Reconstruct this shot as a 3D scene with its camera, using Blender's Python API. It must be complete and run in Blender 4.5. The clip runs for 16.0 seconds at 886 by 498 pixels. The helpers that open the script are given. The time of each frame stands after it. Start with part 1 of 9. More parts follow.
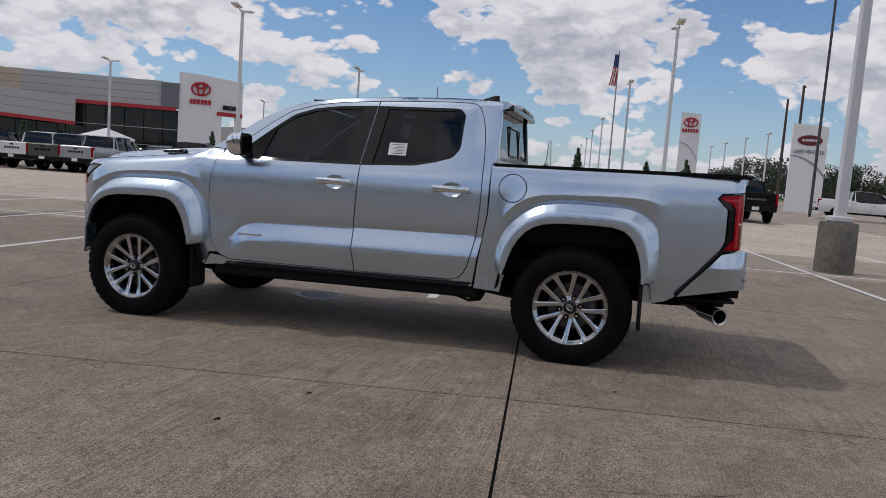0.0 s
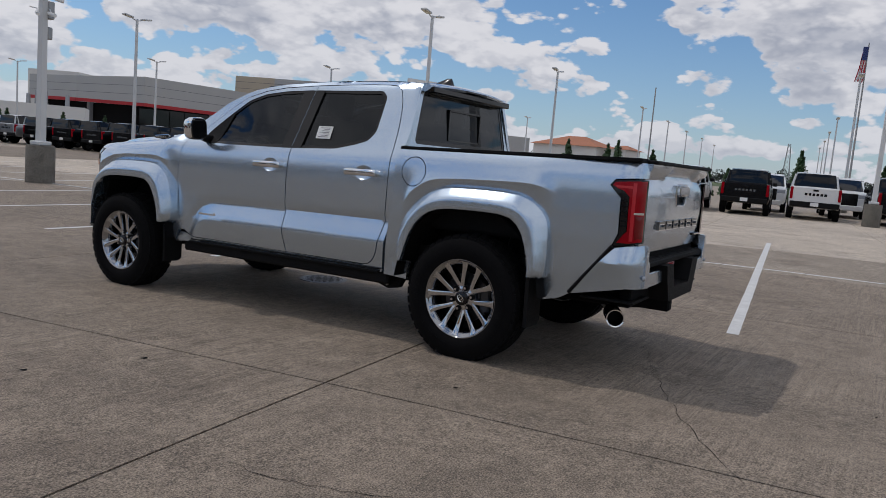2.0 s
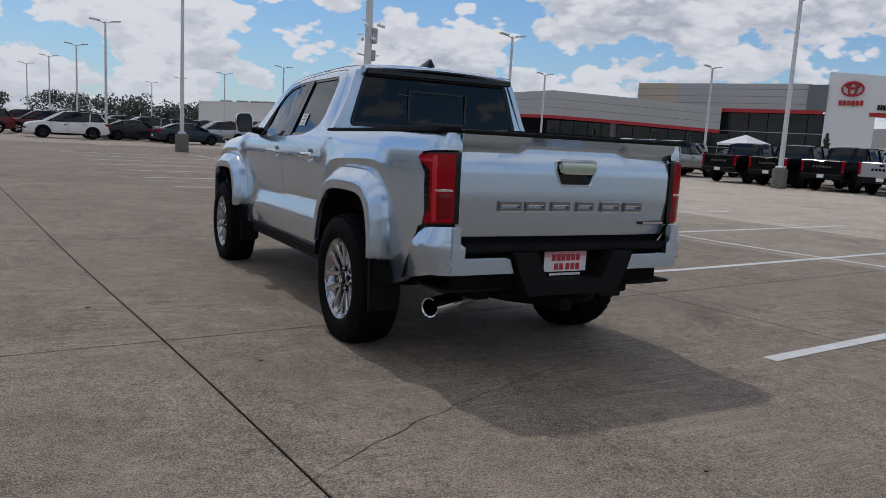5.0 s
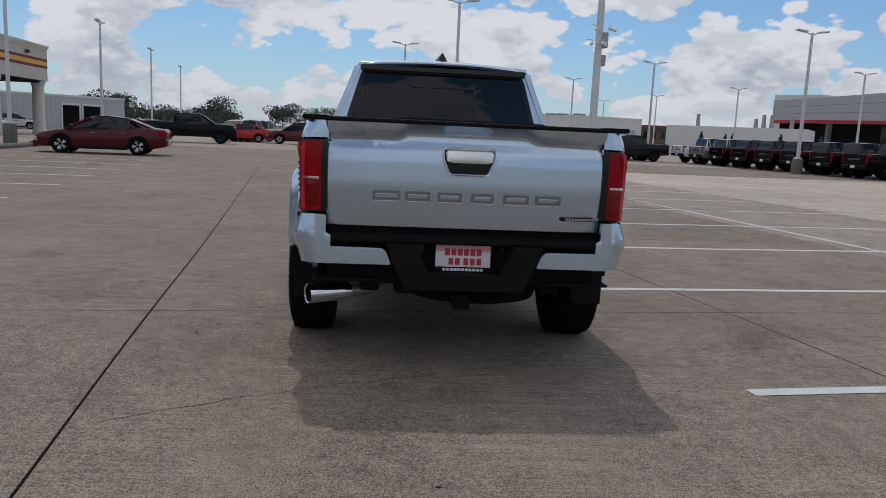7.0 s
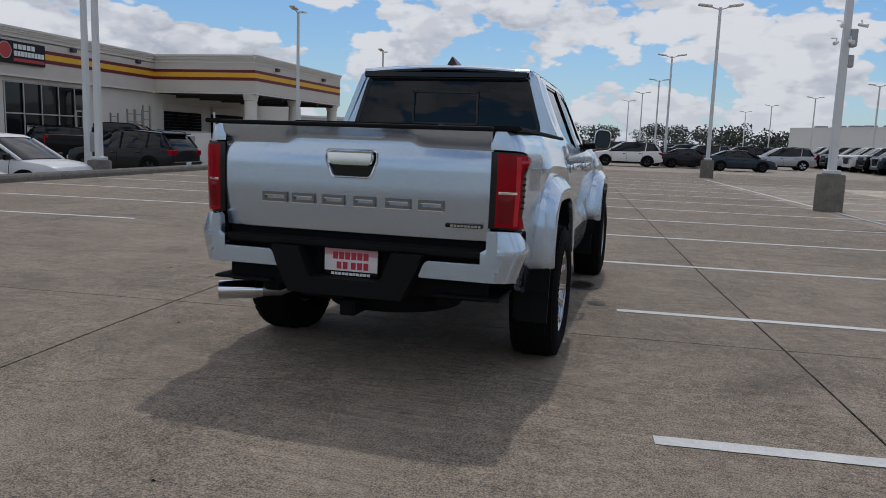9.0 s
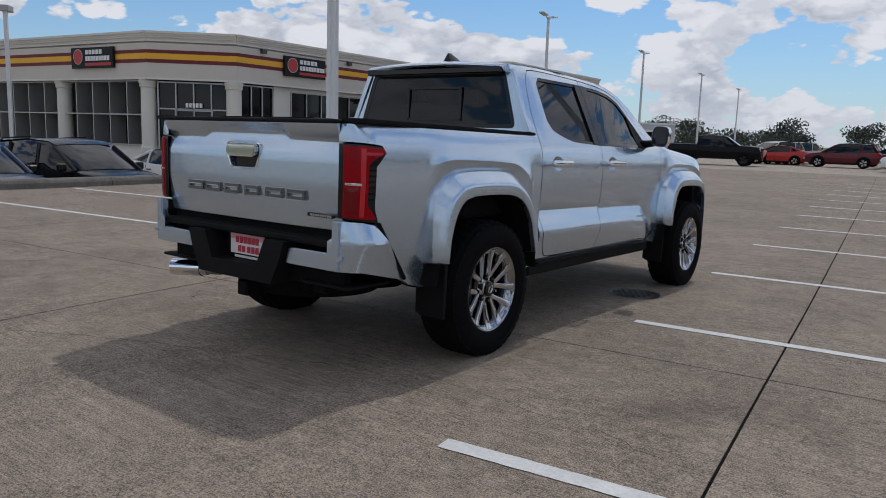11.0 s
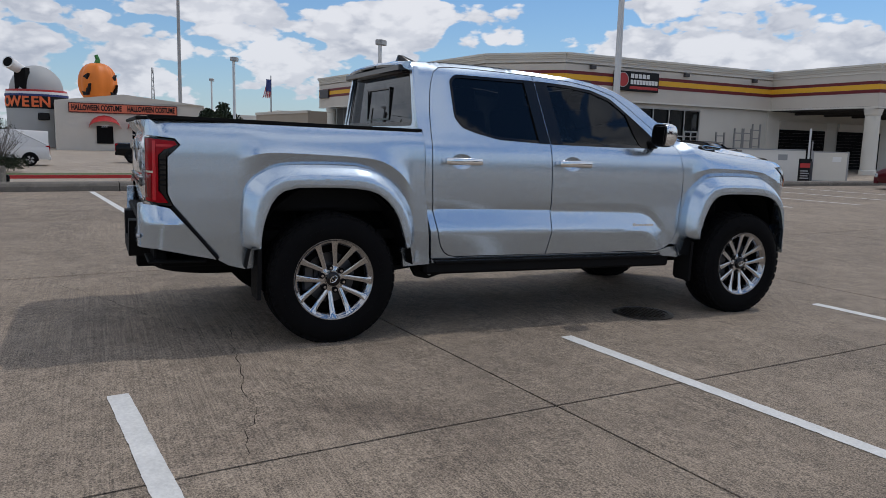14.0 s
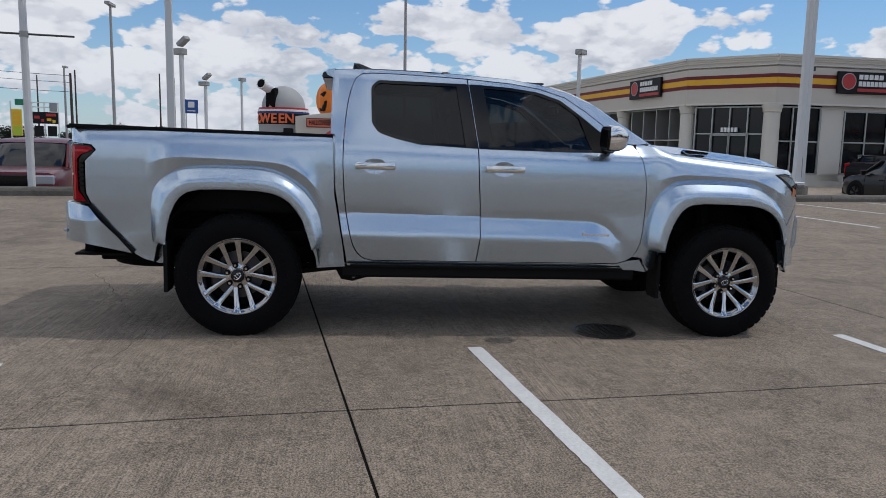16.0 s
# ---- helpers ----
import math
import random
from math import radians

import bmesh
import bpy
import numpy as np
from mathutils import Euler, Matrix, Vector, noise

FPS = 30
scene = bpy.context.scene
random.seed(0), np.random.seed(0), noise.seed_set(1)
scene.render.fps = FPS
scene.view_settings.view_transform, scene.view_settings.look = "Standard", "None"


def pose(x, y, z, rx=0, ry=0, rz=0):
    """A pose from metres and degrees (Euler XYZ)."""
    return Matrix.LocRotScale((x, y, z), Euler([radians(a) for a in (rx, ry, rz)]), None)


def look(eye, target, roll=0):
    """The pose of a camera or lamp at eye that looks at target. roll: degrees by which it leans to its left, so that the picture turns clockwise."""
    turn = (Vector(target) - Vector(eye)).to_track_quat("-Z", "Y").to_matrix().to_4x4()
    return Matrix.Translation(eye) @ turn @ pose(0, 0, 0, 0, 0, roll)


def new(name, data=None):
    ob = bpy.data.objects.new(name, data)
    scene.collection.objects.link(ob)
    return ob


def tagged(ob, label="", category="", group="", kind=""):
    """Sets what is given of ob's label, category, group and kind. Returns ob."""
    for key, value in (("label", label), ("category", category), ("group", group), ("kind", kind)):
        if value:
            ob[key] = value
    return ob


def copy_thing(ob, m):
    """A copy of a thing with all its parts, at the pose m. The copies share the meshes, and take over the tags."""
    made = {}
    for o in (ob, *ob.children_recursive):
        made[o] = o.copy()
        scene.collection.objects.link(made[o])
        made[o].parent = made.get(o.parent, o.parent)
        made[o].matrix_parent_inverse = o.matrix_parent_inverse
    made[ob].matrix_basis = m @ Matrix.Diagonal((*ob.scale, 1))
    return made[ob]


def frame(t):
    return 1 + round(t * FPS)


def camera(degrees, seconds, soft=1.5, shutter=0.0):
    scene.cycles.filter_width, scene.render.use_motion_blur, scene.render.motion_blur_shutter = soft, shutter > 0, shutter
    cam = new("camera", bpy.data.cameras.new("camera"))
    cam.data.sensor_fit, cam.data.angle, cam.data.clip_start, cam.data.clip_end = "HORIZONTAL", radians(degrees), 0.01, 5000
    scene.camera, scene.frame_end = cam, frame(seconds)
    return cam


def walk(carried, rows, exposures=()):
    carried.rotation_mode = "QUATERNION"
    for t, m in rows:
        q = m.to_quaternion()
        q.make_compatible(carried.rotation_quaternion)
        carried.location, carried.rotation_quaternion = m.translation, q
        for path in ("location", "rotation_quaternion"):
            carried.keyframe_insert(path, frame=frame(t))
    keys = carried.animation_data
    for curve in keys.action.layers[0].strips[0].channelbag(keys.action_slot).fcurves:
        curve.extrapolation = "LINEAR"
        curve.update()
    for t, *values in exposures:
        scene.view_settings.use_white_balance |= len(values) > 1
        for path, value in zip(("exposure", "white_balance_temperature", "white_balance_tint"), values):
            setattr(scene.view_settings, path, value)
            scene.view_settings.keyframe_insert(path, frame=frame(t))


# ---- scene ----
cam = camera(61.17, 16.0, 0.5)
PATH = [
    (0, (-5.892, -0.330, 1.239), (-3.961, 0.147, 1.037), 4.19),
    (0.5, (-5.727, -0.861, 1.257), (-3.835, -0.248, 1.045), 4.47),
    (1, (-5.524, -1.356, 1.271), (-3.681, -0.613, 1.045), 4.70),
    (1.5, (-5.246, -1.789, 1.278), (-3.463, -0.914, 1.047), 4.79),
    (2, (-4.955, -2.236, 1.268), (-3.248, -1.222, 1.029), 4.79),
    (2.5, (-4.613, -2.644, 1.267), (-2.995, -1.496, 1.017), 4.68),
    (3, (-4.284, -3.065, 1.278), (-2.776, -1.778, 1.013), 4.22),
    (3.5, (-3.876, -3.407, 1.277), (-2.491, -1.992, 1.001), 3.83),
    (4, (-3.469, -3.771, 1.292), (-2.217, -2.236, 1.015), 3.64),
    (4.5, (-3.004, -4.015, 1.299), (-1.901, -2.371, 1.012), 3.42),
    (5, (-2.547, -4.288, 1.311), (-1.601, -2.551, 1.016), 3.27),
    (5.2, (-2.367, -4.371, 1.306), (-1.489, -2.599, 1.008), 3.20),
    (7.3, (-0.146, -4.831, 1.293), (-0.073, -2.856, 0.988), 2.65),
    (7.5, (0.065, -4.798, 1.269), (0.058, -2.821, 0.964), 2.67),
    (8, (0.550, -4.730, 1.279), (0.361, -2.763, 0.971), 2.47),
    (8.5, (1.004, -4.638, 1.281), (0.642, -2.694, 0.980), 2.12),
    (9, (1.471, -4.477, 1.290), (0.932, -2.573, 1.001), 1.96),
    (9.2, (1.680, -4.424, 1.281), (1.072, -2.540, 0.991), 2.00),
    (11.3, (3.555, -3.442, 1.295), (2.287, -1.923, 1.002), 1.73),
    (11.5, (3.732, -3.321, 1.293), (2.411, -1.846, 1.006), 1.73),
    (12, (4.087, -2.953, 1.285), (2.649, -1.592, 1.001), 1.90),
    (12.5, (4.445, -2.556, 1.279), (2.903, -1.314, 0.994), 2.03),
    (13, (4.719, -2.148, 1.255), (3.084, -1.032, 0.972), 1.80),
    (13.5, (4.994, -1.718, 1.260), (3.274, -0.738, 0.975), 1.64),
    (14, (5.267, -1.283, 1.260), (3.473, -0.448, 0.974), 1.48),
    (14.5, (5.436, -0.803, 1.263), (3.580, -0.113, 0.978), 1.16),
    (15, (5.635, -0.320, 1.259), (3.732, 0.226, 0.980), 1.10),
    (15.5, (5.715, 0.181, 1.251), (3.775, 0.583, 0.980), 0.92),
    (16, (5.821, 0.675, 1.262), (3.858, 0.941, 0.992), 1.15),
]
walk(cam, [(t, look(eye, target, roll)) for t, eye, target, roll in PATH], [(0.0, -0.22, 6500, 16), (2.0, -0.28, 6350, 14), (5.0, -0.28, 6250, 13), (9.0, -0.28, 6250, 12), (12.0, -0.12, 6250, 13), (16.0, -0.10, 6250, 12)])

# world: sky with broken cumulus
SUN_TO = Vector((0.07, -0.56, -1.0)).normalized()
SUN_EL = math.asin(-SUN_TO.z)
SUN_AZ = math.atan2(-SUN_TO.x, -SUN_TO.y)


def lk(nt, a, b):
    nt.links.new(a, b)


def mth(nt, op, a, b=None, c=None, clamp=False):
    n = nt.nodes.new("ShaderNodeMath")
    n.operation, n.use_clamp = op, clamp
    for i, v in enumerate((a, b, c)):
        if v is None:
            continue
        if isinstance(v, (int, float)):
            n.inputs[i].default_value = v
        else:
            lk(nt, v, n.inputs[i])
    return n.outputs[0]


def mixc(nt, f, a, b):
    n = nt.nodes.new("ShaderNodeMix")
    n.data_type = "RGBA"
    for sock, v in ((n.inputs[0], f), (n.inputs[6], a), (n.inputs[7], b)):
        if isinstance(v, (int, float)):
            sock.default_value = v
        elif isinstance(v, (tuple, list)):
            sock.default_value = (*v[:3], 1)
        else:
            lk(nt, v, sock)
    return n.outputs[2]


def ramp(nt, val, lo, hi, smooth=True):
    n = nt.nodes.new("ShaderNodeMapRange")
    n.interpolation_type = "SMOOTHSTEP" if smooth else "LINEAR"
    n.inputs[1].default_value, n.inputs[2].default_value = lo, hi
    lk(nt, val, n.inputs[0])
    return n.outputs[0]


def make_world():
    w = bpy.data.worlds.new("sky")
    scene.world = w
    w.use_nodes = True
    nt = w.node_tree
    nt.nodes.clear()
    sky = nt.nodes.new("ShaderNodeTexSky")
    sky.sky_type = "NISHITA"
    sky.sun_disc = False
    sky.sun_elevation, sky.sun_rotation = SUN_EL, SUN_AZ
    sky.air_density, sky.dust_density, sky.ozone_density = 1.0, 0.4, 3.0
    tc = nt.nodes.new("ShaderNodeTexCoord")
    sep = nt.nodes.new("ShaderNodeSeparateXYZ")
    lk(nt, tc.outputs["Generated"], sep.inputs[0])
    z = mth(nt, "MAXIMUM", sep.outputs[2], 0.0)
    # heaps shrink and crowd towards the horizon
    crowd = mth(nt, "MAXIMUM", mth(nt, "SUBTRACT", 1.75, mth(nt, "MULTIPLY", z, 2.3)), 0.85)
    field = nt.nodes.new("ShaderNodeVectorMath")
    field.operation = "SCALE"
    lk(nt, tc.outputs["Generated"], field.inputs[0])
    lk(nt, crowd, field.inputs["Scale"])

    def density(dz):
        at = nt.nodes.new("ShaderNodeVectorMath")
        at.operation = "MULTIPLY_ADD"
        lk(nt, field.outputs[0], at.inputs[0])
        at.inputs[1].default_value = (1.0, 1.0, 1.35)
        at.inputs[2].default_value = (CLOUD_SHIFT[0], CLOUD_SHIFT[1], CLOUD_SHIFT[2] + dz)
        big = nt.nodes.new("ShaderNodeTexNoise")
        big.inputs["Scale"].default_value, big.inputs["Detail"].default_value = 3.5, 8.0
        big.inputs["Roughness"].default_value, big.inputs["Distortion"].default_value = 0.50, 0.0
        lk(nt, at.outputs[0], big.inputs["Vector"])
        warp = nt.nodes.new("ShaderNodeVectorMath")
        warp.operation = "MULTIPLY_ADD"
        lk(nt, big.outputs["Color"], warp.inputs[0])
        warp.inputs[1].default_value = (0.07, 0.07, 0.07)
        lk(nt, at.outputs[0], warp.inputs[2])
        puff = nt.nodes.new("ShaderNodeTexVoronoi")
        puff.feature = "F1"
        puff.inputs["Scale"].default_value, puff.inputs["Detail"].default_value = 10.5, 2.7
        puff.inputs["Roughness"].default_value, puff.inputs["Lacunarity"].default_value = 0.47, 2.2
        lk(nt, warp.outputs[0], puff.inputs["Vector"])
        return mth(nt, "ADD", big.outputs[0], mth(nt, "MULTIPLY", mth(nt, "SUBTRACT", 0.42, puff.outputs["Distance"]), 0.20))

    d0, near, above = density(0.0), density(0.030), density(0.11)
    cover = mth(nt, "MULTIPLY", mth(nt, "POWER", mth(nt, "SUBTRACT", 1.0, z, clamp=True), 8.0), 0.040)
    cover = mth(nt, "SUBTRACT", cover, mth(nt, "MULTIPLY", ramp(nt, z, 0.14, 0.45), CLEAR_ABOVE))
    dc = mth(nt, "ADD", d0, cover)
    mask = ramp(nt, dc, CLOUD_EDGE, CLOUD_EDGE + 0.035)
    relief = ramp(nt, mth(nt, "SUBTRACT", d0, near), -0.055, 0.045)
    base = ramp(nt, mth(nt, "SUBTRACT", d0, above), -0.16, 0.06)
    thin = mth(nt, "SUBTRACT", 1.0, ramp(nt, dc, CLOUD_EDGE + 0.01, CLOUD_EDGE + 0.12))
    bright = mth(nt, "ADD", mth(nt, "MULTIPLY", relief, 0.38), mth(nt, "MULTIPLY", mth(nt, "MAXIMUM", base, mth(nt, "MULTIPLY", thin, 0.85)), 0.62))
    cloud = mixc(nt, bright, (0.47, 0.505, 0.58), (1.0, 1.0, 1.0))
    hz = mth(nt, "POWER", mth(nt, "SUBTRACT", 1.0, z, clamp=True), 9.0)
    skyc = nt.nodes.new("ShaderNodeVectorMath")
    skyc.operation = "MULTIPLY"
    lk(nt, sky.outputs[0], skyc.inputs[0])
    skyc.inputs[1].default_value = SKY_TINT
    clc = nt.nodes.new("ShaderNodeVectorMath")
    clc.operation = "SCALE"
    lk(nt, cloud, clc.inputs[0])
    clc.inputs["Scale"].default_value = CLOUD_GAIN
    mix1 = mixc(nt, mth(nt, "MULTIPLY", mask, 0.96), skyc.outputs[0], clc.outputs[0])
    hazy = nt.nodes.new("ShaderNodeVectorMath")
    hazy.operation = "SCALE"
    hazy.inputs[0].default_value = (0.84, 0.91, 1.0)
    hazy.inputs["Scale"].default_value = CLOUD_GAIN * 0.80
    mix2 = mixc(nt, mth(nt, "MULTIPLY", hz, 0.55), mix1, hazy.outputs[0])
    bg = nt.nodes.new("ShaderNodeBackground")
    bg.inputs["Strength"].default_value = SKY_STRENGTH
    lk(nt, mix2, bg.inputs["Color"])
    out = nt.nodes.new("ShaderNodeOutputWorld")
    lk(nt, bg.outputs[0], out.inputs[0])


SKY_STRENGTH, SKY_TINT, CLOUD_GAIN, CLOUD_EDGE = 0.10, (0.70, 0.97, 1.13), 8.8, 0.372
CLOUD_SHIFT, CLEAR_ABOVE = (0.0, 0.0, 0.0), -0.045
make_world()
sun = new("sun", bpy.data.lights.new("sun", "SUN"))
sun.data.energy, sun.data.angle, sun.data.color = 1.2, radians(1.2), (1.0, 0.95, 0.87)
sun.matrix_world = look((0, 0, 40), Vector((0, 0, 40)) + SUN_TO)

# ---- materials ----
def mat(name, color, rough=0.5, metal=0.0, coat=0.0, coat_rough=0.03, spec=0.5, var=0.0, vscale=3.0, bump=0.0, bscale=60.0, emit=None, fine=0.0, fscale=90.0):
    m = bpy.data.materials.new(name)
    m.use_nodes = True
    nt = m.node_tree
    b = nt.nodes["Principled BSDF"]
    b.inputs["Roughness"].default_value = rough
    b.inputs["Metallic"].default_value = metal
    b.inputs["Coat Weight"].default_value = coat
    b.inputs["Coat Roughness"].default_value = coat_rough
    b.inputs["Specular IOR Level"].default_value = spec
    b.inputs["Base Color"].default_value = (*color, 1)
    if emit:
        b.inputs["Emission Color"].default_value = (*emit[:3], 1)
        b.inputs["Emission Strength"].default_value = emit[3]
    if var or bump or fine:
        tc = nt.nodes.new("ShaderNodeTexCoord")
    if var or fine:
        n1 = nt.nodes.new("ShaderNodeTexNoise")
        n1.inputs["Scale"].default_value, n1.inputs["Detail"].default_value = vscale, 6.0
        lk(nt, tc.outputs["Object"], n1.inputs["Vector"])
        n2 = nt.nodes.new("ShaderNodeTexNoise")
        n2.inputs["Scale"].default_value, n2.inputs["Detail"].default_value = fscale, 3.0
        lk(nt, tc.outputs["Object"], n2.inputs["Vector"])
        f = mth(nt, "ADD", mth(nt, "MULTIPLY", mth(nt, "SUBTRACT", n1.outputs[0], 0.5), 2 * var), mth(nt, "MULTIPLY", mth(nt, "SUBTRACT", n2.outputs[0], 0.5), 2 * fine))
        f = mth(nt, "ADD", f, 1.0)
        vm = nt.nodes.new("ShaderNodeVectorMath")
        vm.operation = "SCALE"
        vm.inputs[0].default_value = color
        lk(nt, f, vm.inputs["Scale"])
        lk(nt, vm.outputs[0], b.inputs["Base Color"])
    if bump:
        n3 = nt.nodes.new("ShaderNodeTexNoise")
        n3.inputs["Scale"].default_value, n3.inputs["Detail"].default_value = bscale, 4.0
        lk(nt, tc.outputs["Object"], n3.inputs["Vector"])
        bp = nt.nodes.new("ShaderNodeBump")
        bp.inputs["Strength"].default_value, bp.inputs["Distance"].default_value = bump, 0.01
        lk(nt, n3.outputs[0], bp.inputs["Height"])
        lk(nt, bp.outputs[0], b.inputs["Normal"])
    return m


def glass_mat(name, tint, rough=0.0, ior=1.42):
    m = bpy.data.materials.new(name)
    m.use_nodes = True
    nt = m.node_tree
    nt.nodes.clear()
    tr = nt.nodes.new("ShaderNodeBsdfTransparent")
    tr.inputs[0].default_value = (*tint, 1)
    gl = nt.nodes.new("ShaderNodeBsdfGlossy")
    gl.inputs["Roughness"].default_value = rough
    gl.inputs[0].default_value = (0.9, 0.95, 1.0, 1)
    fr = nt.nodes.new("ShaderNodeFresnel")
    fr.inputs[0].default_value = ior
    mx = nt.nodes.new("ShaderNodeMixShader")
    lk(nt, fr.outputs[0], mx.inputs[0])
    lk(nt, tr.outputs[0], mx.inputs[1])
    lk(nt, gl.outputs[0], mx.inputs[2])
    out = nt.nodes.new("ShaderNodeOutputMaterial")
    lk(nt, mx.outputs[0], out.inputs[0])
    return m


def concrete_mat(name, color, amount=1.0, broom=True):
    m = bpy.data.materials.new(name)
    m.use_nodes = True
    nt = m.node_tree
    b = nt.nodes["Principled BSDF"]
    b.inputs["Roughness"].default_value = 0.82
    b.inputs["Specular IOR Level"].default_value = 0.35
    geo = nt.nodes.new("ShaderNodeNewGeometry")
    pos = geo.outputs["Position"]

    def noise_at(scale, detail=5.0, rough=0.6, stretch=None, turn=0.0, dist=0.0):
        n = nt.nodes.new("ShaderNodeTexNoise")
        n.inputs["Scale"].default_value, n.inputs["Detail"].default_value = scale, detail
        n.inputs["Roughness"].default_value, n.inputs["Distortion"].default_value = rough, dist
        mp = nt.nodes.new("ShaderNodeMapping")
        mp.inputs["Scale"].default_value = stretch or (1, 1, 1)
        mp.inputs["Rotation"].default_value = (0, 0, turn)
        lk(nt, pos, mp.inputs[0])
        lk(nt, mp.outputs[0], n.inputs["Vector"])
        return n.outputs[0]

    big = noise_at(0.22, 4.0)
    mid = noise_at(1.1, 8.0, 0.68, dist=0.4)
    spot = noise_at(7.0, 7.0, 0.75)
    fleck = noise_at(26.0, 6.0, 0.72)
    grain = noise_at(120.0, 3.0, 0.7)
    info = nt.nodes.new("ShaderNodeObjectInfo")
    f = mth(nt, "MULTIPLY", mth(nt, "SUBTRACT", info.outputs["Random"], 0.5), 0.12 * amount)
    for n, k in ((big, 0.6), (mid, 0.9), (spot, 1.3), (fleck, 1.5), (grain, 4.6)):
        f = mth(nt, "ADD", f, mth(nt, "MULTIPLY", mth(nt, "SUBTRACT", n, 0.5), k * amount))
    if broom:
        lines = noise_at(40.0, 4.0, 0.7, stretch=(0.04, 2.4, 1), turn=radians(-5.0))
        where = ramp(nt, noise_at(0.45, 3.0), 0.38, 0.62)
        f = mth(nt, "ADD", f, mth(nt, "MULTIPLY", mth(nt, "MULTIPLY", mth(nt, "SUBTRACT", lines, 0.5), where), 2.0 * amount))
    f = mth(nt, "MAXIMUM", f, -0.6)
    vm = nt.nodes.new("ShaderNodeVectorMath")
    vm.operation = "SCALE"
    stain = ramp(nt, noise_at(0.7, 5.0, 0.65, dist=0.8), 0.52, 0.72)
    tone = mixc(nt, mth(nt, "MULTIPLY", stain, 0.62), color, (color[0] * 0.62, color[1] * 0.60, color[2] * 0.60))
    lk(nt, tone, vm.inputs[0])
    lk(nt, mth(nt, "ADD", f, 1.0), vm.inputs["Scale"])
    lk(nt, vm.outputs[0], b.inputs["Base Color"])
    bp = nt.nodes.new("ShaderNodeBump")
    bp.inputs["Strength"].default_value, bp.inputs["Distance"].default_value = 0.8, 0.006
    lk(nt, mth(nt, "ADD", grain, mth(nt, "MULTIPLY", spot, 0.6)), bp.inputs["Height"])
    lk(nt, bp.outputs[0], b.inputs["Normal"])
    return m


PAINT_SILVER = mat("silver_metallic_paint", (0.520, 0.620, 0.730), 0.26, 0.90, 1.0, 0.06, var=0.02, vscale=1.5, fine=0.05, fscale=900.0)
BLACK_GLOSS = mat("black_gloss_plastic", (0.006, 0.006, 0.007), 0.10, spec=0.4)
BLACK_TRIM = mat("black_textured_plastic", (0.0075, 0.0075, 0.008), 0.65, spec=0.14, var=0.2, vscale=5, bump=0.25, bscale=400)
BLACK_DEEP = mat("deep_black", (0.006, 0.006, 0.0065), 0.85, spec=0.15, var=0.3, vscale=8)
RUBBER = mat("tyre_rubber", (0.0065, 0.0065, 0.007), 0.85, spec=0.07, var=0.2, vscale=14, bump=0.2, bscale=150)
CHROME = mat("chrome", (0.78, 0.79, 0.80), 0.05, 1.0)
CHROME_WHEEL = mat("wheel_chrome", (0.54, 0.545, 0.56), 0.035, 1.0)
CHROME_RIM = mat("rim_chrome", (0.36, 0.365, 0.38), 0.06, 1.0)
LAMP_DARK = mat("headlamp_lens", (0.035, 0.038, 0.042), 0.06, 0.3, 1.0)
CHROME_DARK = mat("dark_chrome", (0.22, 0.23, 0.24), 0.18, 1.0)
# mirror glass: the dark reflection is painted into its colour
MIRROR_DARK = mat("dark_reflection_mirror", (0.035, 0.037, 0.042), 0.04, 1.0)
STEEL = mat("galvanised_steel", (0.35, 0.35, 0.35), 0.45, 0.9, var=0.2, vscale=9)
BRAKE = mat("brake_disc_steel", (0.075, 0.075, 0.08), 0.35, 1.0)
RED_LENS = mat("red_lens", (0.30, 0.002, 0.008), 0.10, spec=0.16, var=0.5, vscale=9)
RED_BRIGHT = mat("bright_red_strip", (0.55, 0.02, 0.03), 0.15, spec=0.4)
RED_DARK = mat("dark_red_lens", (0.17, 0.002, 0.004), 0.12, 0.0, 0.15, spec=0.25)
CLEAR_LENS = mat("clear_lens", (0.45, 0.47, 0.50), 0.08, 0.3, 0.8)
AMBER = mat("amber_reflector", (0.55, 0.14, 0.02), 0.2, 0.0, 0.5)
TINT_GLASS = glass_mat("privacy_glass", (0.075, 0.085, 0.090))
SIDE_GLASS = glass_mat("tinted_front_glass", (0.14, 0.16, 0.17))
SHIELD_GLASS = glass_mat("windshield_glass", (0.70, 0.76, 0.76))
CABIN = mat("dark_interior", (0.010, 0.010, 0.011), 0.8, spec=0.2, var=0.2, vscale=12)
CABIN_GREY = mat("grey_seat_leather", (0.045, 0.043, 0.042), 0.55, var=0.2, vscale=14)
PAPER = mat("white_paper", (0.78, 0.78, 0.76), 0.7)
INK = mat("dark_print", (0.06, 0.06, 0.07), 0.7)
PLATE_WHITE = mat("plate_white", (0.80, 0.74, 0.75), 0.4)
PLATE_PINK = mat("plate_pink_wash", (0.72, 0.36, 0.40), 0.4)
PLATE_RED = mat("plate_red_print", (0.50, 0.03, 0.05), 0.4)
CONCRETE = concrete_mat("broomed_concrete", (0.238, 0.193, 0.148))
# brighter copy for the far lots, distant sunlight put into its colour
CONCRETE_FAR = concrete_mat("sunlit_lot_concrete", (0.350, 0.296, 0.238), 0.7, False)
# lit copies of the concrete for the eastern slabs, sunshine in their colour
CONCRETE_HALF_SUNLIT = concrete_mat("half_sunlit_broomed_concrete", (0.330, 0.277, 0.218), 0.9)
CONCRETE_SUNLIT = concrete_mat("sunlit_concrete", (0.500, 0.430, 0.348), 0.8)
CONCRETE_BASE = concrete_mat("cast_concrete_base", (0.155, 0.143, 0.122), 1.0, False)
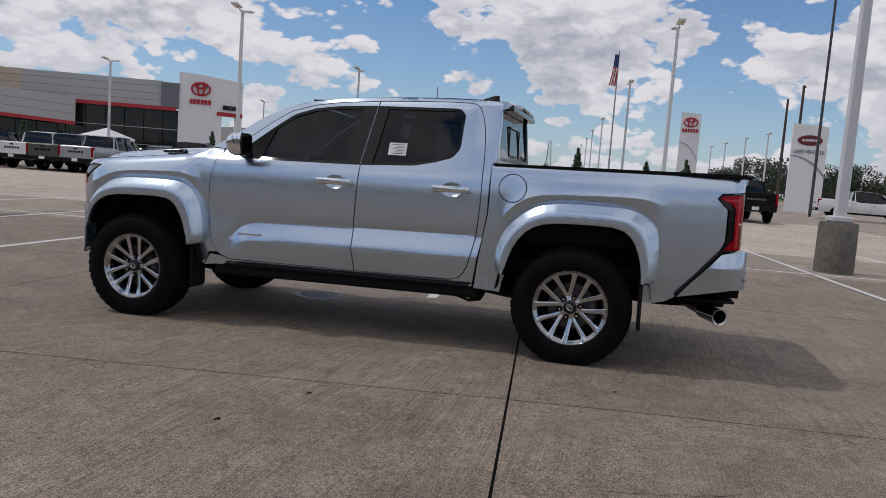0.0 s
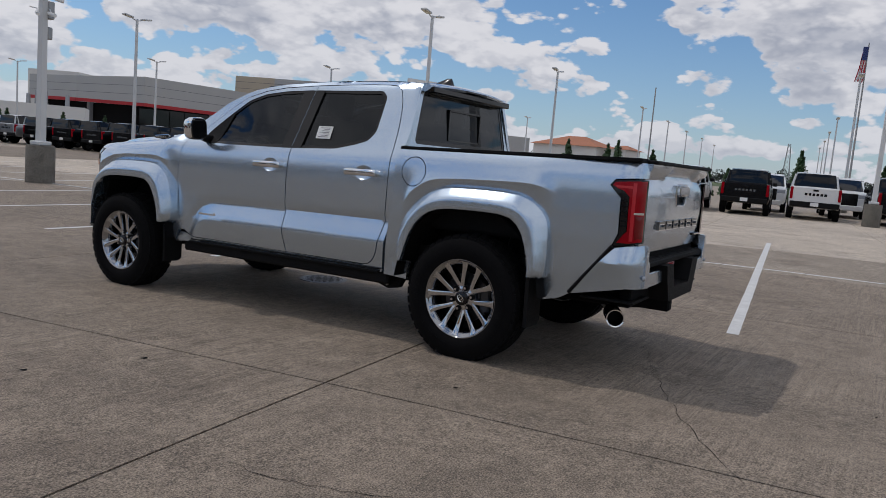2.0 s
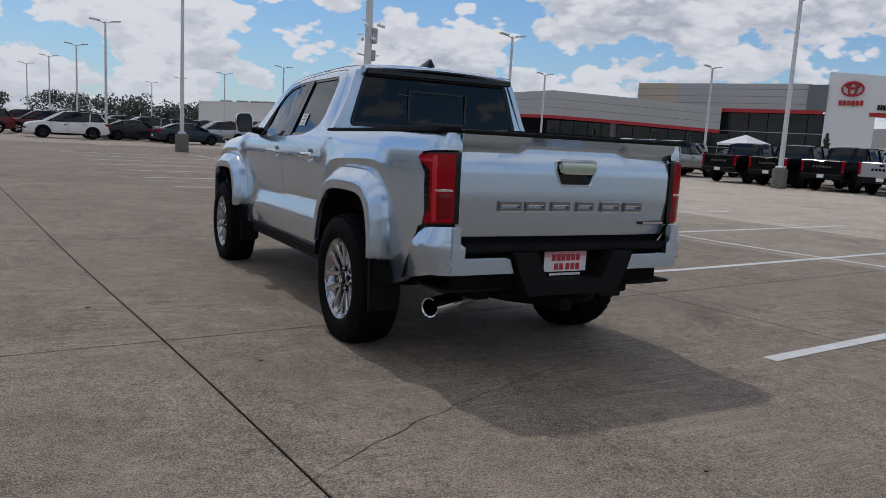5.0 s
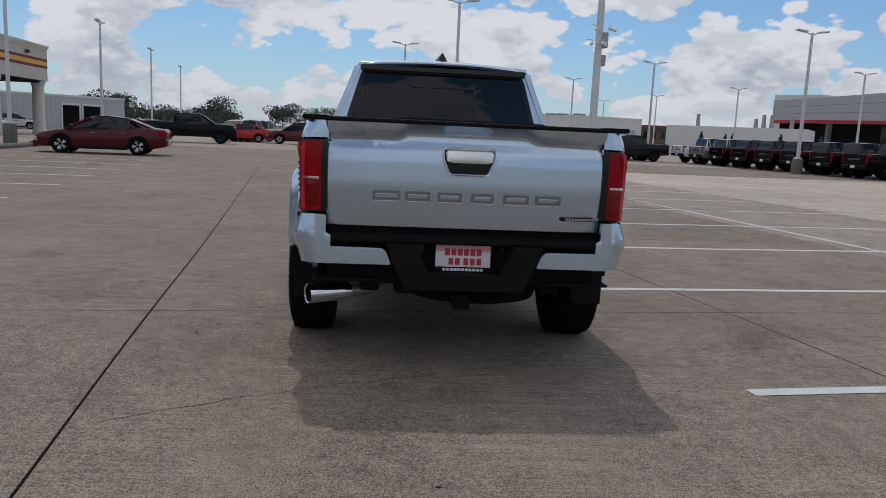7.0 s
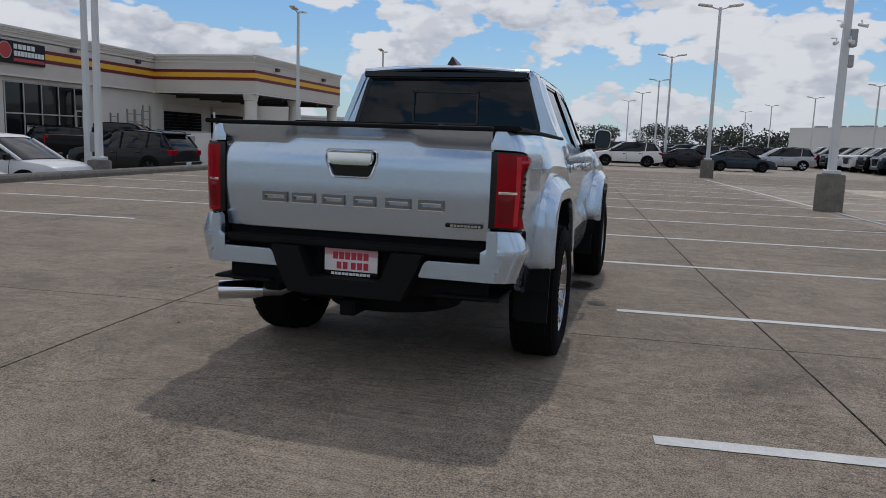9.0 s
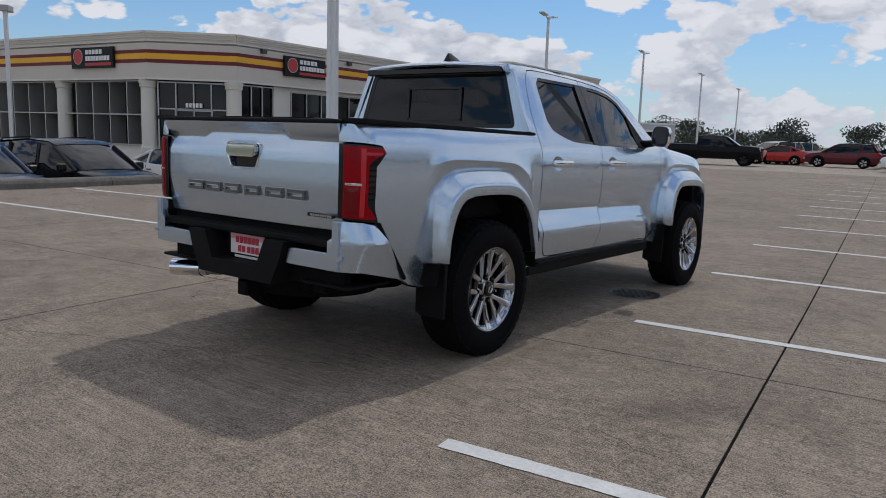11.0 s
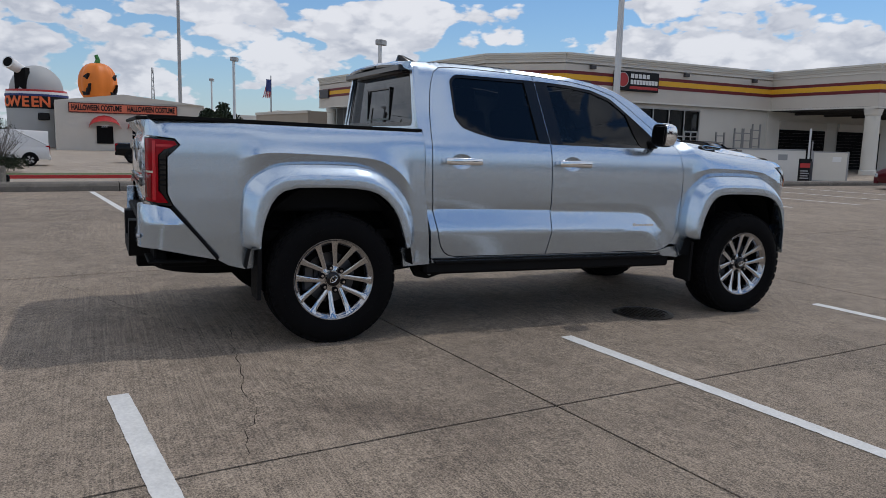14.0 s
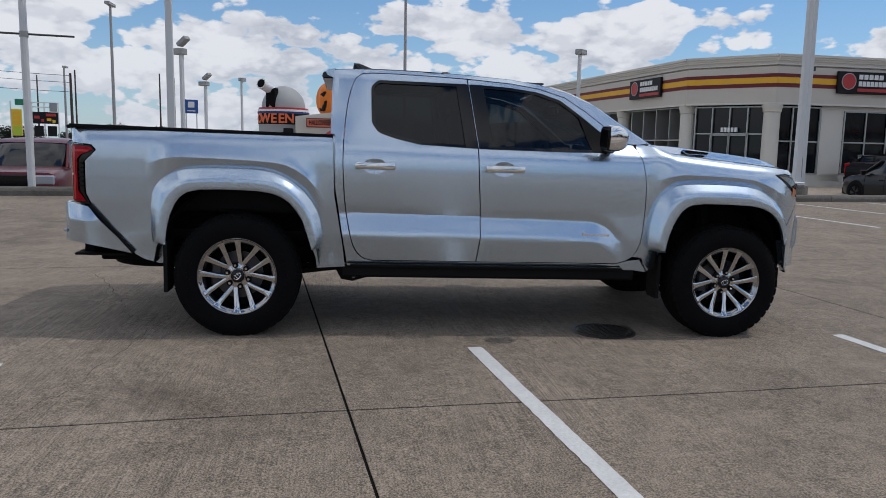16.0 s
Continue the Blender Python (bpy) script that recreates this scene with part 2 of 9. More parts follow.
JOINT = mat("joint_filler", (0.008, 0.0075, 0.007), 0.9, spec=0.1, var=0.5, vscale=9)
KERB = concrete_mat("kerb_concrete", (0.145, 0.132, 0.115), 0.9, False)
LINE_PAINT = mat("worn_white_line_paint", (0.66, 0.66, 0.64), 0.75, var=0.18, vscale=6, fine=0.22, fscale=60, bump=0.3, bscale=120)
IRON = mat("cast_iron_cover", (0.05, 0.042, 0.035), 0.36, 0.4, var=0.3, vscale=16, bump=0.6, bscale=60)
POLE_WHITE = mat("white_pole_paint", (0.62, 0.63, 0.63), 0.4, var=0.06, vscale=2, fine=0.04)
POLE_GREY = mat("grey_pole_paint", (0.33, 0.33, 0.33), 0.45, var=0.08, vscale=3)
POLE_DARK = mat("dark_pole_paint", (0.05, 0.05, 0.055), 0.5)
WOOD_POLE = mat("weathered_wood_pole", (0.07, 0.055, 0.045), 0.85, var=0.3, vscale=4)
STUCCO = mat("beige_stucco", (0.60, 0.555, 0.49), 0.85, var=0.07, vscale=0.8, fine=0.05, fscale=35, bump=0.25, bscale=50)
STUCCO_PALE = mat("pale_stucco", (0.67, 0.64, 0.575), 0.85, var=0.06, vscale=0.9, fine=0.04, fscale=35)
CANOPY_DARK = mat("dark_brown_matte", (0.035, 0.031, 0.028), 0.7, var=0.2, vscale=1.5)
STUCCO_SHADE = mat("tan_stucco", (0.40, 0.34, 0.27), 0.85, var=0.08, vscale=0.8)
METAL_WALL = mat("corrugated_grey_wall", (0.50, 0.51, 0.52), 0.5, 0.2, var=0.06, vscale=0.6)
WHITE_WALL = mat("white_tilt_wall", (0.70, 0.69, 0.66), 0.8, var=0.05, vscale=0.3, fine=0.03)
GREY_PANEL = mat("grey_metal_panel", (0.43, 0.425, 0.415), 0.42, 0.25, var=0.05, vscale=0.4)
GREY_PANEL_DARK = mat("dark_grey_panel", (0.17, 0.175, 0.185), 0.4, 0.35, var=0.05, vscale=0.5)
TAN_PANEL = mat("tan_panel", (0.52, 0.44, 0.33), 0.7, var=0.05, vscale=0.4)
RED_BAND = mat("red_band", (0.42, 0.02, 0.025), 0.45, var=0.08, vscale=1)
MAROON_BAND = mat("maroon_band", (0.15, 0.014, 0.020), 0.6, var=0.08, vscale=1)
YELLOW_BAND = mat("yellow_band", (0.80, 0.43, 0.025), 0.6, var=0.06, vscale=1)
DARK_GLASS = mat("dark_shop_glass", (0.009, 0.011, 0.012), 0.04, 0.0, 0.1, spec=0.28, var=0.4, vscale=0.6)
ALU = mat("aluminium_frame", (0.42, 0.42, 0.41), 0.4, 0.6)
SIGN_BLACK = mat("sign_black", (0.010, 0.010, 0.012), 0.45, spec=0.2)
SIGN_RED = mat("sign_red", (0.45, 0.03, 0.03), 0.4)
SIGN_WHITE = mat("sign_white", (0.78, 0.78, 0.77), 0.4, var=0.02, vscale=1)
SIGN_GREY = mat("sign_grey", (0.30, 0.31, 0.32), 0.4)
SIGN_DARK = mat("sign_dark_grey", (0.05, 0.052, 0.055), 0.4)
SIGN_MAROON = mat("sign_maroon", (0.14, 0.008, 0.014), 0.35)
SIGN_BLUE = mat("sign_blue", (0.02, 0.09, 0.34), 0.4)
SIGN_YELLOW = mat("sign_yellow", (0.72, 0.52, 0.03), 0.45)
SIGN_GREEN = mat("sign_green", (0.02, 0.20, 0.10), 0.45)
BANNER_RED = mat("banner_dark_red", (0.10, 0.015, 0.012), 0.6)
ORANGE = mat("orange_inflatable", (0.78, 0.20, 0.015), 0.5, var=0.08, vscale=1.2)
STEM_GREEN = mat("green_inflatable", (0.05, 0.22, 0.05), 0.5)
DOME_GREY = mat("grey_dome", (0.36, 0.37, 0.37), 0.6, var=0.06, vscale=0.6)
ROOF_TILE = mat("terracotta_roof", (0.42, 0.17, 0.09), 0.8, var=0.15, vscale=3)
LEAF = mat("tree_leaf", (0.020, 0.036, 0.015), 0.6, var=0.5, vscale=1.2, fine=0.3, fscale=9)
LEAF_FAR = mat("far_tree_leaf", (0.024, 0.036, 0.022), 0.7, var=0.5, vscale=0.5, fine=0.3, fscale=4)
LEAF_CYPRESS = mat("cypress_leaf", (0.030, 0.070, 0.020), 0.6, var=0.5, vscale=3, fine=0.3, fscale=12)
BARK = mat("bark", (0.08, 0.06, 0.045), 0.9, var=0.3, vscale=8)
GRASS = mat("mown_grass", (0.075, 0.105, 0.030), 0.9, var=0.4, vscale=0.8, fine=0.3, fscale=20)
FLAG_RED = mat("flag_red", (0.45, 0.04, 0.06), 0.7)
FLAG_WHITE = mat("flag_white", (0.75, 0.74, 0.74), 0.7)
FLAG_BLUE = mat("flag_blue", (0.03, 0.05, 0.18), 0.7)
LAMP_GLASS = mat("lamp_lens", (0.75, 0.74, 0.60), 0.3)
CAR_GLASS = mat("parked_car_glass", (0.007, 0.008, 0.010), 0.05, 0.0, 0.15, spec=0.3, var=0.3, vscale=1.5)
RIM_GREY = mat("alloy_rim", (0.55, 0.55, 0.56), 0.3, 0.9)
RIM_DARK = mat("dark_rim", (0.03, 0.03, 0.033), 0.35, 0.6)


def car_paint(name, c, metal=0.3):
    return mat("paint_" + name, c, 0.35, metal, 0.45, 0.03, spec=0.3, var=0.03, vscale=1.2)


CAR_WHITE = car_paint("white", (0.72, 0.72, 0.71), 0.0)
CAR_BLACK = mat("paint_black", (0.004, 0.004, 0.005), 0.22, 0.0, 0.10, 0.04, spec=0.12)
CAR_GREY = mat("paint_grey", (0.013, 0.013, 0.0145), 0.3, 0.2, 0.25, 0.04, spec=0.2, var=0.03, vscale=1.2)
CAR_SILVER = car_paint("silver", (0.40, 0.41, 0.42), 0.7)
CAR_GREEN = car_paint("sage_green", (0.085, 0.098, 0.082), 0.4)
CAR_BLUE = car_paint("deep_blue", (0.015, 0.035, 0.085), 0.4)
CAR_SLATE = car_paint("slate_blue", (0.012, 0.026, 0.040), 0.3)
CAR_RED = mat("paint_dark_red", (0.085, 0.004, 0.010), 0.3, 0.2, 0.35, 0.04, spec=0.25, var=0.03, vscale=1.2)
CAR_MAROON = mat("paint_maroon", (0.11, 0.005, 0.012), 0.3, 0.2, 0.4, 0.04, spec=0.3, var=0.03, vscale=1.2)
CAR_BRIGHT_RED = car_paint("bright_red", (0.45, 0.02, 0.015), 0.1)
CAR_PALE_BLUE = car_paint("pale_blue", (0.16, 0.28, 0.40), 0.4)
CAR_BEIGE = car_paint("beige", (0.42, 0.38, 0.28), 0.3)

# ---- mesh tools ----
def link_mesh(name, bm, material, parent=None, label="", smooth=False, sharp=None):
    me = bpy.data.meshes.new(name)
    bm.to_mesh(me)
    bm.free()
    for mt in (material if isinstance(material, (list, tuple)) else [material]):
        me.materials.append(mt)
    if smooth:
        me.polygons.foreach_set("use_smooth", [True] * len(me.polygons))
        if sharp:
            me.set_sharp_from_angle(angle=radians(sharp))
    ob = new(name, me)
    if parent is not None:
        ob.parent = parent
    if label:
        ob["label"] = label
    return ob


def part(name, bm, material, parent, label="", smooth=False, sharp=None):
    return link_mesh(name, bm, material, parent, label, smooth, sharp)


def thing(name, at, label, category, group="", kind=""):
    ob = new(name)
    ob.matrix_basis = at
    ob.empty_display_size = 0.2
    return tagged(ob, label, category, group, kind)


def box(bm, x0, x1, y0, y1, z0, z1, bevel=0.0, m=None, seg=1):
    vs = [bm.verts.new((x, y, z)) for z in (z0, z1) for y in (y0, y1) for x in (x0, x1)]
    fs = [bm.faces.new([vs[i] for i in q]) for q in ((0, 2, 3, 1), (4, 5, 7, 6), (0, 1, 5, 4), (2, 6, 7, 3), (0, 4, 6, 2), (1, 3, 7, 5))]
    if bevel:
        es = list({e for f in fs for e in f.edges})
        r = bmesh.ops.bevel(bm, geom=es, offset=bevel, segments=seg, affect="EDGES", profile=0.5)
        vs = list({v for f in r["faces"] for v in f.verts} | {v for v in vs if v.is_valid})
    if m is not None:
        bmesh.ops.transform(bm, matrix=m, verts=vs)
    return vs


def boxm(x0, x1, y0, y1, z0, z1, bevel=0.0, seg=1):
    bm = bmesh.new()
    box(bm, x0, x1, y0, y1, z0, z1, bevel, None, seg)
    return bm


def tube(bm, p0, p1, r0, r1=None, seg=16, caps=True):
    r1 = r0 if r1 is None else r1
    p0, p1 = Vector(p0), Vector(p1)
    ax = (p1 - p0).normalized()
    a = ax.orthogonal().normalized()
    b = ax.cross(a)
    rings = []
    for p, r in ((p0, r0), (p1, r1)):
        rings.append([bm.verts.new(p + (a * math.cos(2 * math.pi * i / seg) + b * math.sin(2 * math.pi * i / seg)) * r) for i in range(seg)])
    for i in range(seg):
        bm.faces.new((rings[0][i], rings[0][(i + 1) % seg], rings[1][(i + 1) % seg], rings[1][i]))
    if caps:
        bm.faces.new(rings[0][::-1])
        bm.faces.new(rings[1])
    return rings


def sweep(bm, pts, radius, seg=8, caps=True):
    """A round bar along points; radius is one number or one a point."""
    rings = []
    for i, p in enumerate(pts):
        p = Vector(p)
        d = (Vector(pts[min(i + 1, len(pts) - 1)]) - Vector(pts[max(i - 1, 0)])).normalized()
        a = d.orthogonal().normalized() if abs(d.z) > 0.9 else d.cross(Vector((0, 0, 1))).normalized()
        b = d.cross(a)
        r = radius if isinstance(radius, (int, float)) else radius[i]
        rings.append([bm.verts.new(p + (a * math.cos(2 * math.pi * k / seg) + b * math.sin(2 * math.pi * k / seg)) * r) for k in range(seg)])
    for r0, r1 in zip(rings, rings[1:]):
        for k in range(seg):
            bm.faces.new((r0[k], r0[(k + 1) % seg], r1[(k + 1) % seg], r1[k]))
    if caps:
        bm.faces.new(rings[0][::-1])
        bm.faces.new(rings[-1])


def revolve_x(bm, prof, seg=48, at=(0, 0, 0)):
    """Turns (x, r) points round the x axis."""
    rings = []
    for i in range(seg):
        a = 2 * math.pi * i / seg
        rings.append([bm.verts.new((at[0] + x, at[1] + r * math.cos(a), at[2] + r * math.sin(a))) for x, r in prof])
    for i in range(seg):
        p, q = rings[i], rings[(i + 1) % seg]
        for k in range(len(prof) - 1):
            bm.faces.new((p[k], q[k], q[k + 1], p[k + 1]))


def prism(bm, poly, axis, a, b):
    """A flat outline pushed from a to b along an axis; the outline's two numbers are the other two axes in order."""
    def at(p, w):
        c = list(p)
        c.insert("xyz".index(axis), w)
        return bm.verts.new(c)
    lo, hi = [at(p, a) for p in poly], [at(p, b) for p in poly]
    n = len(poly)
    bm.faces.new(lo)
    bm.faces.new(hi[::-1])
    for i in range(n):
        bm.faces.new((lo[i], hi[i], hi[(i + 1) % n], lo[(i + 1) % n]))
    bmesh.ops.recalc_face_normals(bm, faces=bm.faces[:])


def prismm(poly, axis, a, b):
    bm = bmesh.new()
    prism(bm, poly, axis, a, b)
    return bm


def text_mesh(body, size, depth, material, parent, m, name="lettering", squeeze=1.0, bold=0.0):
    """Raised lettering in the built-in font, middle at m, facing along its -y."""
    cu = bpy.data.curves.new(name, "FONT")
    cu.body, cu.size, cu.extrude, cu.offset = body, size, depth, bold
    cu.align_x, cu.align_y = "CENTER", "CENTER"
    tmp = bpy.data.objects.new(name, cu)
    me = bpy.data.meshes.new_from_object(tmp)
    bpy.data.objects.remove(tmp)
    bpy.data.curves.remove(cu)
    me.name = name
    me.transform(Matrix.Rotation(radians(90), 4, "X") @ Matrix.Diagonal((squeeze, 1, 1, 1)))
    me.materials.append(material)
    ob = new(name, me)
    ob.parent = parent
    ob.matrix_basis = m
    return ob


def inside(poly, p):
    """Which of the points p (n, 2) lie in the outline."""
    q = np.asarray(poly, float)
    x, y = p[:, 0][:, None], p[:, 1][:, None]
    x0, y0 = q[:, 0][None], q[:, 1][None]
    x1, y1 = np.roll(q[:, 0], -1)[None], np.roll(q[:, 1], -1)[None]
    c = ((y0 > y) != (y1 > y)) & (x < (x1 - x0) * (y - y0) / np.where(y1 == y0, 1e-12, y1 - y0) + x0)
    return c.sum(1) % 2 == 1


def dist_line(line, p, closed=False):
    q = np.asarray(line, float)
    a = q if closed else q[:-1]
    b = np.roll(q, -1, 0) if closed else q[1:]
    d = np.full(len(p), 1e9)
    for u, v in zip(a, b):
        w = v - u
        t = np.clip(((p - u) @ w) / max(w @ w, 1e-12), 0, 1)
        d = np.minimum(d, np.hypot(*(p - u - t[:, None] * w).T))
    return d


def resample(line, step, closed=False):
    out = []
    pts = [tuple(p) for p in line]
    seq = list(zip(pts, pts[1:] + pts[:1])) if closed else list(zip(pts, pts[1:]))
    for (x0, y0), (x1, y1) in seq:
        n = max(1, round(math.hypot(x1 - x0, y1 - y0) / step))
        out += [(x0 + (x1 - x0) * i / n, y0 + (y1 - y0) * i / n) for i in range(n)]
    return out if closed else out + [pts[-1]]


def smooth_line(pts, n=2, closed=False):
    """Rounds a line's corners by cutting them n times."""
    p = [tuple(q) for q in pts]
    for _ in range(n):
        out = [] if closed else [p[0]]
        seq = list(zip(p, p[1:] + p[:1])) if closed else list(zip(p, p[1:]))
        for i, (a, b) in enumerate(seq):
            if closed or i > 0:
                out.append((a[0] * 0.75 + b[0] * 0.25, a[1] * 0.75 + b[1] * 0.25))
            if closed or i < len(seq) - 1:
                out.append((a[0] * 0.25 + b[0] * 0.75, a[1] * 0.25 + b[1] * 0.75))
        if not closed:
            out.append(p[-1])
        p = out
    return p


def round_poly(poly, r, n=5):
    """Rounds each corner of an outline."""
    out = []
    p = [Vector(q) for q in poly]
    for a, b, c in zip(p[-1:] + p[:-1], p, p[1:] + p[:1]):
        u, w = (a - b).normalized() * r, (c - b).normalized() * r
        for i in range(n + 1):
            t = i / n
            q = (b + u) * (1 - t) ** 2 + b * 2 * t * (1 - t) + (b + w) * t * t
            out.append((q.x, q.y))
    return out


from mathutils.geometry import delaunay_2d_cdt


def fill2d(outline, holes=(), lines=(), step=0.03, xs=None):
    """Triangles over an outline with holes, following the given inner lines."""
    pts, edges = [], []

    def add(line, closed):
        k = len(pts)
        pts.extend(line)
        n = len(line)
        edges.extend((k + i, k + (i + 1) % n) for i in range(n if closed else n - 1))

    out = resample(outline, step, True)
    add(out, True)
    hs = [resample(h, step, True) for h in holes]
    for h in hs:
        add(h, True)
    for l in lines:
        add(resample(l, step), False)
    fixed = np.array(pts)
    lo, hi = np.array(out).min(0), np.array(out).max(0)
    gx = np.arange(lo[0], hi[0], step) if xs is None else np.array([v for v in xs if lo[0] < v < hi[0]])
    gy = np.arange(lo[1] + step * 0.43, hi[1], step)
    g = np.array([(x + (0.5 * step if (j % 2 and xs is None) else 0), y) for j, y in enumerate(gy) for x in gx])
    keep = inside(out, g)
    for h in hs:
        keep &= ~inside(h, g)
    g = g[keep]
    if len(g):
        d = np.full(len(g), 1e9)
        for i in range(0, len(fixed), 200):
            d = np.minimum(d, np.sqrt(((g[:, None] - fixed[None, i:i + 200]) ** 2).sum(2)).min(1))
        g = g[d > step * 0.42]
    allp = [Vector(p) for p in pts] + [Vector(p) for p in g]
    v, _, f, *_ = delaunay_2d_cdt(allp, edges, [], 0, 1e-6)
    v = np.array([tuple(p) for p in v])
    f = np.array([t for t in f if len(t) == 3])
    c = v[f].mean(1)
    ok = inside(out, c)
    for h in hs:
        ok &= ~inside(h, c)
    return v, f[ok]


def surface(name, v, f, pos, material, parent, depth=None, label="", flip=False, sharp=40):
    """A mesh over flat triangles: pos turns (n, 2) into places; open edges are turned in by the vector depth."""
    p = pos(v)
    me = bpy.data.meshes.new(name)
    verts = [tuple(q) for q in p]
    faces = [tuple(t[::-1]) if flip else tuple(t) for t in f.tolist()]
    if depth is not None:
        count = {}
        for t in faces:
            for a, b in zip(t, t[1:] + t[:1]):
                count[(a, b)] = 1
        rim = [(a, b) for a, b in count if (b, a) not in count]
        idx = {}
        for a, b in rim:
            for k in (a, b):
                if k not in idx:
                    idx[k] = len(verts)
                    verts.append(tuple(np.array(verts[k]) + depth))
        faces += [(b, a, idx[a], idx[b]) for a, b in rim]
    me.from_pydata(verts, [], faces)
    me.materials.append(material)
    me.polygons.foreach_set("use_smooth", [True] * len(me.polygons))
    me.set_sharp_from_angle(angle=radians(sharp))
    ob = new(name, me)
    ob.parent = parent
    if label:
        ob["label"] = label
    return ob


def sstep(t):
    t = np.clip(t, 0, 1)
    return t * t * (3 - 2 * t)


def loft(bm, rings, cap=True):
    rows = [[bm.verts.new(p) for p in r] for r in rings]
    n = len(rows[0])
    for p, q in zip(rows, rows[1:]):
        for k in range(n):
            bm.faces.new((p[k], p[(k + 1) % n], q[(k + 1) % n], q[k]))
    if cap:
        bm.faces.new(rows[0][::-1])
        bm.faces.new(rows[-1])
    bmesh.ops.recalc_face_normals(bm, faces=bm.faces[:])

# ---- ground ----
LOT = math.atan(0.112)
LU, LV = Vector((math.cos(LOT), math.sin(LOT))), Vector((-math.sin(LOT), math.cos(LOT)))
CROSS = Vector((-1.935, 0.255))


def lot(u, v):
    """From lot directions, measured from the slab corner beside the truck, to the world's x and y."""
    p = CROSS + LU * u + LV * v
    return p.x, p.y


def ground_z(x, y):
    t = min(max((y + 1.2) / 5.5, 0), 1)
    return 0.036 - 0.07 * t * t * (3 - 2 * t) - 0.006 * min(max(x, -4), 4) - 0.0030 * min(max(y - 4.3, 0), 40)


def base_z(x, y):
    """Height of the ground anywhere: the next lot, west of the kerb, lies lower."""
    if (x - CROSS.x) * LU.x + (y - CROSS.y) * LU.y > -10.1 or y > 40:
        return ground_z(x, y)
    return -0.85 + 0.42 * min(max((y - 4) / 19, 0), 1)


def sheet(name, x0, x1, y0, y1, z, material, label, category="ground"):
    bm = bmesh.new()
    bm.faces.new([bm.verts.new(p) for p in ((x0, y0, z), (x1, y0, z), (x1, y1, z), (x0, y1, z))])
    return tagged(link_mesh(name, bm, material), label, category, kind="structure")


sheet("ground", -2500, 2500, -2500, 2500, -1.10, GRASS, "flat mown grass and far land round the lot")
# the wide lot beyond the jointed slabs
US = [-9.76, *[-8.56 + 4.287 * i for i in range(11)]]
VS = [-13.53 + 4.5 * i for i in range(13)]


def slab_mesh(u0, v0, du, dv):
    n = 6
    bm = bmesh.new()
    g = 0.0070
    grid = {}
    for i in range(n + 1):
        for j in range(n + 1):
            u, v = u0 + g + (du - 2 * g) * i / n, v0 + g + (dv - 2 * g) * j / n
            x, y = lot(u, v)
            grid[i, j] = bm.verts.new((x, y, ground_z(x, y)))
    for i in range(n):
        for j in range(n):
            bm.faces.new((grid[i, j], grid[i + 1, j], grid[i + 1, j + 1], grid[i, j + 1]))
    rim = [grid[i, 0] for i in range(n)] + [grid[n, j] for j in range(n)] + [grid[i, n] for i in range(n, 0, -1)] + [grid[0, j] for j in range(n, 0, -1)]
    low = [bm.verts.new(p.co - Vector((0, 0, 0.05))) for p in rim]
    for i in range(len(rim)):
        k = (i + 1) % len(rim)
        bm.faces.new((rim[i], low[i], low[k], rim[k]))
    return bm


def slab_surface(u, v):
    """Slab tone by bay: the eastern bays carry sunlight in their base colour."""
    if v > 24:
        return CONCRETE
    return CONCRETE_SUNLIT if u > 12 else CONCRETE_HALF_SUNLIT if u > 7 else CONCRETE


def pavement():
    top = thing("pavement", Matrix.Identity(4), "broom-finished concrete car lot in jointed slabs, stained", "pavement", kind="structure")
    # filler and sub-base under the joints, a little lower than the slabs
    bm = bmesh.new()
    n = 40
    grid = {}
    for i in range(n + 1):
        for j in range(n + 1):
            x, y = lot(US[0] + (US[-1] - US[0]) * i / n, VS[0] + (VS[-1] - VS[0]) * j / n)
            grid[i, j] = bm.verts.new((x, y, ground_z(x, y) - 0.007))
    for i in range(n):
        for j in range(n):
            bm.faces.new((grid[i, j], grid[i + 1, j], grid[i + 1, j + 1], grid[i, j + 1]))
    part("joint_filler", bm, JOINT, top, "dark joint filler between slabs")
    for i in range(len(US) - 1):
        for j in range(len(VS) - 1):
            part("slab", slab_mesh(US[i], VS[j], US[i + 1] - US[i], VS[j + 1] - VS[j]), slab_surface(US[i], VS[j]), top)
    # the rest of the lot, as four wide strips round the slabs
    bm = bmesh.new()
    far = (-17.12, 230.0, -80.0, 250.0)
    for u0, u1, v0, v1 in ((US[-1], far[1], far[2], far[3]), (far[0], US[-1], VS[-1], far[3]), (US[0], US[-1], far[2], VS[0])):
        nu, nv = max(1, int((u1 - u0) / 8)), max(1, int((v1 - v0) / 8))
        rows = []
        for i in range(nu + 1):
            row = []
            for j in range(nv + 1):
                x, y = lot(u0 + (u1 - u0) * i / nu, v0 + (v1 - v0) * j / nv)
                row.append(bm.verts.new((x, y, ground_z(x, y))))
            rows.append(row)
        for p, q in zip(rows, rows[1:]):
            for j in range(nv):
                bm.faces.new((p[j], q[j], q[j + 1], p[j + 1]))
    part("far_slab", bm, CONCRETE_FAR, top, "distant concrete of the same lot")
    return top


PAVEMENT = pavement()


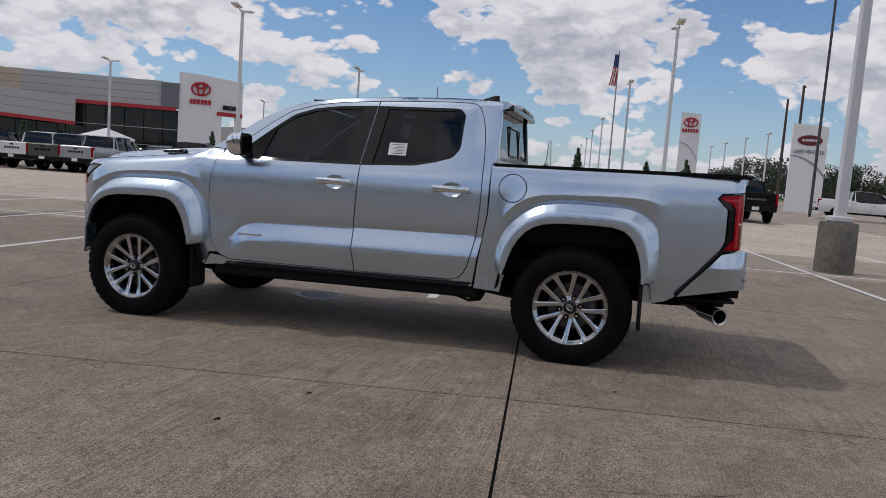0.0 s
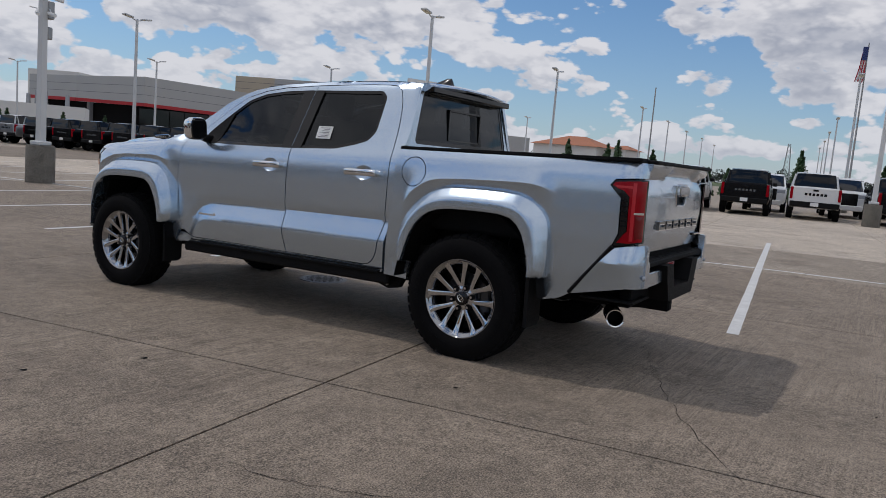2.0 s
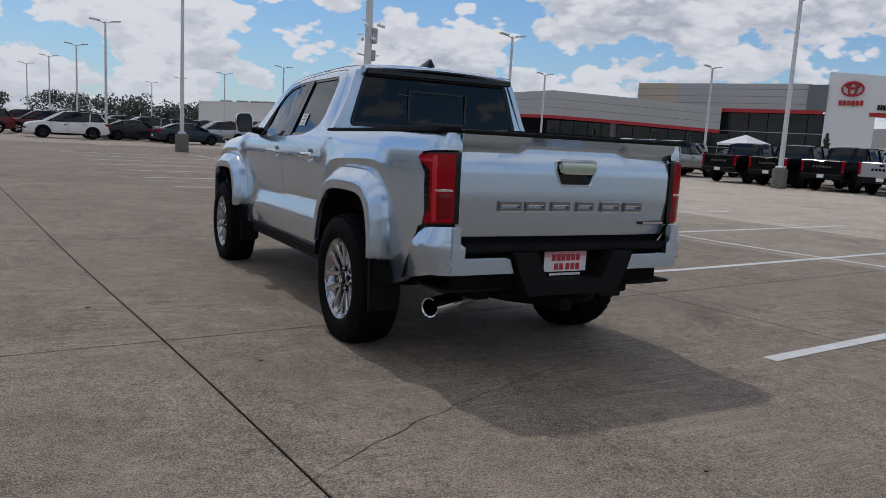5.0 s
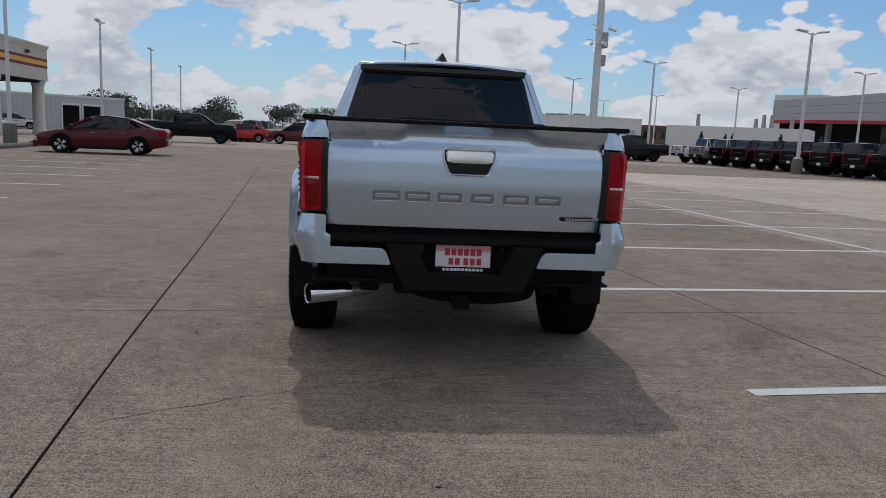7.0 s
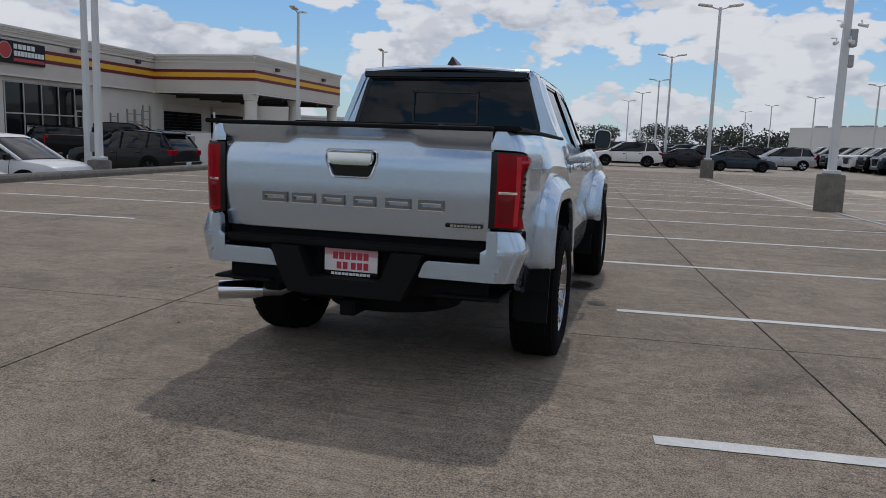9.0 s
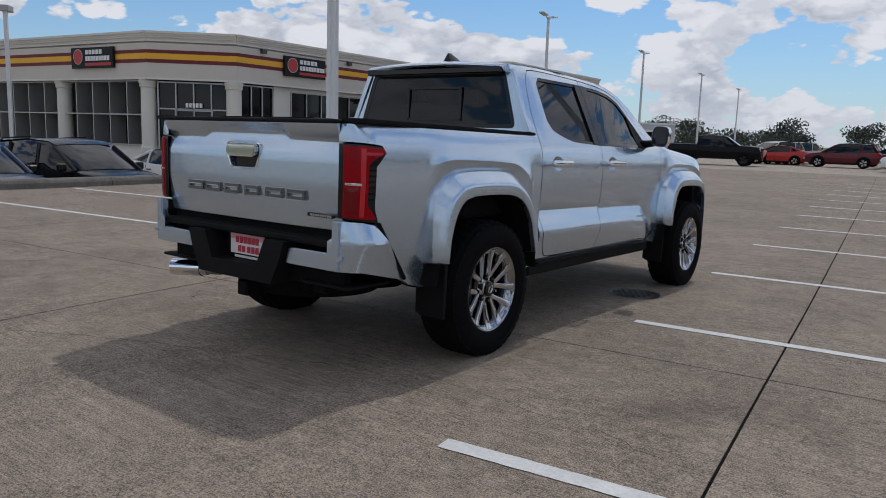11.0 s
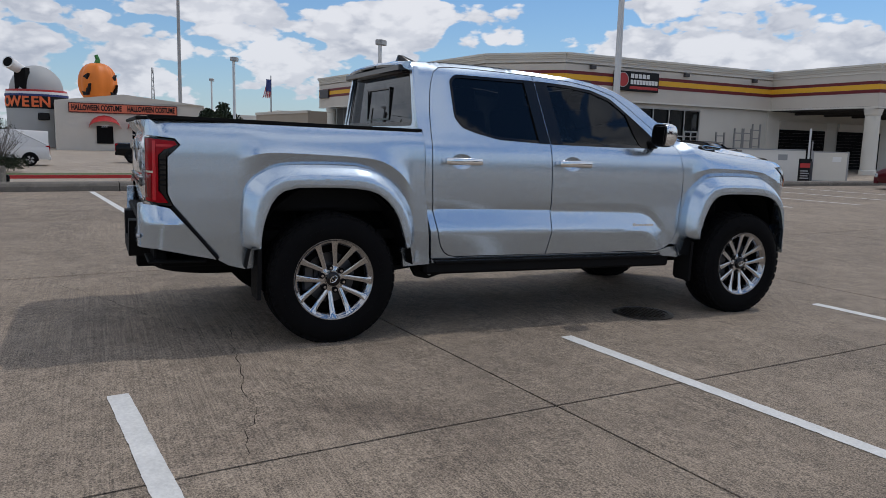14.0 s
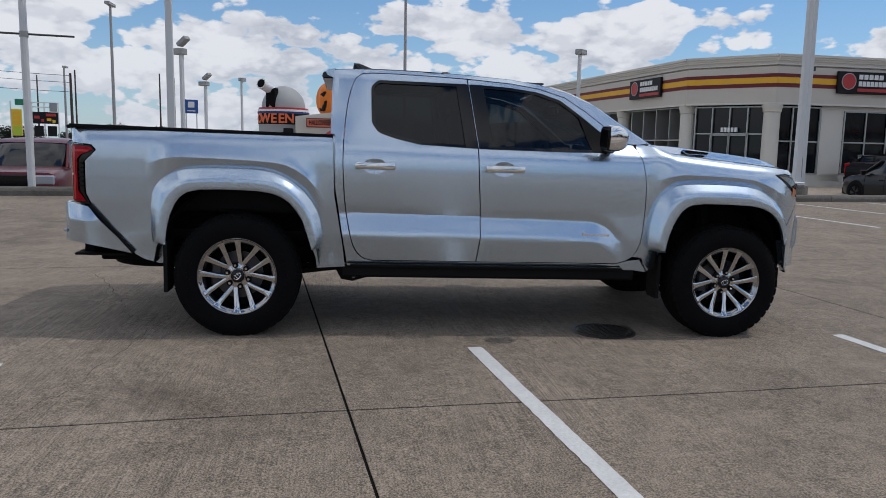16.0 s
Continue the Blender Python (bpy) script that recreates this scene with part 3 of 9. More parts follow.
def painted_line(u0, v0, u1, v1, width=0.10, group="parking stall lines"):
    """A stripe of paint on the slabs, following the ground, its edges ragged from wear."""
    d = Vector((u1 - u0, v1 - v0))
    n = max(2, int(d.length / 0.045))
    s = Vector((-d.y, d.x)).normalized() * width / 2
    rnd = random.Random(int(u0 * 31 + v0 * 17))
    bm = bmesh.new()
    prev = None
    slow = [0.0, 0.0]
    for i in range(n + 1):
        u, v = u0 + d.x * i / n, v0 + d.y * i / n
        row = []
        for j, k in enumerate((-1, 1)):
            slow[j] = slow[j] * 0.86 + rnd.uniform(-0.022, 0.022)
            w = 1 + slow[j] + rnd.uniform(-0.028, 0.028) - (0.10 if rnd.random() < 0.05 else 0.0) - (0.05 if i in (0, n) else 0)
            x, y = lot(u + s.x * k * w, v + s.y * k * w)
            row.append(bm.verts.new((x, y, ground_z(x, y) + 0.0035)))
        if prev:
            bm.faces.new((prev[0], row[0], row[1], prev[1]))
        prev = row
    ob = link_mesh("painted_line", bm, LINE_PAINT)
    return tagged(ob, "worn white painted parking line on the concrete", "road marking", group, kind="structure")


def to_lot(x, y):
    d = Vector((x, y)) - CROSS
    return d.dot(LU), d.dot(LV)


PITCH = 2.755
U_END, V_END = to_lot(1.533, -1.225)
for k in range(-3, 12):
    painted_line(U_END, V_END + PITCH * k, U_END + 11.6, V_END + PITCH * k)
painted_line(U_END + 5.75, V_END - PITCH * 3, U_END + 5.75, V_END + PITCH * 12)
for k in range(0, 9):
    painted_line(-9.6, PITCH * k - 0.55, -3.40, PITCH * k - 0.55)
painted_line(-9.6, -3.05, -4.3, -3.05)


def crack(pts, width=0.005):
    """A hairline crack that wanders between points given in world x, y."""
    rnd = random.Random(len(pts) * 7 + int(pts[0][0] * 100))
    line = [pts[0]]
    for a, b in zip(pts, pts[1:]):
        n = max(2, int(math.hypot(b[0] - a[0], b[1] - a[1]) / 0.06))
        for i in range(1, n + 1):
            j = 0.018 if i < n else 0
            line.append((a[0] + (b[0] - a[0]) * i / n + rnd.uniform(-j, j), a[1] + (b[1] - a[1]) * i / n + rnd.uniform(-j, j)))
    bm = bmesh.new()
    prev = None
    for i, (x, y) in enumerate(line):
        x2, y2 = line[min(i + 1, len(line) - 1)]
        x1, y1 = line[max(i - 1, 0)]
        d = Vector((y1 - y2, x2 - x1))
        d = d.normalized() * width * (0.25 + 0.75 * rnd.random()) / 2 if d.length else Vector((0, width))
        row = [bm.verts.new((x + s * d.x, y + s * d.y, ground_z(x, y) + 0.0025)) for s in (-1, 1)]
        if prev:
            bm.faces.new((prev[0], prev[1], row[1], row[0]))
        prev = row
    part("crack", bm, JOINT, PAVEMENT, "thin dark crack in the concrete")


crack([(-1.75, -1.86), (-1.39, -1.62), (-0.99, -1.39), (-0.6, -1.21), (-0.08, -1.0), (0.45, -0.80)], 0.0048)
crack([(-3.1, -2.6), (-3.35, -2.1), (-3.3, -1.6)])
crack([(0.45, -0.52), (0.87, -0.59), (1.25, -0.60), (1.59, -0.66), (1.93, -0.65), (2.22, -0.75), (2.47, -0.80)], 0.0038)
crack([(-2.98, -0.18), (-2.97, -0.43), (-2.90, -0.67), (-2.75, -0.95)], 0.005)
crack([(5.2, -1.6), (5.6, -0.9), (5.5, -0.2), (6.1, 0.4)], 0.008)
crack([(3.0, -2.4), (3.4, -1.7), (4.2, -1.5)], 0.004)


def pit(x, y, r):
    """A small dark pop-out in the slab's face."""
    bm = bmesh.new()
    n = 9
    c = bm.verts.new((x, y, ground_z(x, y) + 0.002))
    ring = [bm.verts.new((x + r * (0.7 + 0.3 * math.sin(i * 2.7 + x)) * math.cos(6.283 * i / n), y + r * 0.6 * (0.7 + 0.3 * math.cos(i * 1.9)) * math.sin(6.283 * i / n), ground_z(x, y) + 0.003)) for i in range(n)]
    for i in range(n):
        bm.faces.new((c, ring[i], ring[(i + 1) % n]))
    part("chip", bm, JOINT, PAVEMENT, "small dark chip in the concrete")


for q in ((-2.27, 1.24, 0.03), (-1.49, -0.33, 0.022), (-2.83, 1.45, 0.03), (-0.2, -2.3, 0.016), (3.6, -0.4, 0.015), (-3.4, -1.2, 0.014), (4.1, 1.1, 0.016)):
    pit(*q)


def manhole():
    x, y = 0.78, 2.52
    z = ground_z(x, y)
    t = thing("manhole_cover", pose(x, y, z), "round rusty cast-iron manhole cover set in the concrete", "manhole cover")
    bm = bmesh.new()
    prof = [(0.004, 0.0), (0.007, 0.175), (0.003, 0.18), (0.003, 0.188), (0.008, 0.192), (0.004, 0.232), (-0.02, 0.236)]
    seg = 40
    rings = [[bm.verts.new((r * math.cos(6.2832 * i / seg), r * math.sin(6.2832 * i / seg), h)) for i in range(seg)] for h, r in prof[1:]]
    c = bm.verts.new((0, 0, prof[0][0]))
    for i in range(seg):
        bm.faces.new((c, rings[0][i], rings[0][(i + 1) % seg]))
        for a, b in zip(rings, rings[1:]):
            bm.faces.new((a[i], b[i], b[(i + 1) % seg], a[(i + 1) % seg]))
    part("cover", bm, IRON, t)
    bm = bmesh.new()
    for k in range(-4, 5):
        w = math.sqrt(max(0, 0.165 ** 2 - (k * 0.036) ** 2))
        box(bm, -w, w, k * 0.036 - 0.006, k * 0.036 + 0.006, 0.004, 0.011)
    part("rib", bm, IRON, t)


manhole()

# ---- the silver pickup: y ahead from the rear axle, x to its right ----
TILT = math.degrees(math.atan(0.0555 / 3.35))
TRUCK = thing("pickup_truck", pose(0.010, 0, 0.026, -TILT, 0, 0), "silver metallic crew-cab pickup truck with chrome wheels, parked on concrete", "pickup truck")


def table(rows, sig=0.010):
    """A section line (z, x), its corners softened."""
    z = np.arange(0.2, 2.0, 0.002)
    q = np.array(rows)
    x = np.interp(z, q[:, 0], q[:, 1])
    k = np.exp(-0.5 * (np.arange(-20, 21) * 0.002 / sig) ** 2)
    x = np.convolve(np.pad(x, 20, "edge"), k / k.sum(), "valid")
    return lambda v: np.interp(v, z, x)


SEC_DOOR = table([(0.40, 0.800), (0.49, 0.815), (0.65, 0.836), (0.83, 0.836), (0.95, 0.849), (1.05, 0.856), (1.12, 0.856), (1.19, 0.848), (1.24, 0.832), (1.27, 0.816), (1.70, 0.642), (1.735, 0.618), (1.765, 0.575), (1.80, 0.53)])
SEC_BAND = table([(0.42, 0.0), (0.49, 0.0), (0.55, 0.012), (0.645, 0.026), (0.66, 0.026), (0.795, -0.018), (0.805, -0.018), (0.835, 0.0), (0.9, 0.0)], 0.004)
SEC_BED = table([(0.40, 0.800), (0.50, 0.812), (0.65, 0.846), (0.85, 0.870), (1.00, 0.878), (1.12, 0.879), (1.17, 0.876), (1.21, 0.872), (1.245, 0.862), (1.275, 0.850), (1.295, 0.834)])
SEC_FENDER = table([(0.40, 0.800), (0.50, 0.822), (0.65, 0.842), (0.85, 0.858), (1.00, 0.866), (1.30, 0.866)])

REAR_ARCH = smooth_line([(-0.446, 0.30), (-0.442, 0.60), (-0.424, 0.74), (-0.372, 0.87), (-0.285, 0.935), (-0.06, 0.943), (0.18, 0.936), (0.30, 0.895), (0.395, 0.79), (0.445, 0.65), (0.485, 0.50), (0.49, 0.30)], 1)
REAR_FLARE = smooth_line([(-0.44, 0.566), (-0.515, 0.568), (-0.543, 0.615), (-0.543, 0.88), (-0.505, 0.975), (-0.40, 1.045), (-0.30, 1.074), (0.0, 1.080), (0.19, 1.073), (0.33, 1.02), (0.45, 0.915), (0.520, 0.79), (0.540, 0.67), (0.538, 0.600), (0.512, 0.562), (0.462, 0.556)], 1)
REAR_BROW = smooth_line([(-0.585, 1.075), (-0.45, 1.130), (-0.28, 1.136), (0.20, 1.124), (0.33, 1.098), (0.46, 1.01), (0.535, 0.88), (0.552, 0.78)], 1)
FRONT_ARCH = smooth_line([(2.868, 0.30), (2.868, 0.56), (2.88, 0.68), (2.925, 0.81), (2.985, 0.90), (3.07, 0.933), (3.30, 0.935), (3.54, 0.925), (3.65, 0.872), (3.725, 0.78), (3.755, 0.66), (3.765, 0.30)], 1)
FRONT_FLARE = smooth_line([(2.872, 0.572), (2.805, 0.585), (2.764, 0.615), (2.753, 0.66), (2.765, 0.82), (2.81, 0.96), (2.91, 1.044), (3.01, 1.070), (3.30, 1.072), (3.51, 1.060), (3.63, 1.010), (3.74, 0.92), (3.80, 0.82), (3.83, 0.60), (3.83, 0.30)], 1)
FRONT_BROW = smooth_line([(2.785, 1.068), (2.93, 1.118), (3.02, 1.128), (3.48, 1.115), (3.62, 1.070), (3.74, 1.015), (3.83, 0.955)], 1)


def with_flare(p, w, flare, arch, brow, shift=0.0):
    """Adds the bulge over a wheel: a brow above, an undercut, then the broad flare."""
    close = lambda l: [*l, (l[-1][0], -1), (l[0][0], -1)]
    inn = inside(close(flare), p)
    do, di, db = dist_line(flare, p), dist_line(arch, p), dist_line(brow, p)
    zone = inside([*brow, *flare[::-1]], p) & ~inn
    by, bz = np.array(brow).T
    k = np.argsort(by)
    zb = np.interp(p[:, 0], by[k], bz[k])
    win = sstep((p[:, 0] - by.min()) / 0.16) * sstep((by.max() - p[:, 0]) / 0.12)
    bul = 0.025 * np.exp(-np.maximum(p[:, 1] - zb, 0) / 0.065) * (p[:, 1] > zb - 0.002)
    t = db / np.maximum(db + do, 1e-6)
    cut = 0.025 * (1 - t) - 0.002 * t
    x = w + np.where(zone, cut, np.where(inn, 0, bul)) * win
    s = do / np.maximum(do + di, 1e-6)
    fl = np.interp(s, [0, 0.44, 0.54, 0.62, 0.94, 1.0], [0.890, 0.941, 0.950, 0.953, 0.951, 0.946]) - shift
    edge = np.where(inn, np.clip(do / 0.007, 0, 1), 0)
    rim = do < 0.0015
    return np.where(inn & ~rim, (w - 0.002 * win) * (1 - edge) + fl * edge, np.where(rim, w - 0.002 * win, x))


def w_door(p):
    y, z = p[:, 0], p[:, 1]
    zc = np.interp(y, [0.6, 1.58, 2.36, 2.42, 2.48, 2.62, 2.75], [0.806, 0.799, 0.788, 0.778, 0.745, 0.628, 0.52])
    x = SEC_DOOR(z) + SEC_BAND(z + 0.800 - zc) * (1 - sstep((y - 2.50) / 0.16))
    x = x - 0.05 * sstep((y - 1.7) / 1.1) * sstep((z - 1.22) / 0.1)
    return x - 0.012 * sstep((0.8 - y) / 0.2) * sstep((z - 1.25) / 0.2)


def w_bed(p):
    y, z = p[:, 0], p[:, 1]
    x = SEC_BED(z) - 0.028 * sstep((-0.35 - y) / 0.65)
    x = with_flare(p, x, REAR_FLARE, REAR_ARCH, REAR_BROW)
    e = np.clip((-0.925 - y) / 0.122, 0, 1)
    return 0.715 + (x - 0.715) * np.sqrt(np.maximum(1 - e * e, 0))


HOOD_LINE = lambda y: np.interp(y, [2.60, 2.80, 2.95, 3.2, 3.6, 3.87, 4.0, 4.1], [1.335, 1.318, 1.270, 1.247, 1.212, 1.186, 1.150, 1.09])


def nose(y):
    return 0.30 * np.clip((y - 3.55) / 0.50, 0, 1) ** 3


def w_fender(p):
    y, z = p[:, 0], p[:, 1]
    top = HOOD_LINE(y)
    e = np.clip((z - (top - 0.13)) / 0.13, 0, 1)
    w = SEC_FENDER(z)
    x = 0.750 + (w - 0.750) * np.sqrt(np.maximum(1 - e ** 2.2, 0))
    k = sstep((y - 2.70) / 0.24)
    x = w_door(p) * (1 - k) + x * k
    x = with_flare(p, x, FRONT_FLARE, FRONT_ARCH, FRONT_BROW)
    return x - nose(y)


def side_panel(name, outline, wfun, side, material=None, parent=None, holes=(), lines=(), step=0.03, off=0.0, depth=0.03, label="", xs=None, sharp=38):
    v, f = fill2d(outline, holes, lines, step, xs)
    pos = lambda q: np.stack([side * (wfun(q) + off), q[:, 0], q[:, 1]], 1)
    return surface(name, v, f, pos, material or PAINT_SILVER, parent or TRUCK, np.array((-side * depth, 0, 0)), label, flip=side < 0, sharp=sharp)


DLO = round_poly([(0.842, 1.40), (0.838, 1.645), (0.885, 1.688), (1.54, 1.688), (1.78, 1.678), (1.985, 1.655), (2.15, 1.605), (2.26, 1.528), (2.43, 1.398), (2.515, 1.325), (2.515, 1.256), (2.16, 1.250), (1.575, 1.251), (1.16, 1.266), (1.0, 1.300), (0.89, 1.335)], 0.022)
ROOF_EDGE = lambda y: np.interp(y, [0.55, 0.62, 0.78, 1.0, 1.25, 1.5, 1.8, 2.0, 2.2, 2.39, 2.56, 2.77, 2.85], [1.735, 1.750, 1.760, 1.764, 1.760, 1.750, 1.732, 1.705, 1.658, 1.578, 1.463, 1.329, 1.28])
FRAME_TOP = [(0.735, 1.690), (0.775, 1.722), (0.85, 1.730), (1.0, 1.732), (1.25, 1.728), (1.5, 1.720), (1.8, 1.702), (2.0, 1.674), (2.18, 1.624), (2.31, 1.545), (2.48, 1.420), (2.62, 1.318)]
REAR_CUT = smooth_line([(0.735, 1.690), (0.700, 1.60), (0.676, 1.45), (0.662, 1.25), (0.662, 1.08), (0.680, 0.85), (0.715, 0.66), (0.745, 0.565), (0.80, 0.502), (0.86, 0.490)], 1)
FRONT_CUT = smooth_line([(2.62, 1.318), (2.672, 1.312), (2.722, 1.15), (2.744, 0.96), (2.744, 0.76), (2.722, 0.60), (2.665, 0.52), (2.56, 0.494)], 1)
B_CUT = [(1.492, 1.720), (1.556, 1.25), (1.562, 1.10), (1.588, 0.80), (1.588, 0.66), (1.572, 0.489)]


def clipped(y0, y1, line):
    return [p for p in line if y0 <= p[0] <= y1]


def build_sides():
    crease = [(0.66, 0.806), (1.58, 0.799), (2.36, 0.788), (2.42, 0.778), (2.48, 0.745), (2.60, 0.645)]
    low = [(0.66, 0.651), (1.58, 0.645), (2.45, 0.640)]
    gap = 0.0035
    for side in (1, -1):
        top = clipped(0.6, 1.48, FRAME_TOP)
        rear = [*REAR_CUT[::-1], *top[1:], *[(y - gap, z) for y, z in B_CUT]]
        rear_door = [q for q in rear]
        # rear window opening is the part of the daylight opening behind the B pillar
        hole_r = clip_poly(DLO, lambda p: p[0] - (1.4965 + (1.72 - p[1]) * 0.1362 - 0.012))
        hole_f = clip_poly(DLO, lambda p: (1.4965 + (1.72 - p[1]) * 0.1362 + 0.012) - p[0])
        door = side_panel("rear_door", rear_door, w_door, side, holes=[hole_r, handle_dish(0.8675, 1.118)], lines=[crease_in(crease, 0.70, 1.57), crease_in(low, 0.72, 1.57), crease_in([(a, b - 0.02) for a, b in crease], 0.7, 1.57)], step=0.03)
        front_door = [*[(y + gap, z) for y, z in B_CUT[::-1]], *clipped(1.52, 2.7, FRAME_TOP)[:-1], *FRONT_CUT]
        fdoor = side_panel("front_door", front_door, w_door, side, holes=[hole_f, handle_dish(1.733, 1.124)], lines=[crease_in(crease, 1.60, 2.70), crease_in(low, 1.60, 2.6), crease_in([(a, b - 0.02) for a, b in crease], 1.6, 2.58)], step=0.03)
        # glass and black frames, set a little in
        for d, hole, gm in ((door, hole_r, TINT_GLASS), (fdoor, hole_f, SIDE_GLASS)):
            inner = shrink(hole, 0.020)
            side_panel("window_trim", hole, w_door, side, BLACK_GLOSS, d, holes=[inner], off=-0.004, depth=0.012, step=0.04, label="gloss black window surround")
            gl = side_panel("window_glass", shrink(hole, 0.016), w_door, side, gm, d, off=-0.012, depth=0.003, step=0.06, label="dark tinted side window glass")
            gl.visible_shadow = True
        # black B pillar faces
        for d, ya, yb in ((door, 1.395, 1.4985), (fdoor, 1.4845, 1.606)):
            pil = clip_poly(clip_poly(DLO, lambda p: p[0] - (yb - 0.006 + (1.72 - p[1]) * 0.1362)), lambda p: (ya + 0.012 + (1.72 - p[1]) * 0.1362) - p[0])
            side_panel("pillar_cover", shrink(pil, 0.002), w_door, side, BLACK_GLOSS, d, off=0.0015, depth=0.014, step=0.05, label="gloss black pillar cover")
        # mirror sail
        sail = clip_poly(shrink(DLO, 0.004), lambda p: 2.36 + (1.256 - p[1]) * 0.35 - p[0])
        side_panel("mirror_sail", sail, w_door, side, BLACK_TRIM, fdoor, off=-0.002, depth=0.01, step=0.04, label="black mirror mount")
        # door handles: a chrome bar over a dark cup
        for d, y0, y1, z in ((door, 0.735, 1.000, 1.118), (fdoor, 1.600, 1.866, 1.124)):
            door_handle(side, d, y0, y1, z)
        # badge low on the front door
        bm = bmesh.new()
        for k in range(7):
            y = 2.30 + k * 0.030
            x = w_door(np.array([[y, 0.690]]))[0]
            box(bm, side * x - 0.003, side * x + 0.003, y, y + 0.022, 0.683, 0.697 + (0.006 if k == 0 else 0))
        part("badge", bm, CHROME, fdoor, "small chrome badge bars")
        # fixed cab side behind the door and the roof rail above it
        rail = [(y, float(ROOF_EDGE(y)) + 0.004) for y in np.arange(0.60, 2.80, 0.05)]
        pillar = [(0.700, 0.45), (0.72, 0.47), (0.86, 0.472), (0.86, 0.486), *[(a - 0.006, b - 0.004) for a, b in REAR_CUT[::-1]], *[(a, b + 0.006) for a, b in FRAME_TOP], (2.665, 1.322), (2.77, 1.329), *rail[::-1], (0.588, 1.735), (0.580, 1.60), (0.576, 1.318), (0.604, 1.312), (0.606, 1.27), (0.612, 0.97), (0.643, 0.78), (0.673, 0.60)]
        side_panel("cab_side", pillar, w_door, side, step=0.03, depth=0.04)
        # sill below the doors
        sill = [(0.70, 0.448), (2.70, 0.444), (2.80, 0.43), (2.74, 0.52), (2.665, 0.512), (2.56, 0.487), (0.865, 0.482), (0.70, 0.465)]
        side_panel("sill", sill, lambda q: w_door(q) - 0.004, side, PAINT_SILVER, step=0.04)
        bm = bmesh.new()
        box(bm, side * 0.74 - 0.05, side * 0.74 + 0.05, 0.66, 2.72, 0.365, 0.452, 0.015)
        box(bm, side * 0.815 - 0.012, side * 0.815 + 0.012, 0.72, 2.62, 0.443, 0.458, 0.004)
        part("rocker_rail", bm, BLACK_TRIM, TRUCK, "black rocker rail")
        bm = bmesh.new()
        box(bm, side * 0.82 - 0.004, side * 0.82 + 0.004, 0.70, 2.60, 0.466, 0.475, 0.002)
        part("sill_strip", bm, BLACK_TRIM, TRUCK)
        # bed side
        tail_cut = tail_outline(0.004)
        bed = [(-1.046, 1.205), (-1.046, 1.240), (-1.040, 1.292), (0.585, 1.290), (0.590, 1.27), (0.598, 0.97), (0.631, 0.78), (0.663, 0.60), (0.684, 0.44), (0.50, 0.428), (0.49, 0.50), *[p for p in REAR_ARCH[::-1] if p[1] > 0.505], (-0.446, 0.50), (-0.455, 0.450), (-0.51, 0.445), (-0.60, 0.468), (-0.655, 0.500), (-0.905, 0.812), *tail_cut]
        side_panel("bed_side", bed, w_bed, side, lines=flare_lines(REAR_FLARE, REAR_ARCH, REAR_BROW, lambda q: q[1] > 0.62 or q[0] < -0.455 or q[0] > 0.480), step=0.015, sharp=24, holes=[fuel_ring()] if side < 0 else [])
        if side < 0:
            side_panel("fuel_door", shrink(fuel_ring(), 0.006), w_bed, side, step=0.03, label="round fuel filler door")
        bm = bmesh.new()
        prism(bm, [(-1.035, 1.2955), (0.590, 1.2935), (0.590, 1.312), (-1.035, 1.318)], "x", side * 0.700, side * 0.836)
        bmesh.ops.bevel(bm, geom=bm.edges[:], offset=0.006, segments=2, affect="EDGES")
        part("bed_rail_cap", bm, BLACK_TRIM, TRUCK, "black plastic bed rail cap")
        # black filler added behind the cab gap so that it reads as shade
        part("gap_shade", boxm(min(side * 0.60, side * 0.775), max(side * 0.60, side * 0.775), 0.560, 0.720, 0.50, 1.285), BLACK_DEEP, TRUCK)
        # fender
        lamp = lamp_outline()
        fender = [(2.752, 0.535), (2.80, 0.44), (2.868, 0.50), *[p for p in FRONT_ARCH if p[1] > 0.56 and p[0] < 3.74], (3.757, 0.66), (3.95, 0.955), *lamp_cut(), *[(y, float(HOOD_LINE(y)) - 0.006) for y in (3.86, 3.8, 3.6, 3.4, 3.2, 3.08, 2.98, 2.93)], (2.82, 1.308), (2.70, 1.325), (2.682, 1.312), *[(a + 0.0045, b) for a, b in FRONT_CUT if 0.53 < b < 1.30]]
        side_panel("front_fender", fender, w_fender, side, lines=flare_lines(FRONT_FLARE, FRONT_ARCH, FRONT_BROW, lambda q: (q[1] > 0.60 or 2.79 < q[0] < 2.85 and q[1] > 0.575) and q[0] < 3.70), step=0.017, sharp=24)
        hl = side_panel("headlamp", lamp, w_fender, side, BLACK_GLOSS, step=0.03, off=-0.004, label="dark wraparound headlamp")
        side_panel("lens", shrink(lamp, 0.018), w_fender, side, LAMP_DARK, hl, step=0.03, off=0.001, depth=0.006)
        side_panel("marker", [(3.862, 1.005), (3.905, 0.990), (3.905, 1.040), (3.872, 1.055)], w_fender, side, AMBER, hl, step=0.02, off=0.005, depth=0.008)
        # front bumper corner
        fb = [(3.765, 0.66), (3.768, 0.50), (3.80, 0.458), (3.90, 0.452), (4.05, 0.53), (4.092, 0.63), (4.082, 0.80), (4.015, 0.95), (3.955, 0.950)]
        side_panel("front_bumper", fb, w_fender, side, step=0.026, label="silver front bumper corner")


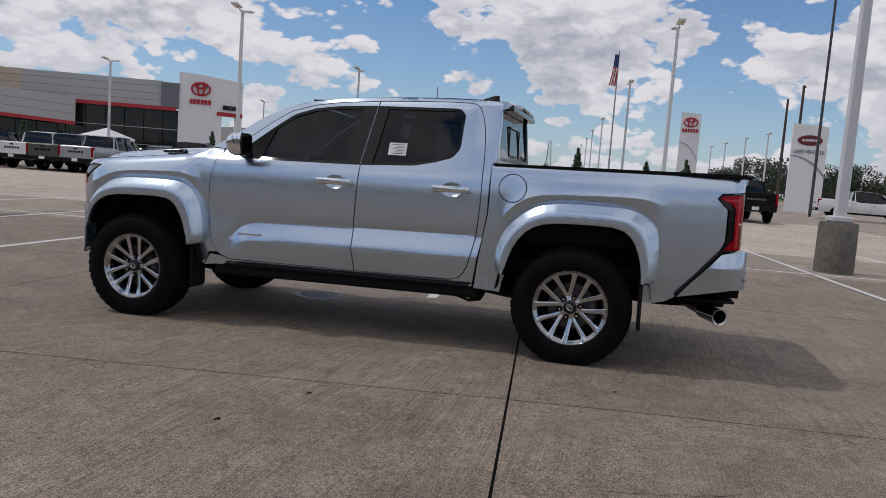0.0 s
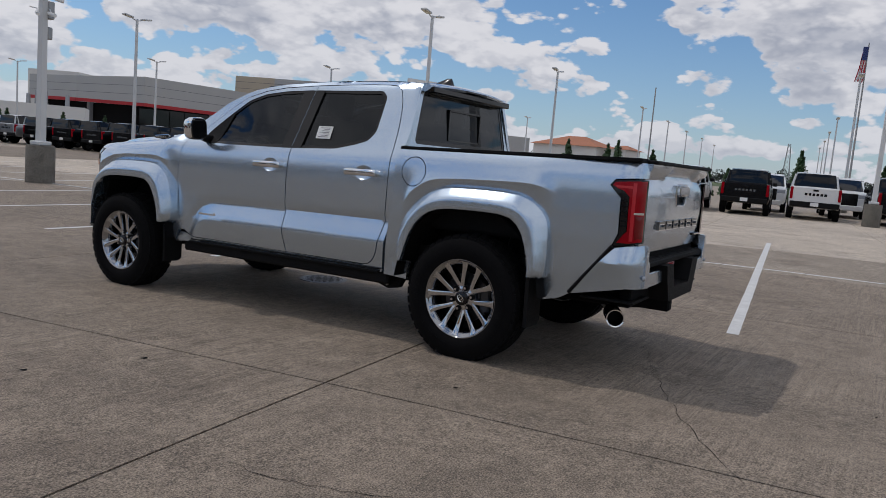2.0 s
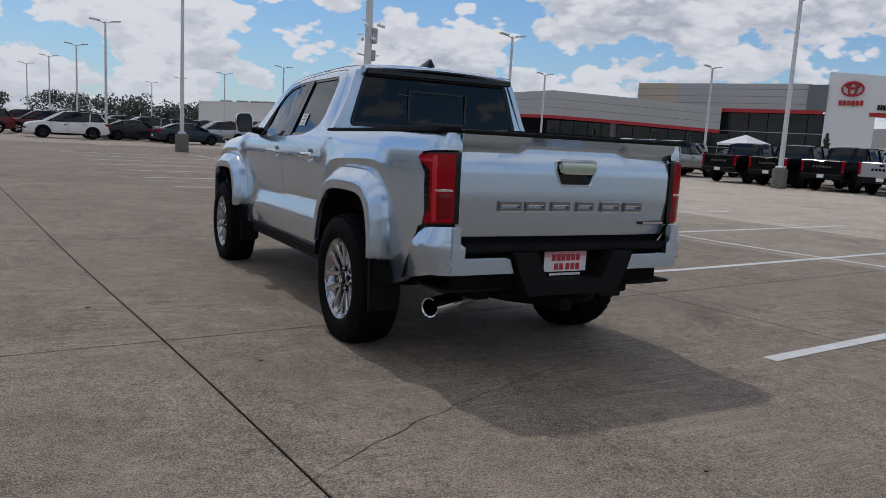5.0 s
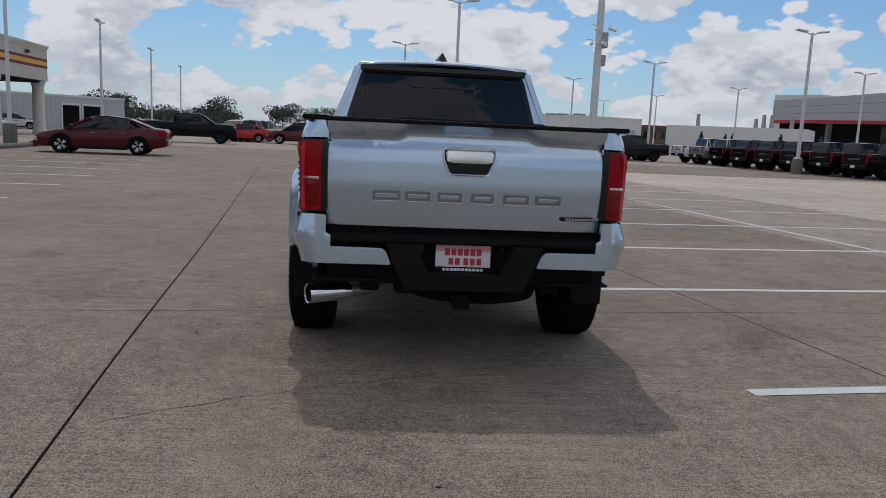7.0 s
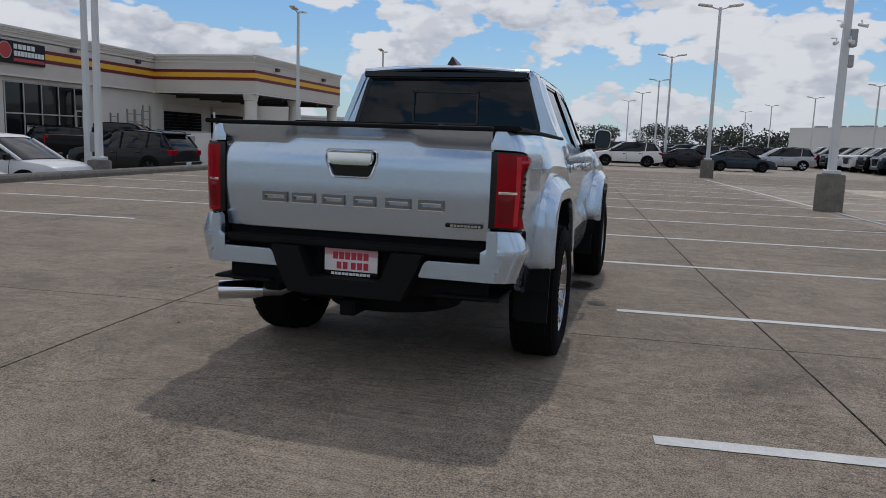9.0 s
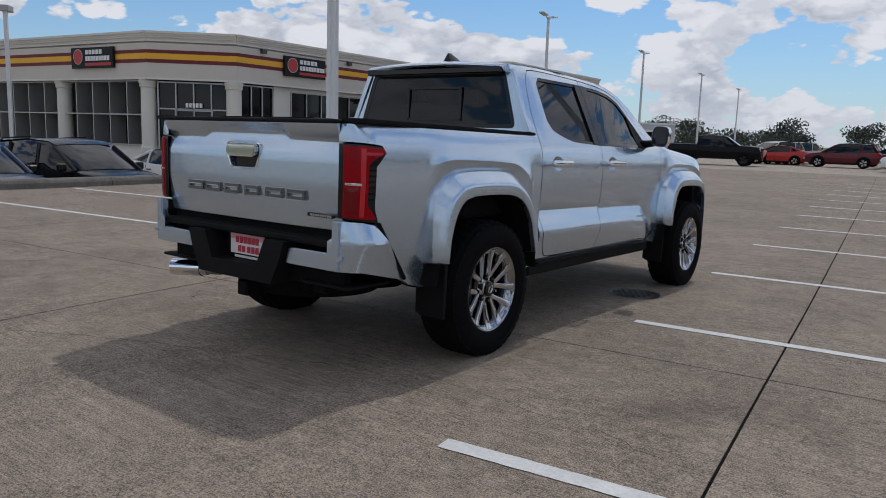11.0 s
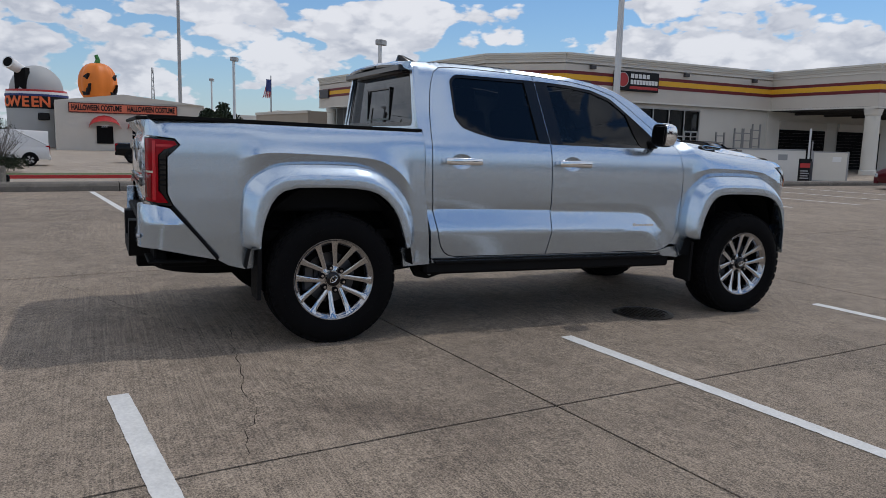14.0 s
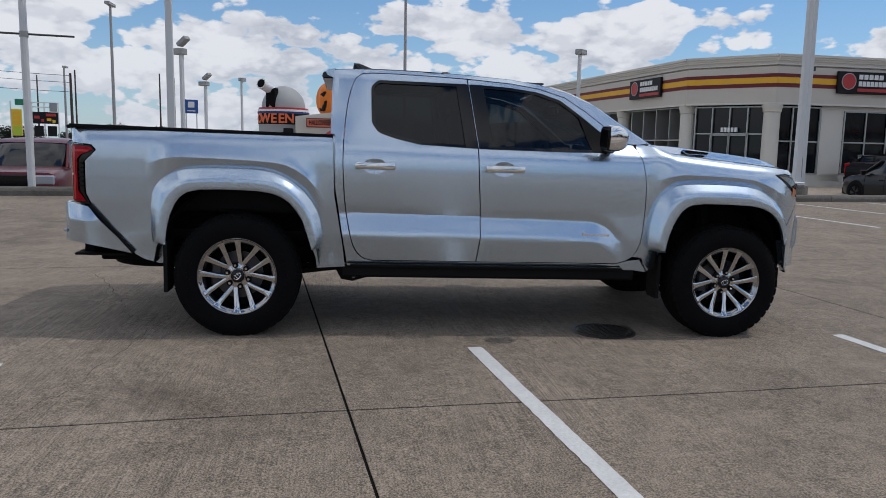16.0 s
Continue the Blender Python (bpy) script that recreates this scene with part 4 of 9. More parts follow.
def clip_poly(poly, f):
    """Keeps the part of an outline where f(p) <= 0, f being linear."""
    out = []
    for a, b in zip(poly, [*poly[1:], poly[0]]):
        fa, fb = f(a), f(b)
        if fa <= 0:
            out.append(a)
        if (fa < 0) != (fb < 0):
            t = fa / (fa - fb)
            out.append((a[0] + (b[0] - a[0]) * t, a[1] + (b[1] - a[1]) * t))
    return out


def shrink(poly, d):
    """Moves an outline inwards by d."""
    p = np.array(poly)
    area = 0.5 * np.sum(p[:, 0] * np.roll(p[:, 1], -1) - np.roll(p[:, 0], -1) * p[:, 1])
    s = 1 if area > 0 else -1
    out = []
    n = len(p)
    for i in range(n):
        a, b, c = p[i - 1], p[i], p[(i + 1) % n]
        u, w = b - a, c - b
        u, w = u / max(np.hypot(*u), 1e-9), w / max(np.hypot(*w), 1e-9)
        nu, nw = np.array((-u[1], u[0])) * s, np.array((-w[1], w[0])) * s
        m = nu + nw
        m = m / max(m @ m / 2, 0.35)
        out.append(tuple(b + m * d))
    return out


def offset_line(line, d):
    p = np.array(line)
    t = np.gradient(p, axis=0)
    t /= np.maximum(np.hypot(*t.T), 1e-9)[:, None]
    return [tuple(q) for q in p + np.stack([t[:, 1], -t[:, 0]], 1) * d]


def even(line, n):
    """n points at equal steps along a line."""
    p = np.array(line)
    d = np.concatenate([[0], np.cumsum(np.hypot(*np.diff(p, axis=0).T))])
    u = np.linspace(0, d[-1], n)
    return np.stack([np.interp(u, d, p[:, 0]), np.interp(u, d, p[:, 1])], 1)


def mid_line(a, b, s):
    """The line that divides the band between two lines in one ratio, by distance to each."""
    ra = even(a, 110)
    pb = even(b, 400)
    out = []
    for q in ra:
        k = np.argmin(np.hypot(*(pb - q).T))
        out.append(tuple(q * (1 - s) + pb[k] * s))
    return out


def flare_lines(flare, arch, brow, keep):
    """Mesh lines along a wheel flare, evenly stepped."""
    lines = [[tuple(q) for q in even(flare, 110)], offset_line(even(flare, 110), 0.007), [tuple(q) for q in even(brow, 60)]]
    lines += [mid_line(flare, arch, s) for s in (0.22, 0.44, 0.54, 0.62, 0.92)]
    return [[q for q in l if keep(q)] for l in lines]


def crease_in(line, y0, y1):
    q = np.array(line)
    ys = [y0, *[y for y in q[:, 0] if y0 < y < y1], y1]
    return [(y, float(np.interp(y, q[:, 0], q[:, 1]))) for y in ys]


def tail_outline(grow=0.0):
    g = grow
    return [(-0.905 + g, 0.812 - 0.0), (-0.940 + g, 0.890), (-0.940 + g, 1.090), (-0.898 + g, 1.132), (-0.872 + g, 1.160), (-0.897, 1.190 + g), (-1.0, 1.200 + g), (-1.046, 1.203 + g)]


def fuel_ring():
    return [(0.440 + 0.098 * math.cos(2 * math.pi * i / 28), 1.150 + 0.098 * math.sin(2 * math.pi * i / 28)) for i in range(28)]


def lamp_outline():
    return [(3.690, 1.148), (3.80, 1.150), (3.87, 1.130), (3.93, 1.075), (3.975, 0.985), (3.955, 0.968), (3.90, 1.005), (3.81, 1.065)]


def lamp_cut():
    return [(3.955, 0.962), (3.90, 0.999), (3.81, 1.059), (3.682, 1.148), (3.80, 1.156), (3.865, 1.140)]


def handle_dish(ym, z):
    return [(ym + 0.078 * math.cos(a), z - 0.002 + 0.050 * math.sin(a)) for a in np.linspace(0, 2 * math.pi, 28, endpoint=False)]


def door_handle(side, d, y0, y1, z):
    ym = (y0 + y1) / 2
    x = w_door(np.array([[ym, z]]))[0]
    sunk = lambda q: w_door(q) - 0.030 * np.maximum(1 - ((q[:, 0] - ym) / 0.079) ** 2 - ((q[:, 1] - z + 0.002) / 0.051) ** 2, 0)
    side_panel("handle_cup", handle_dish(ym, z), sunk, side, PAINT_SILVER, d, depth=0.004, step=0.011, label="dished silver handle cup", sharp=60)
    bm = bmesh.new()
    box(bm, 0.028, 0.054, -(y1 - y0) / 2, (y1 - y0) / 2, -0.023, 0.023, 0.012, None, 3)
    for s in (-1, 1):
        box(bm, -0.004, 0.034, s * ((y1 - y0) / 2 - 0.025) - 0.018, s * ((y1 - y0) / 2 - 0.025) + 0.018, -0.015, 0.015, 0.006, None, 2)
    bmesh.ops.transform(bm, matrix=pose(side * x, ym, z) @ Matrix.Diagonal((side, 1, 1, 1)), verts=bm.verts[:])
    if side < 0:
        bmesh.ops.reverse_faces(bm, faces=bm.faces[:])
    part("door_handle", bm, CHROME, d, "chrome door handle", True, 40)


def build_tail_lamps():
    ys = [-1.046, -1.0455, -1.044, -1.041, -1.036, -1.03, -1.02, -1.008, -0.995, -0.98, -0.962, -0.945, -0.92, -0.9, -0.885]
    for side in (1, -1):
        out = [(-1.0462, 0.838), (-1.0, 0.828), (-0.910, 0.818), (-0.945, 0.892), (-0.945, 1.088), (-0.900, 1.130), (-0.878, 1.160), (-0.900, 1.186), (-1.0, 1.195), (-1.0462, 1.198)]
        ob = side_panel("tail_lamp", out, w_bed, side, BLACK_GLOSS, TRUCK, step=0.02, off=0.004, depth=0.03, label="red and black wraparound tail lamp", xs=ys)
        red = [(-1.0461, 0.846), (-0.995, 0.838), (-0.935, 0.838), (-0.968, 0.885), (-0.985, 0.905), (-0.985, 1.100), (-0.955, 1.132), (-0.925, 1.142), (-0.888, 1.160), (-0.902, 1.178), (-1.0, 1.187), (-1.0461, 1.190)]
        side_panel("red_lens", red, w_bed, side, RED_LENS, ob, step=0.02, off=0.014, depth=0.012, xs=ys)
        side_panel("dark_lens", [(-1.0460, 0.862), (-1.02, 0.858), (-1.02, 0.995), (-1.0460, 0.995)], w_bed, side, RED_DARK, ob, step=0.02, off=0.0165, depth=0.004, xs=ys)
        side_panel("bar", [(-1.0460, 1.000), (-1.012, 1.000), (-1.012, 1.012), (-1.0460, 1.012)], w_bed, side, CHROME, ob, step=0.01, off=0.019, depth=0.006, xs=ys)
        # brighter red strips: the lens's inner lines, with gloss highlights in their colour
        for q in ([(-1.014, 0.850), (-0.998, 0.850), (-0.998, 1.178), (-1.014, 1.178)], [(-0.996, 1.146), (-0.915, 1.148), (-0.905, 1.160), (-0.996, 1.160)]):
            side_panel("bright_strip", q, w_bed, side, RED_BRIGHT, ob, step=0.01, off=0.0165, depth=0.004)
        for k in range(6):
            z = 0.93 + 0.028 * k
            side_panel("rib", [(-0.980, z), (-0.950, z), (-0.950, z + 0.010), (-0.980, z + 0.010)], w_bed, side, BLACK_TRIM, ob, step=0.02, off=0.010, depth=0.006)


def tailgate():
    def face_y(q):
        x, z = q[:, 0], q[:, 1]
        ax = np.abs(x)
        lip = np.interp(ax, [0.0, 0.30, 0.36, 0.8], [1.238, 1.238, 1.206, 1.200])
        main = np.interp(z, [0.75, 0.775, 0.86, 0.98, 1.12, 1.17, 1.20, 1.24], [-1.020, -1.030, -1.046, -1.058, -1.058, -1.050, -1.034, -1.026])
        over = np.interp(z - lip, [-0.004, 0.012, 0.055, 0.085], [0, 0.010, 0.052, 0.058])
        return main - np.where(z > lip - 0.004, over, 0) + 0.02 * (ax / 0.71) ** 4
    out = [(-0.708, 0.772), (0.708, 0.772), (0.708, 1.10), (0.708, 1.292), (-0.708, 1.292)]
    hole = [(-0.122, 1.166), (-0.122, 1.128), (-0.094, 1.062), (-0.082, 1.052), (0.092, 1.052), (0.104, 1.062), (0.132, 1.128), (0.132, 1.166), (0.120, 1.175), (-0.110, 1.175)]
    lip_line = [(-0.70, 1.200), (-0.36, 1.206), (-0.30, 1.238), (0.30, 1.238), (0.36, 1.206), (0.70, 1.200)]
    v, f = fill2d(out, [hole], [lip_line, [(a, b + 0.012) for a, b in lip_line], [(-0.7, 1.255), (0.7, 1.255)]], 0.026)
    pos = lambda q: np.stack([q[:, 0], face_y(q), q[:, 1]], 1)
    g = surface("tailgate", v, f, pos, PAINT_SILVER, TRUCK, np.array((0, 0.05, 0)), "silver tailgate with a chrome handle and raised lettering shapes", sharp=40)
    # bed-width body under the gate skin
    part("tailgate_inner", boxm(-0.70, 0.70, -1.005, -0.965, 0.775, 1.285, 0.01), BLACK_TRIM, g)
    part("tailgate_cap", boxm(-0.712, 0.712, -1.090, -0.94, 1.290, 1.312, 0.008, 2), BLACK_TRIM, g, "black plastic cap along the tailgate top")
    # handle: dark cup, chrome pull
    bm = prismm([(x, z) for x, z in shrink(hole, -0.004)], "y", -1.035, -1.000)
    part("handle_cup", bm, BLACK_GLOSS, g, "black recessed handle cup")
    bm = bmesh.new()
    ring = shrink(hole, -0.008)
    for a, b in zip(ring, [*ring[1:], ring[0]]):
        tube(bm, (a[0], -1.060, a[1]), (b[0], -1.060, b[1]), 0.0032, None, 6)
    part("handle_ring", bm, CHROME, g)
    bm = bmesh.new()
    prism(bm, [(-0.116, 1.168), (-0.116, 1.126), (-0.098, 1.108), (0.108, 1.108), (0.126, 1.126), (0.126, 1.168), (0.115, 1.174), (-0.105, 1.174)], "y", -1.085, -1.045)
    bmesh.ops.bevel(bm, geom=bm.edges[:], offset=0.008, segments=2, affect="EDGES")
    part("tailgate_handle", bm, CHROME, g, "chrome tailgate handle", True, 40)
    # six raised shapes across the gate
    spans = ((-0.467, -0.331), (-0.302, -0.178), (-0.137, -0.016), (0.033, 0.147), (0.201, 0.329), (0.368, 0.495))
    for a, b in spans:
        a, b = a - 0.010, b - 0.010
        z0, z1 = 0.908, 0.957
        bm = bmesh.new()
        bars = [[(a, z1), (a + 0.012, z1 - 0.015), (b - 0.012, z1 - 0.015), (b, z1)], [(a + 0.012, z0 + 0.015), (a, z0), (b, z0), (b - 0.012, z0 + 0.015)],
                [(a, z0), (a + 0.012, z0 + 0.015), (a + 0.012, z1 - 0.015), (a, z1)], [(b, z0), (b, z1), (b - 0.012, z1 - 0.015), (b - 0.012, z0 + 0.015)]]
        for q in bars:
            prism(bm, q, "y", -1.066, -1.045)
        part("raised_emblem", bm, CHROME_DARK, g, "raised dark-chrome emblem shape")
        bm = bmesh.new()
        for q in bars[:2]:
            zb = min(p[1] for p in q)
            lo = [p for p in q if p[1] < zb + 0.001]
            box(bm, min(p[0] for p in lo), max(p[0] for p in lo), -1.068, -1.05, zb - 0.004, zb)
        part("emblem_edge", bm, CHROME, g)
    bm = bmesh.new()
    box(bm, 0.492, 0.676, -1.050, -1.030, 0.832, 0.850, 0.004)
    bd = part("hybrid_badge", bm, BLACK_GLOSS, g, "small black badge with silver bars")
    bm = bmesh.new()
    for k in range(9):
        box(bm, 0.520 + k * 0.017, 0.532 + k * 0.017, -1.053, -1.048, 0.836, 0.846)
    part("badge_bars", bm, CHROME, bd)
    return g


def rear_bumper():
    b = new("rear_bumper")
    b.parent = TRUCK
    b["label"] = "silver and black rear step bumper"

    def w_b(q):
        y, z = q[:, 0], q[:, 1]
        x = np.interp(z, [0.48, 0.585, 0.640, 0.716, 0.724, 0.83], [0.812, 0.836, 0.852, 0.878, 0.878, 0.838])
        e = np.clip((-0.955 - y) / 0.135, 0, 1)
        return 0.70 + (x - 0.70) * np.sqrt(np.maximum(1 - e * e, 0)) - 0.01 * sstep((y + 0.9) / 0.25)
    ys = [-1.0899, -1.0895, -1.088, -1.084, -1.078, -1.07, -1.06, -1.045, -1.03, -1.01, -0.985, -0.955, -0.92, -0.88, -0.84, -0.8, -0.76, -0.72, -0.68]
    for side in (1, -1):
        out = [(-1.090, 0.582), (-1.0, 0.578), (-0.674, 0.506), (-0.676, 0.520), (-0.926, 0.806), (-1.0, 0.822), (-1.072, 0.828), (-1.090, 0.725)]
        side_panel("bumper_end", out, w_b, side, PAINT_SILVER, b, lines=[[(-1.088, 0.720), (-0.85, 0.716)]], step=0.025, xs=ys, depth=0.02, label="silver bumper end cap", sharp=30)
        # black rod added along the bumper joint, standing in for the gap's shade
        line = [(-0.655, 0.512), (-0.905, 0.816)]
        bm = bmesh.new()
        xa = [w_b(np.array([q]))[0] for q in line]
        sweep(bm, [(side * (x + 0.010), y - 0.008, z) for x, (y, z) in zip(xa, line)], 0.011, 6)
        part("gap_shade", bm, BLACK_TRIM, b)
        # rear face wing
        bm = bmesh.new()
        q = [(0.705, 0.828), (0.705, 0.725), (0.690, 0.668), (0.418, 0.666), (0.400, 0.650), (0.374, 0.582), (0.76, 0.582), (0.76, 0.828)]
        prism(bm, [(side * a, c) for a, c in q], "y", -1.0896, -1.045)
        bmesh.ops.bevel(bm, geom=[e for e in bm.edges if e.calc_length() > 0.03], offset=0.006, segments=2, affect="EDGES")
        part("bumper_wing", bm, PAINT_SILVER, b, "", True, 35)
        bm = bmesh.new()
        tube(bm, (side * 0.765, -1.080, 0.645), (side * 0.765, -1.097, 0.645), 0.012, None, 16)
        part("parking_sensor", bm, CLEAR_LENS, b, "round parking sensor")
        part("step_bar", boxm(min(side * 0.44, side * 0.775), max(side * 0.44, side * 0.775), -1.04, -0.72, 0.484, 0.500, 0.006), BLACK_TRIM, b)
    # black centre: top pad, sides, recess round the plate
    bm = bmesh.new()
    box(bm, -0.70, 0.70, -1.075, -0.94, 0.690, 0.730, 0.010)
    part("step_pad", bm, BLACK_TRIM, b, "ribbed black step pad")
    bm = bmesh.new()
    for k in range(5):
        box(bm, -0.66, 0.66, -1.07 + k * 0.022, -1.062 + k * 0.022, 0.728, 0.734)
    part("step_rib", bm, BLACK_TRIM, b)
    bm = bmesh.new()
    prism(bm, [(-0.40, 0.692), (-0.25, 0.692), (-0.185, 0.545), (0.185, 0.545), (0.25, 0.692), (0.40, 0.692), (0.368, 0.60), (0.30, 0.462), (-0.30, 0.462), (-0.368, 0.60)], "y", -1.120, -0.98)
    part("bumper_centre", bm, BLACK_TRIM, b, "black plastic bumper centre")
    part("bumper_back", boxm(-0.70, 0.70, -1.000, -0.93, 0.470, 0.775, 0.01), BLACK_DEEP, b)
    for s in (-1, 1):
        bm = bmesh.new()
        tube(bm, (s * 0.235, -1.0, 0.660), (s * 0.235, -1.008, 0.660), 0.035, None, 18)
        part("socket_cover", bm, BLACK_GLOSS, b)
    # dealer plate
    pl = part("licence_plate", boxm(-0.152, 0.152, -1.022, -1.012, 0.545, 0.705, 0.004), BLACK_GLOSS, b, "white and red dealer plate in a black frame")
    part("plate_face", boxm(-0.143, 0.143, -1.025, -1.020, 0.572, 0.690), PLATE_WHITE, pl)
    part("plate_wash", boxm(-0.143, 0.143, -1.0262, -1.0250, 0.652, 0.690), PLATE_PINK, pl)
    bm = bmesh.new()
    for k in range(6):
        box(bm, -0.095 + k * 0.033, -0.070 + k * 0.033, -1.0295, -1.026, 0.632, 0.668)
    for k in range(5):
        box(bm, -0.075 + k * 0.034 + (0.010 if k > 1 else 0), -0.051 + k * 0.034 + (0.010 if k > 1 else 0), -1.0295, -1.026, 0.583, 0.618)
    tagged(part("plate_print", bm, PLATE_RED, pl), kind="stuff")
    bm = bmesh.new()
    for k in range(8):
        box(bm, -0.070 + k * 0.018, -0.057 + k * 0.018, -1.0285, -1.024, 0.692, 0.702)
    for k in range(11):
        box(bm, -0.105 + k * 0.0195, -0.090 + k * 0.0195, -1.0285, -1.024, 0.551, 0.564)
    tagged(part("frame_print", bm, SIGN_WHITE, pl), kind="stuff")
    # tow hitch
    bm = bmesh.new()
    box(bm, -0.042, 0.042, -1.060, -0.85, 0.352, 0.432, 0.006)
    box(bm, -0.35, 0.35, -0.92, -0.84, 0.40, 0.47, 0.02)
    part("hitch_receiver", bm, BLACK_DEEP, b, "square black hitch receiver")
    part("hitch_hole", boxm(-0.028, 0.028, -1.064, -1.055, 0.364, 0.420), BLACK_DEEP, b)


def wheel(at, side, turn=0.0):
    w = new("wheel")
    w.parent = TRUCK
    w.matrix_basis = pose(*at) @ Matrix.Diagonal((side, 1, 1, 1))
    w["label"] = "chrome twelve-spoke wheel with a black all-terrain tyre"
    R = 0.398
    bm = bmesh.new()
    prof = [(-0.10, 0.228), (-0.125, 0.245), (-0.138, 0.30), (-0.132, 0.352), (-0.108, 0.388), (-0.06, 0.397), (0.0, R), (0.06, 0.397), (0.104, 0.389), (0.126, 0.362), (0.135, 0.335), (0.139, 0.30), (0.134, 0.275), (0.124, 0.254), (0.120, 0.249), (0.112, 0.245), (0.100, 0.240)]
    revolve_x(bm, prof, 64)
    # shoulder lugs
    tyre = part("tyre", bm, RUBBER, w, "black all-terrain tyre", True, 60)
    bm = bmesh.new()
    for i in range(40):
        a = 2 * math.pi * i / 40
        for s, sh in ((1, 0), (-1, 0.5)):
            m = Matrix.Rotation(a + sh * 2 * math.pi / 40, 4, "X")
            box(bm, s * 0.106 - 0.018, s * 0.106 + 0.010, -0.023, 0.023, 0.368, 0.3895, 0, m)
        for k, xx in enumerate((-0.062, -0.020, 0.022, 0.064)):
            m = Matrix.Rotation(a + k * 0.04, 4, "X")
            box(bm, xx - 0.017, xx + 0.017, -0.024, 0.024, 0.385, 0.4015, 0, m)
    tagged(part("tread_block", bm, RUBBER, tyre), kind="stuff")
    bm = bmesh.new()
    for i in range(18):
        a = math.radians(195 + i * 6.5)
        for s0 in (0, math.pi):
            m = Matrix.Rotation(a + s0, 4, "X")
            box(bm, 0.134, 0.1405, -0.010, 0.009, 0.292, 0.318, 0, m)
    tagged(part("sidewall_bar", bm, RUBBER, tyre), kind="stuff")
    # rim barrel, then the bright flange that the spokes run into
    bm = bmesh.new()
    revolve_x(bm, [(-0.09, 0.215), (-0.09, 0.205), (0.060, 0.205), (0.078, 0.212), (0.090, 0.219)], 64)
    rim = part("rim", bm, CHROME_DARK, w, "dark chrome rim barrel", True, 40)
    bm = bmesh.new()
    revolve_x(bm, [(0.078, 0.211), (0.096, 0.2165), (0.104, 0.224), (0.110, 0.234), (0.1145, 0.242), (0.119, 0.2455), (0.119, 0.2485), (0.108, 0.249)], 72)
    part("flange", bm, CHROME_RIM, rim, "chrome rim flange", True, 50)
    # twelve spokes, a near-parallel pair outside each lug
    for i in range(6):
        for s in (-1, 1):
            bm = bmesh.new()
            base = turn + 2 * math.pi * i / 6
            rows = []
            for r, deg, hw, x in ((0.060, 24.5, 0.0180, 0.074), (0.086, 22.8, 0.0165, 0.079), (0.120, 18.6, 0.0165, 0.086), (0.160, 15.6, 0.0180, 0.093), (0.196, 14.0, 0.0200, 0.100), (0.219, 13.4, 0.0225, 0.1065), (0.236, 13.2, 0.0300, 0.1135)):
                a = base + s * radians(deg)
                c = Vector((0, r * math.cos(a), r * math.sin(a)))
                tng = Vector((0, -math.sin(a), math.cos(a)))
                rows.append([bm.verts.new(c + tng * k * hw + Vector((x - dx, 0, 0))) for k, dx in ((-1.05, 0.040), (-1.0, 0.012), (-0.80, 0.002), (-0.45, 0.0), (0.45, 0.0), (0.80, 0.002), (1.0, 0.012), (1.05, 0.040))])
            for p, q in zip(rows, rows[1:]):
                for k in range(7):
                    bm.faces.new((p[k], p[k + 1], q[k + 1], q[k]))
            bmesh.ops.recalc_face_normals(bm, faces=bm.faces[:])
            part("spoke", bm, CHROME_WHEEL, rim, "", True, 32)
    # hub plate with six scallops between the spoke roots
    bm = bmesh.new()
    seg = 72
    rings = []
    for x, r, wave in ((0.020, 0.094, 0.006), (0.066, 0.092, 0.006), (0.076, 0.084, 0.004), (0.080, 0.050, 0.0), (0.086, 0.047, 0.0)):
        rings.append([bm.verts.new((x, (r - wave * math.cos(6 * t6)) * math.cos(t6 + turn), (r - wave * math.cos(6 * t6)) * math.sin(t6 + turn))) for t6 in (2 * math.pi * k / seg for k in range(seg))])
    for p, q in zip(rings, rings[1:]):
        for k in range(seg):
            bm.faces.new((p[k], p[(k + 1) % seg], q[(k + 1) % seg], q[k]))
    bm.faces.new(rings[-1])
    bmesh.ops.recalc_face_normals(bm, faces=bm.faces[:])
    part("hub", bm, CHROME_WHEEL, rim, "", True, 40)
    bm = bmesh.new()
    revolve_x(bm, [(0.084, 0.045), (0.097, 0.043), (0.101, 0.037), (0.101, 0.0)], 30)
    cap = part("centre_cap", bm, BLACK_GLOSS, w, "black centre cap with a chrome oval", True, 40)
    bm = bmesh.new()
    for (ry, rz) in ((0.025, 0.017), (0.009, 0.016)):
        ring = [(0.103, ry * math.cos(6.2832 * k / 20), rz * math.sin(6.2832 * k / 20)) for k in range(21)]
        sweep(bm, ring, 0.0027, 5, False)
    em = part("emblem", bm, CHROME, cap)
    em.matrix_basis = Matrix.Rotation(turn, 4, "X")
    for i in range(6):
        a = turn + 2 * math.pi * i / 6
        # raised black disc stands in for the shade of a lug recess
        bm = bmesh.new()
        c = (0, 0.070 * math.cos(a), 0.070 * math.sin(a))
        revolve_x(bm, [(0.070, 0.0195), (0.0850, 0.0185), (0.0850, 0.0)], 18, c)
        part("pocket_shade", bm, BLACK_DEEP, rim)
        bm = bmesh.new()
        tube(bm, (0.080, c[1], c[2]), (0.097, c[1], c[2]), 0.0105, 0.0085, 8)
        part("lug_nut", bm, CHROME_WHEEL, rim)
    bm = bmesh.new()
    revolve_x(bm, [(0.010, 0.155), (0.022, 0.155), (0.022, 0.06), (0.045, 0.06), (0.045, 0.0)], 40)
    part("brake_disc", bm, BRAKE, w, "steel brake disc", True, 40)
    bm = bmesh.new()
    box(bm, -0.01, 0.05, -0.175, -0.105, -0.08, 0.08, 0.012)
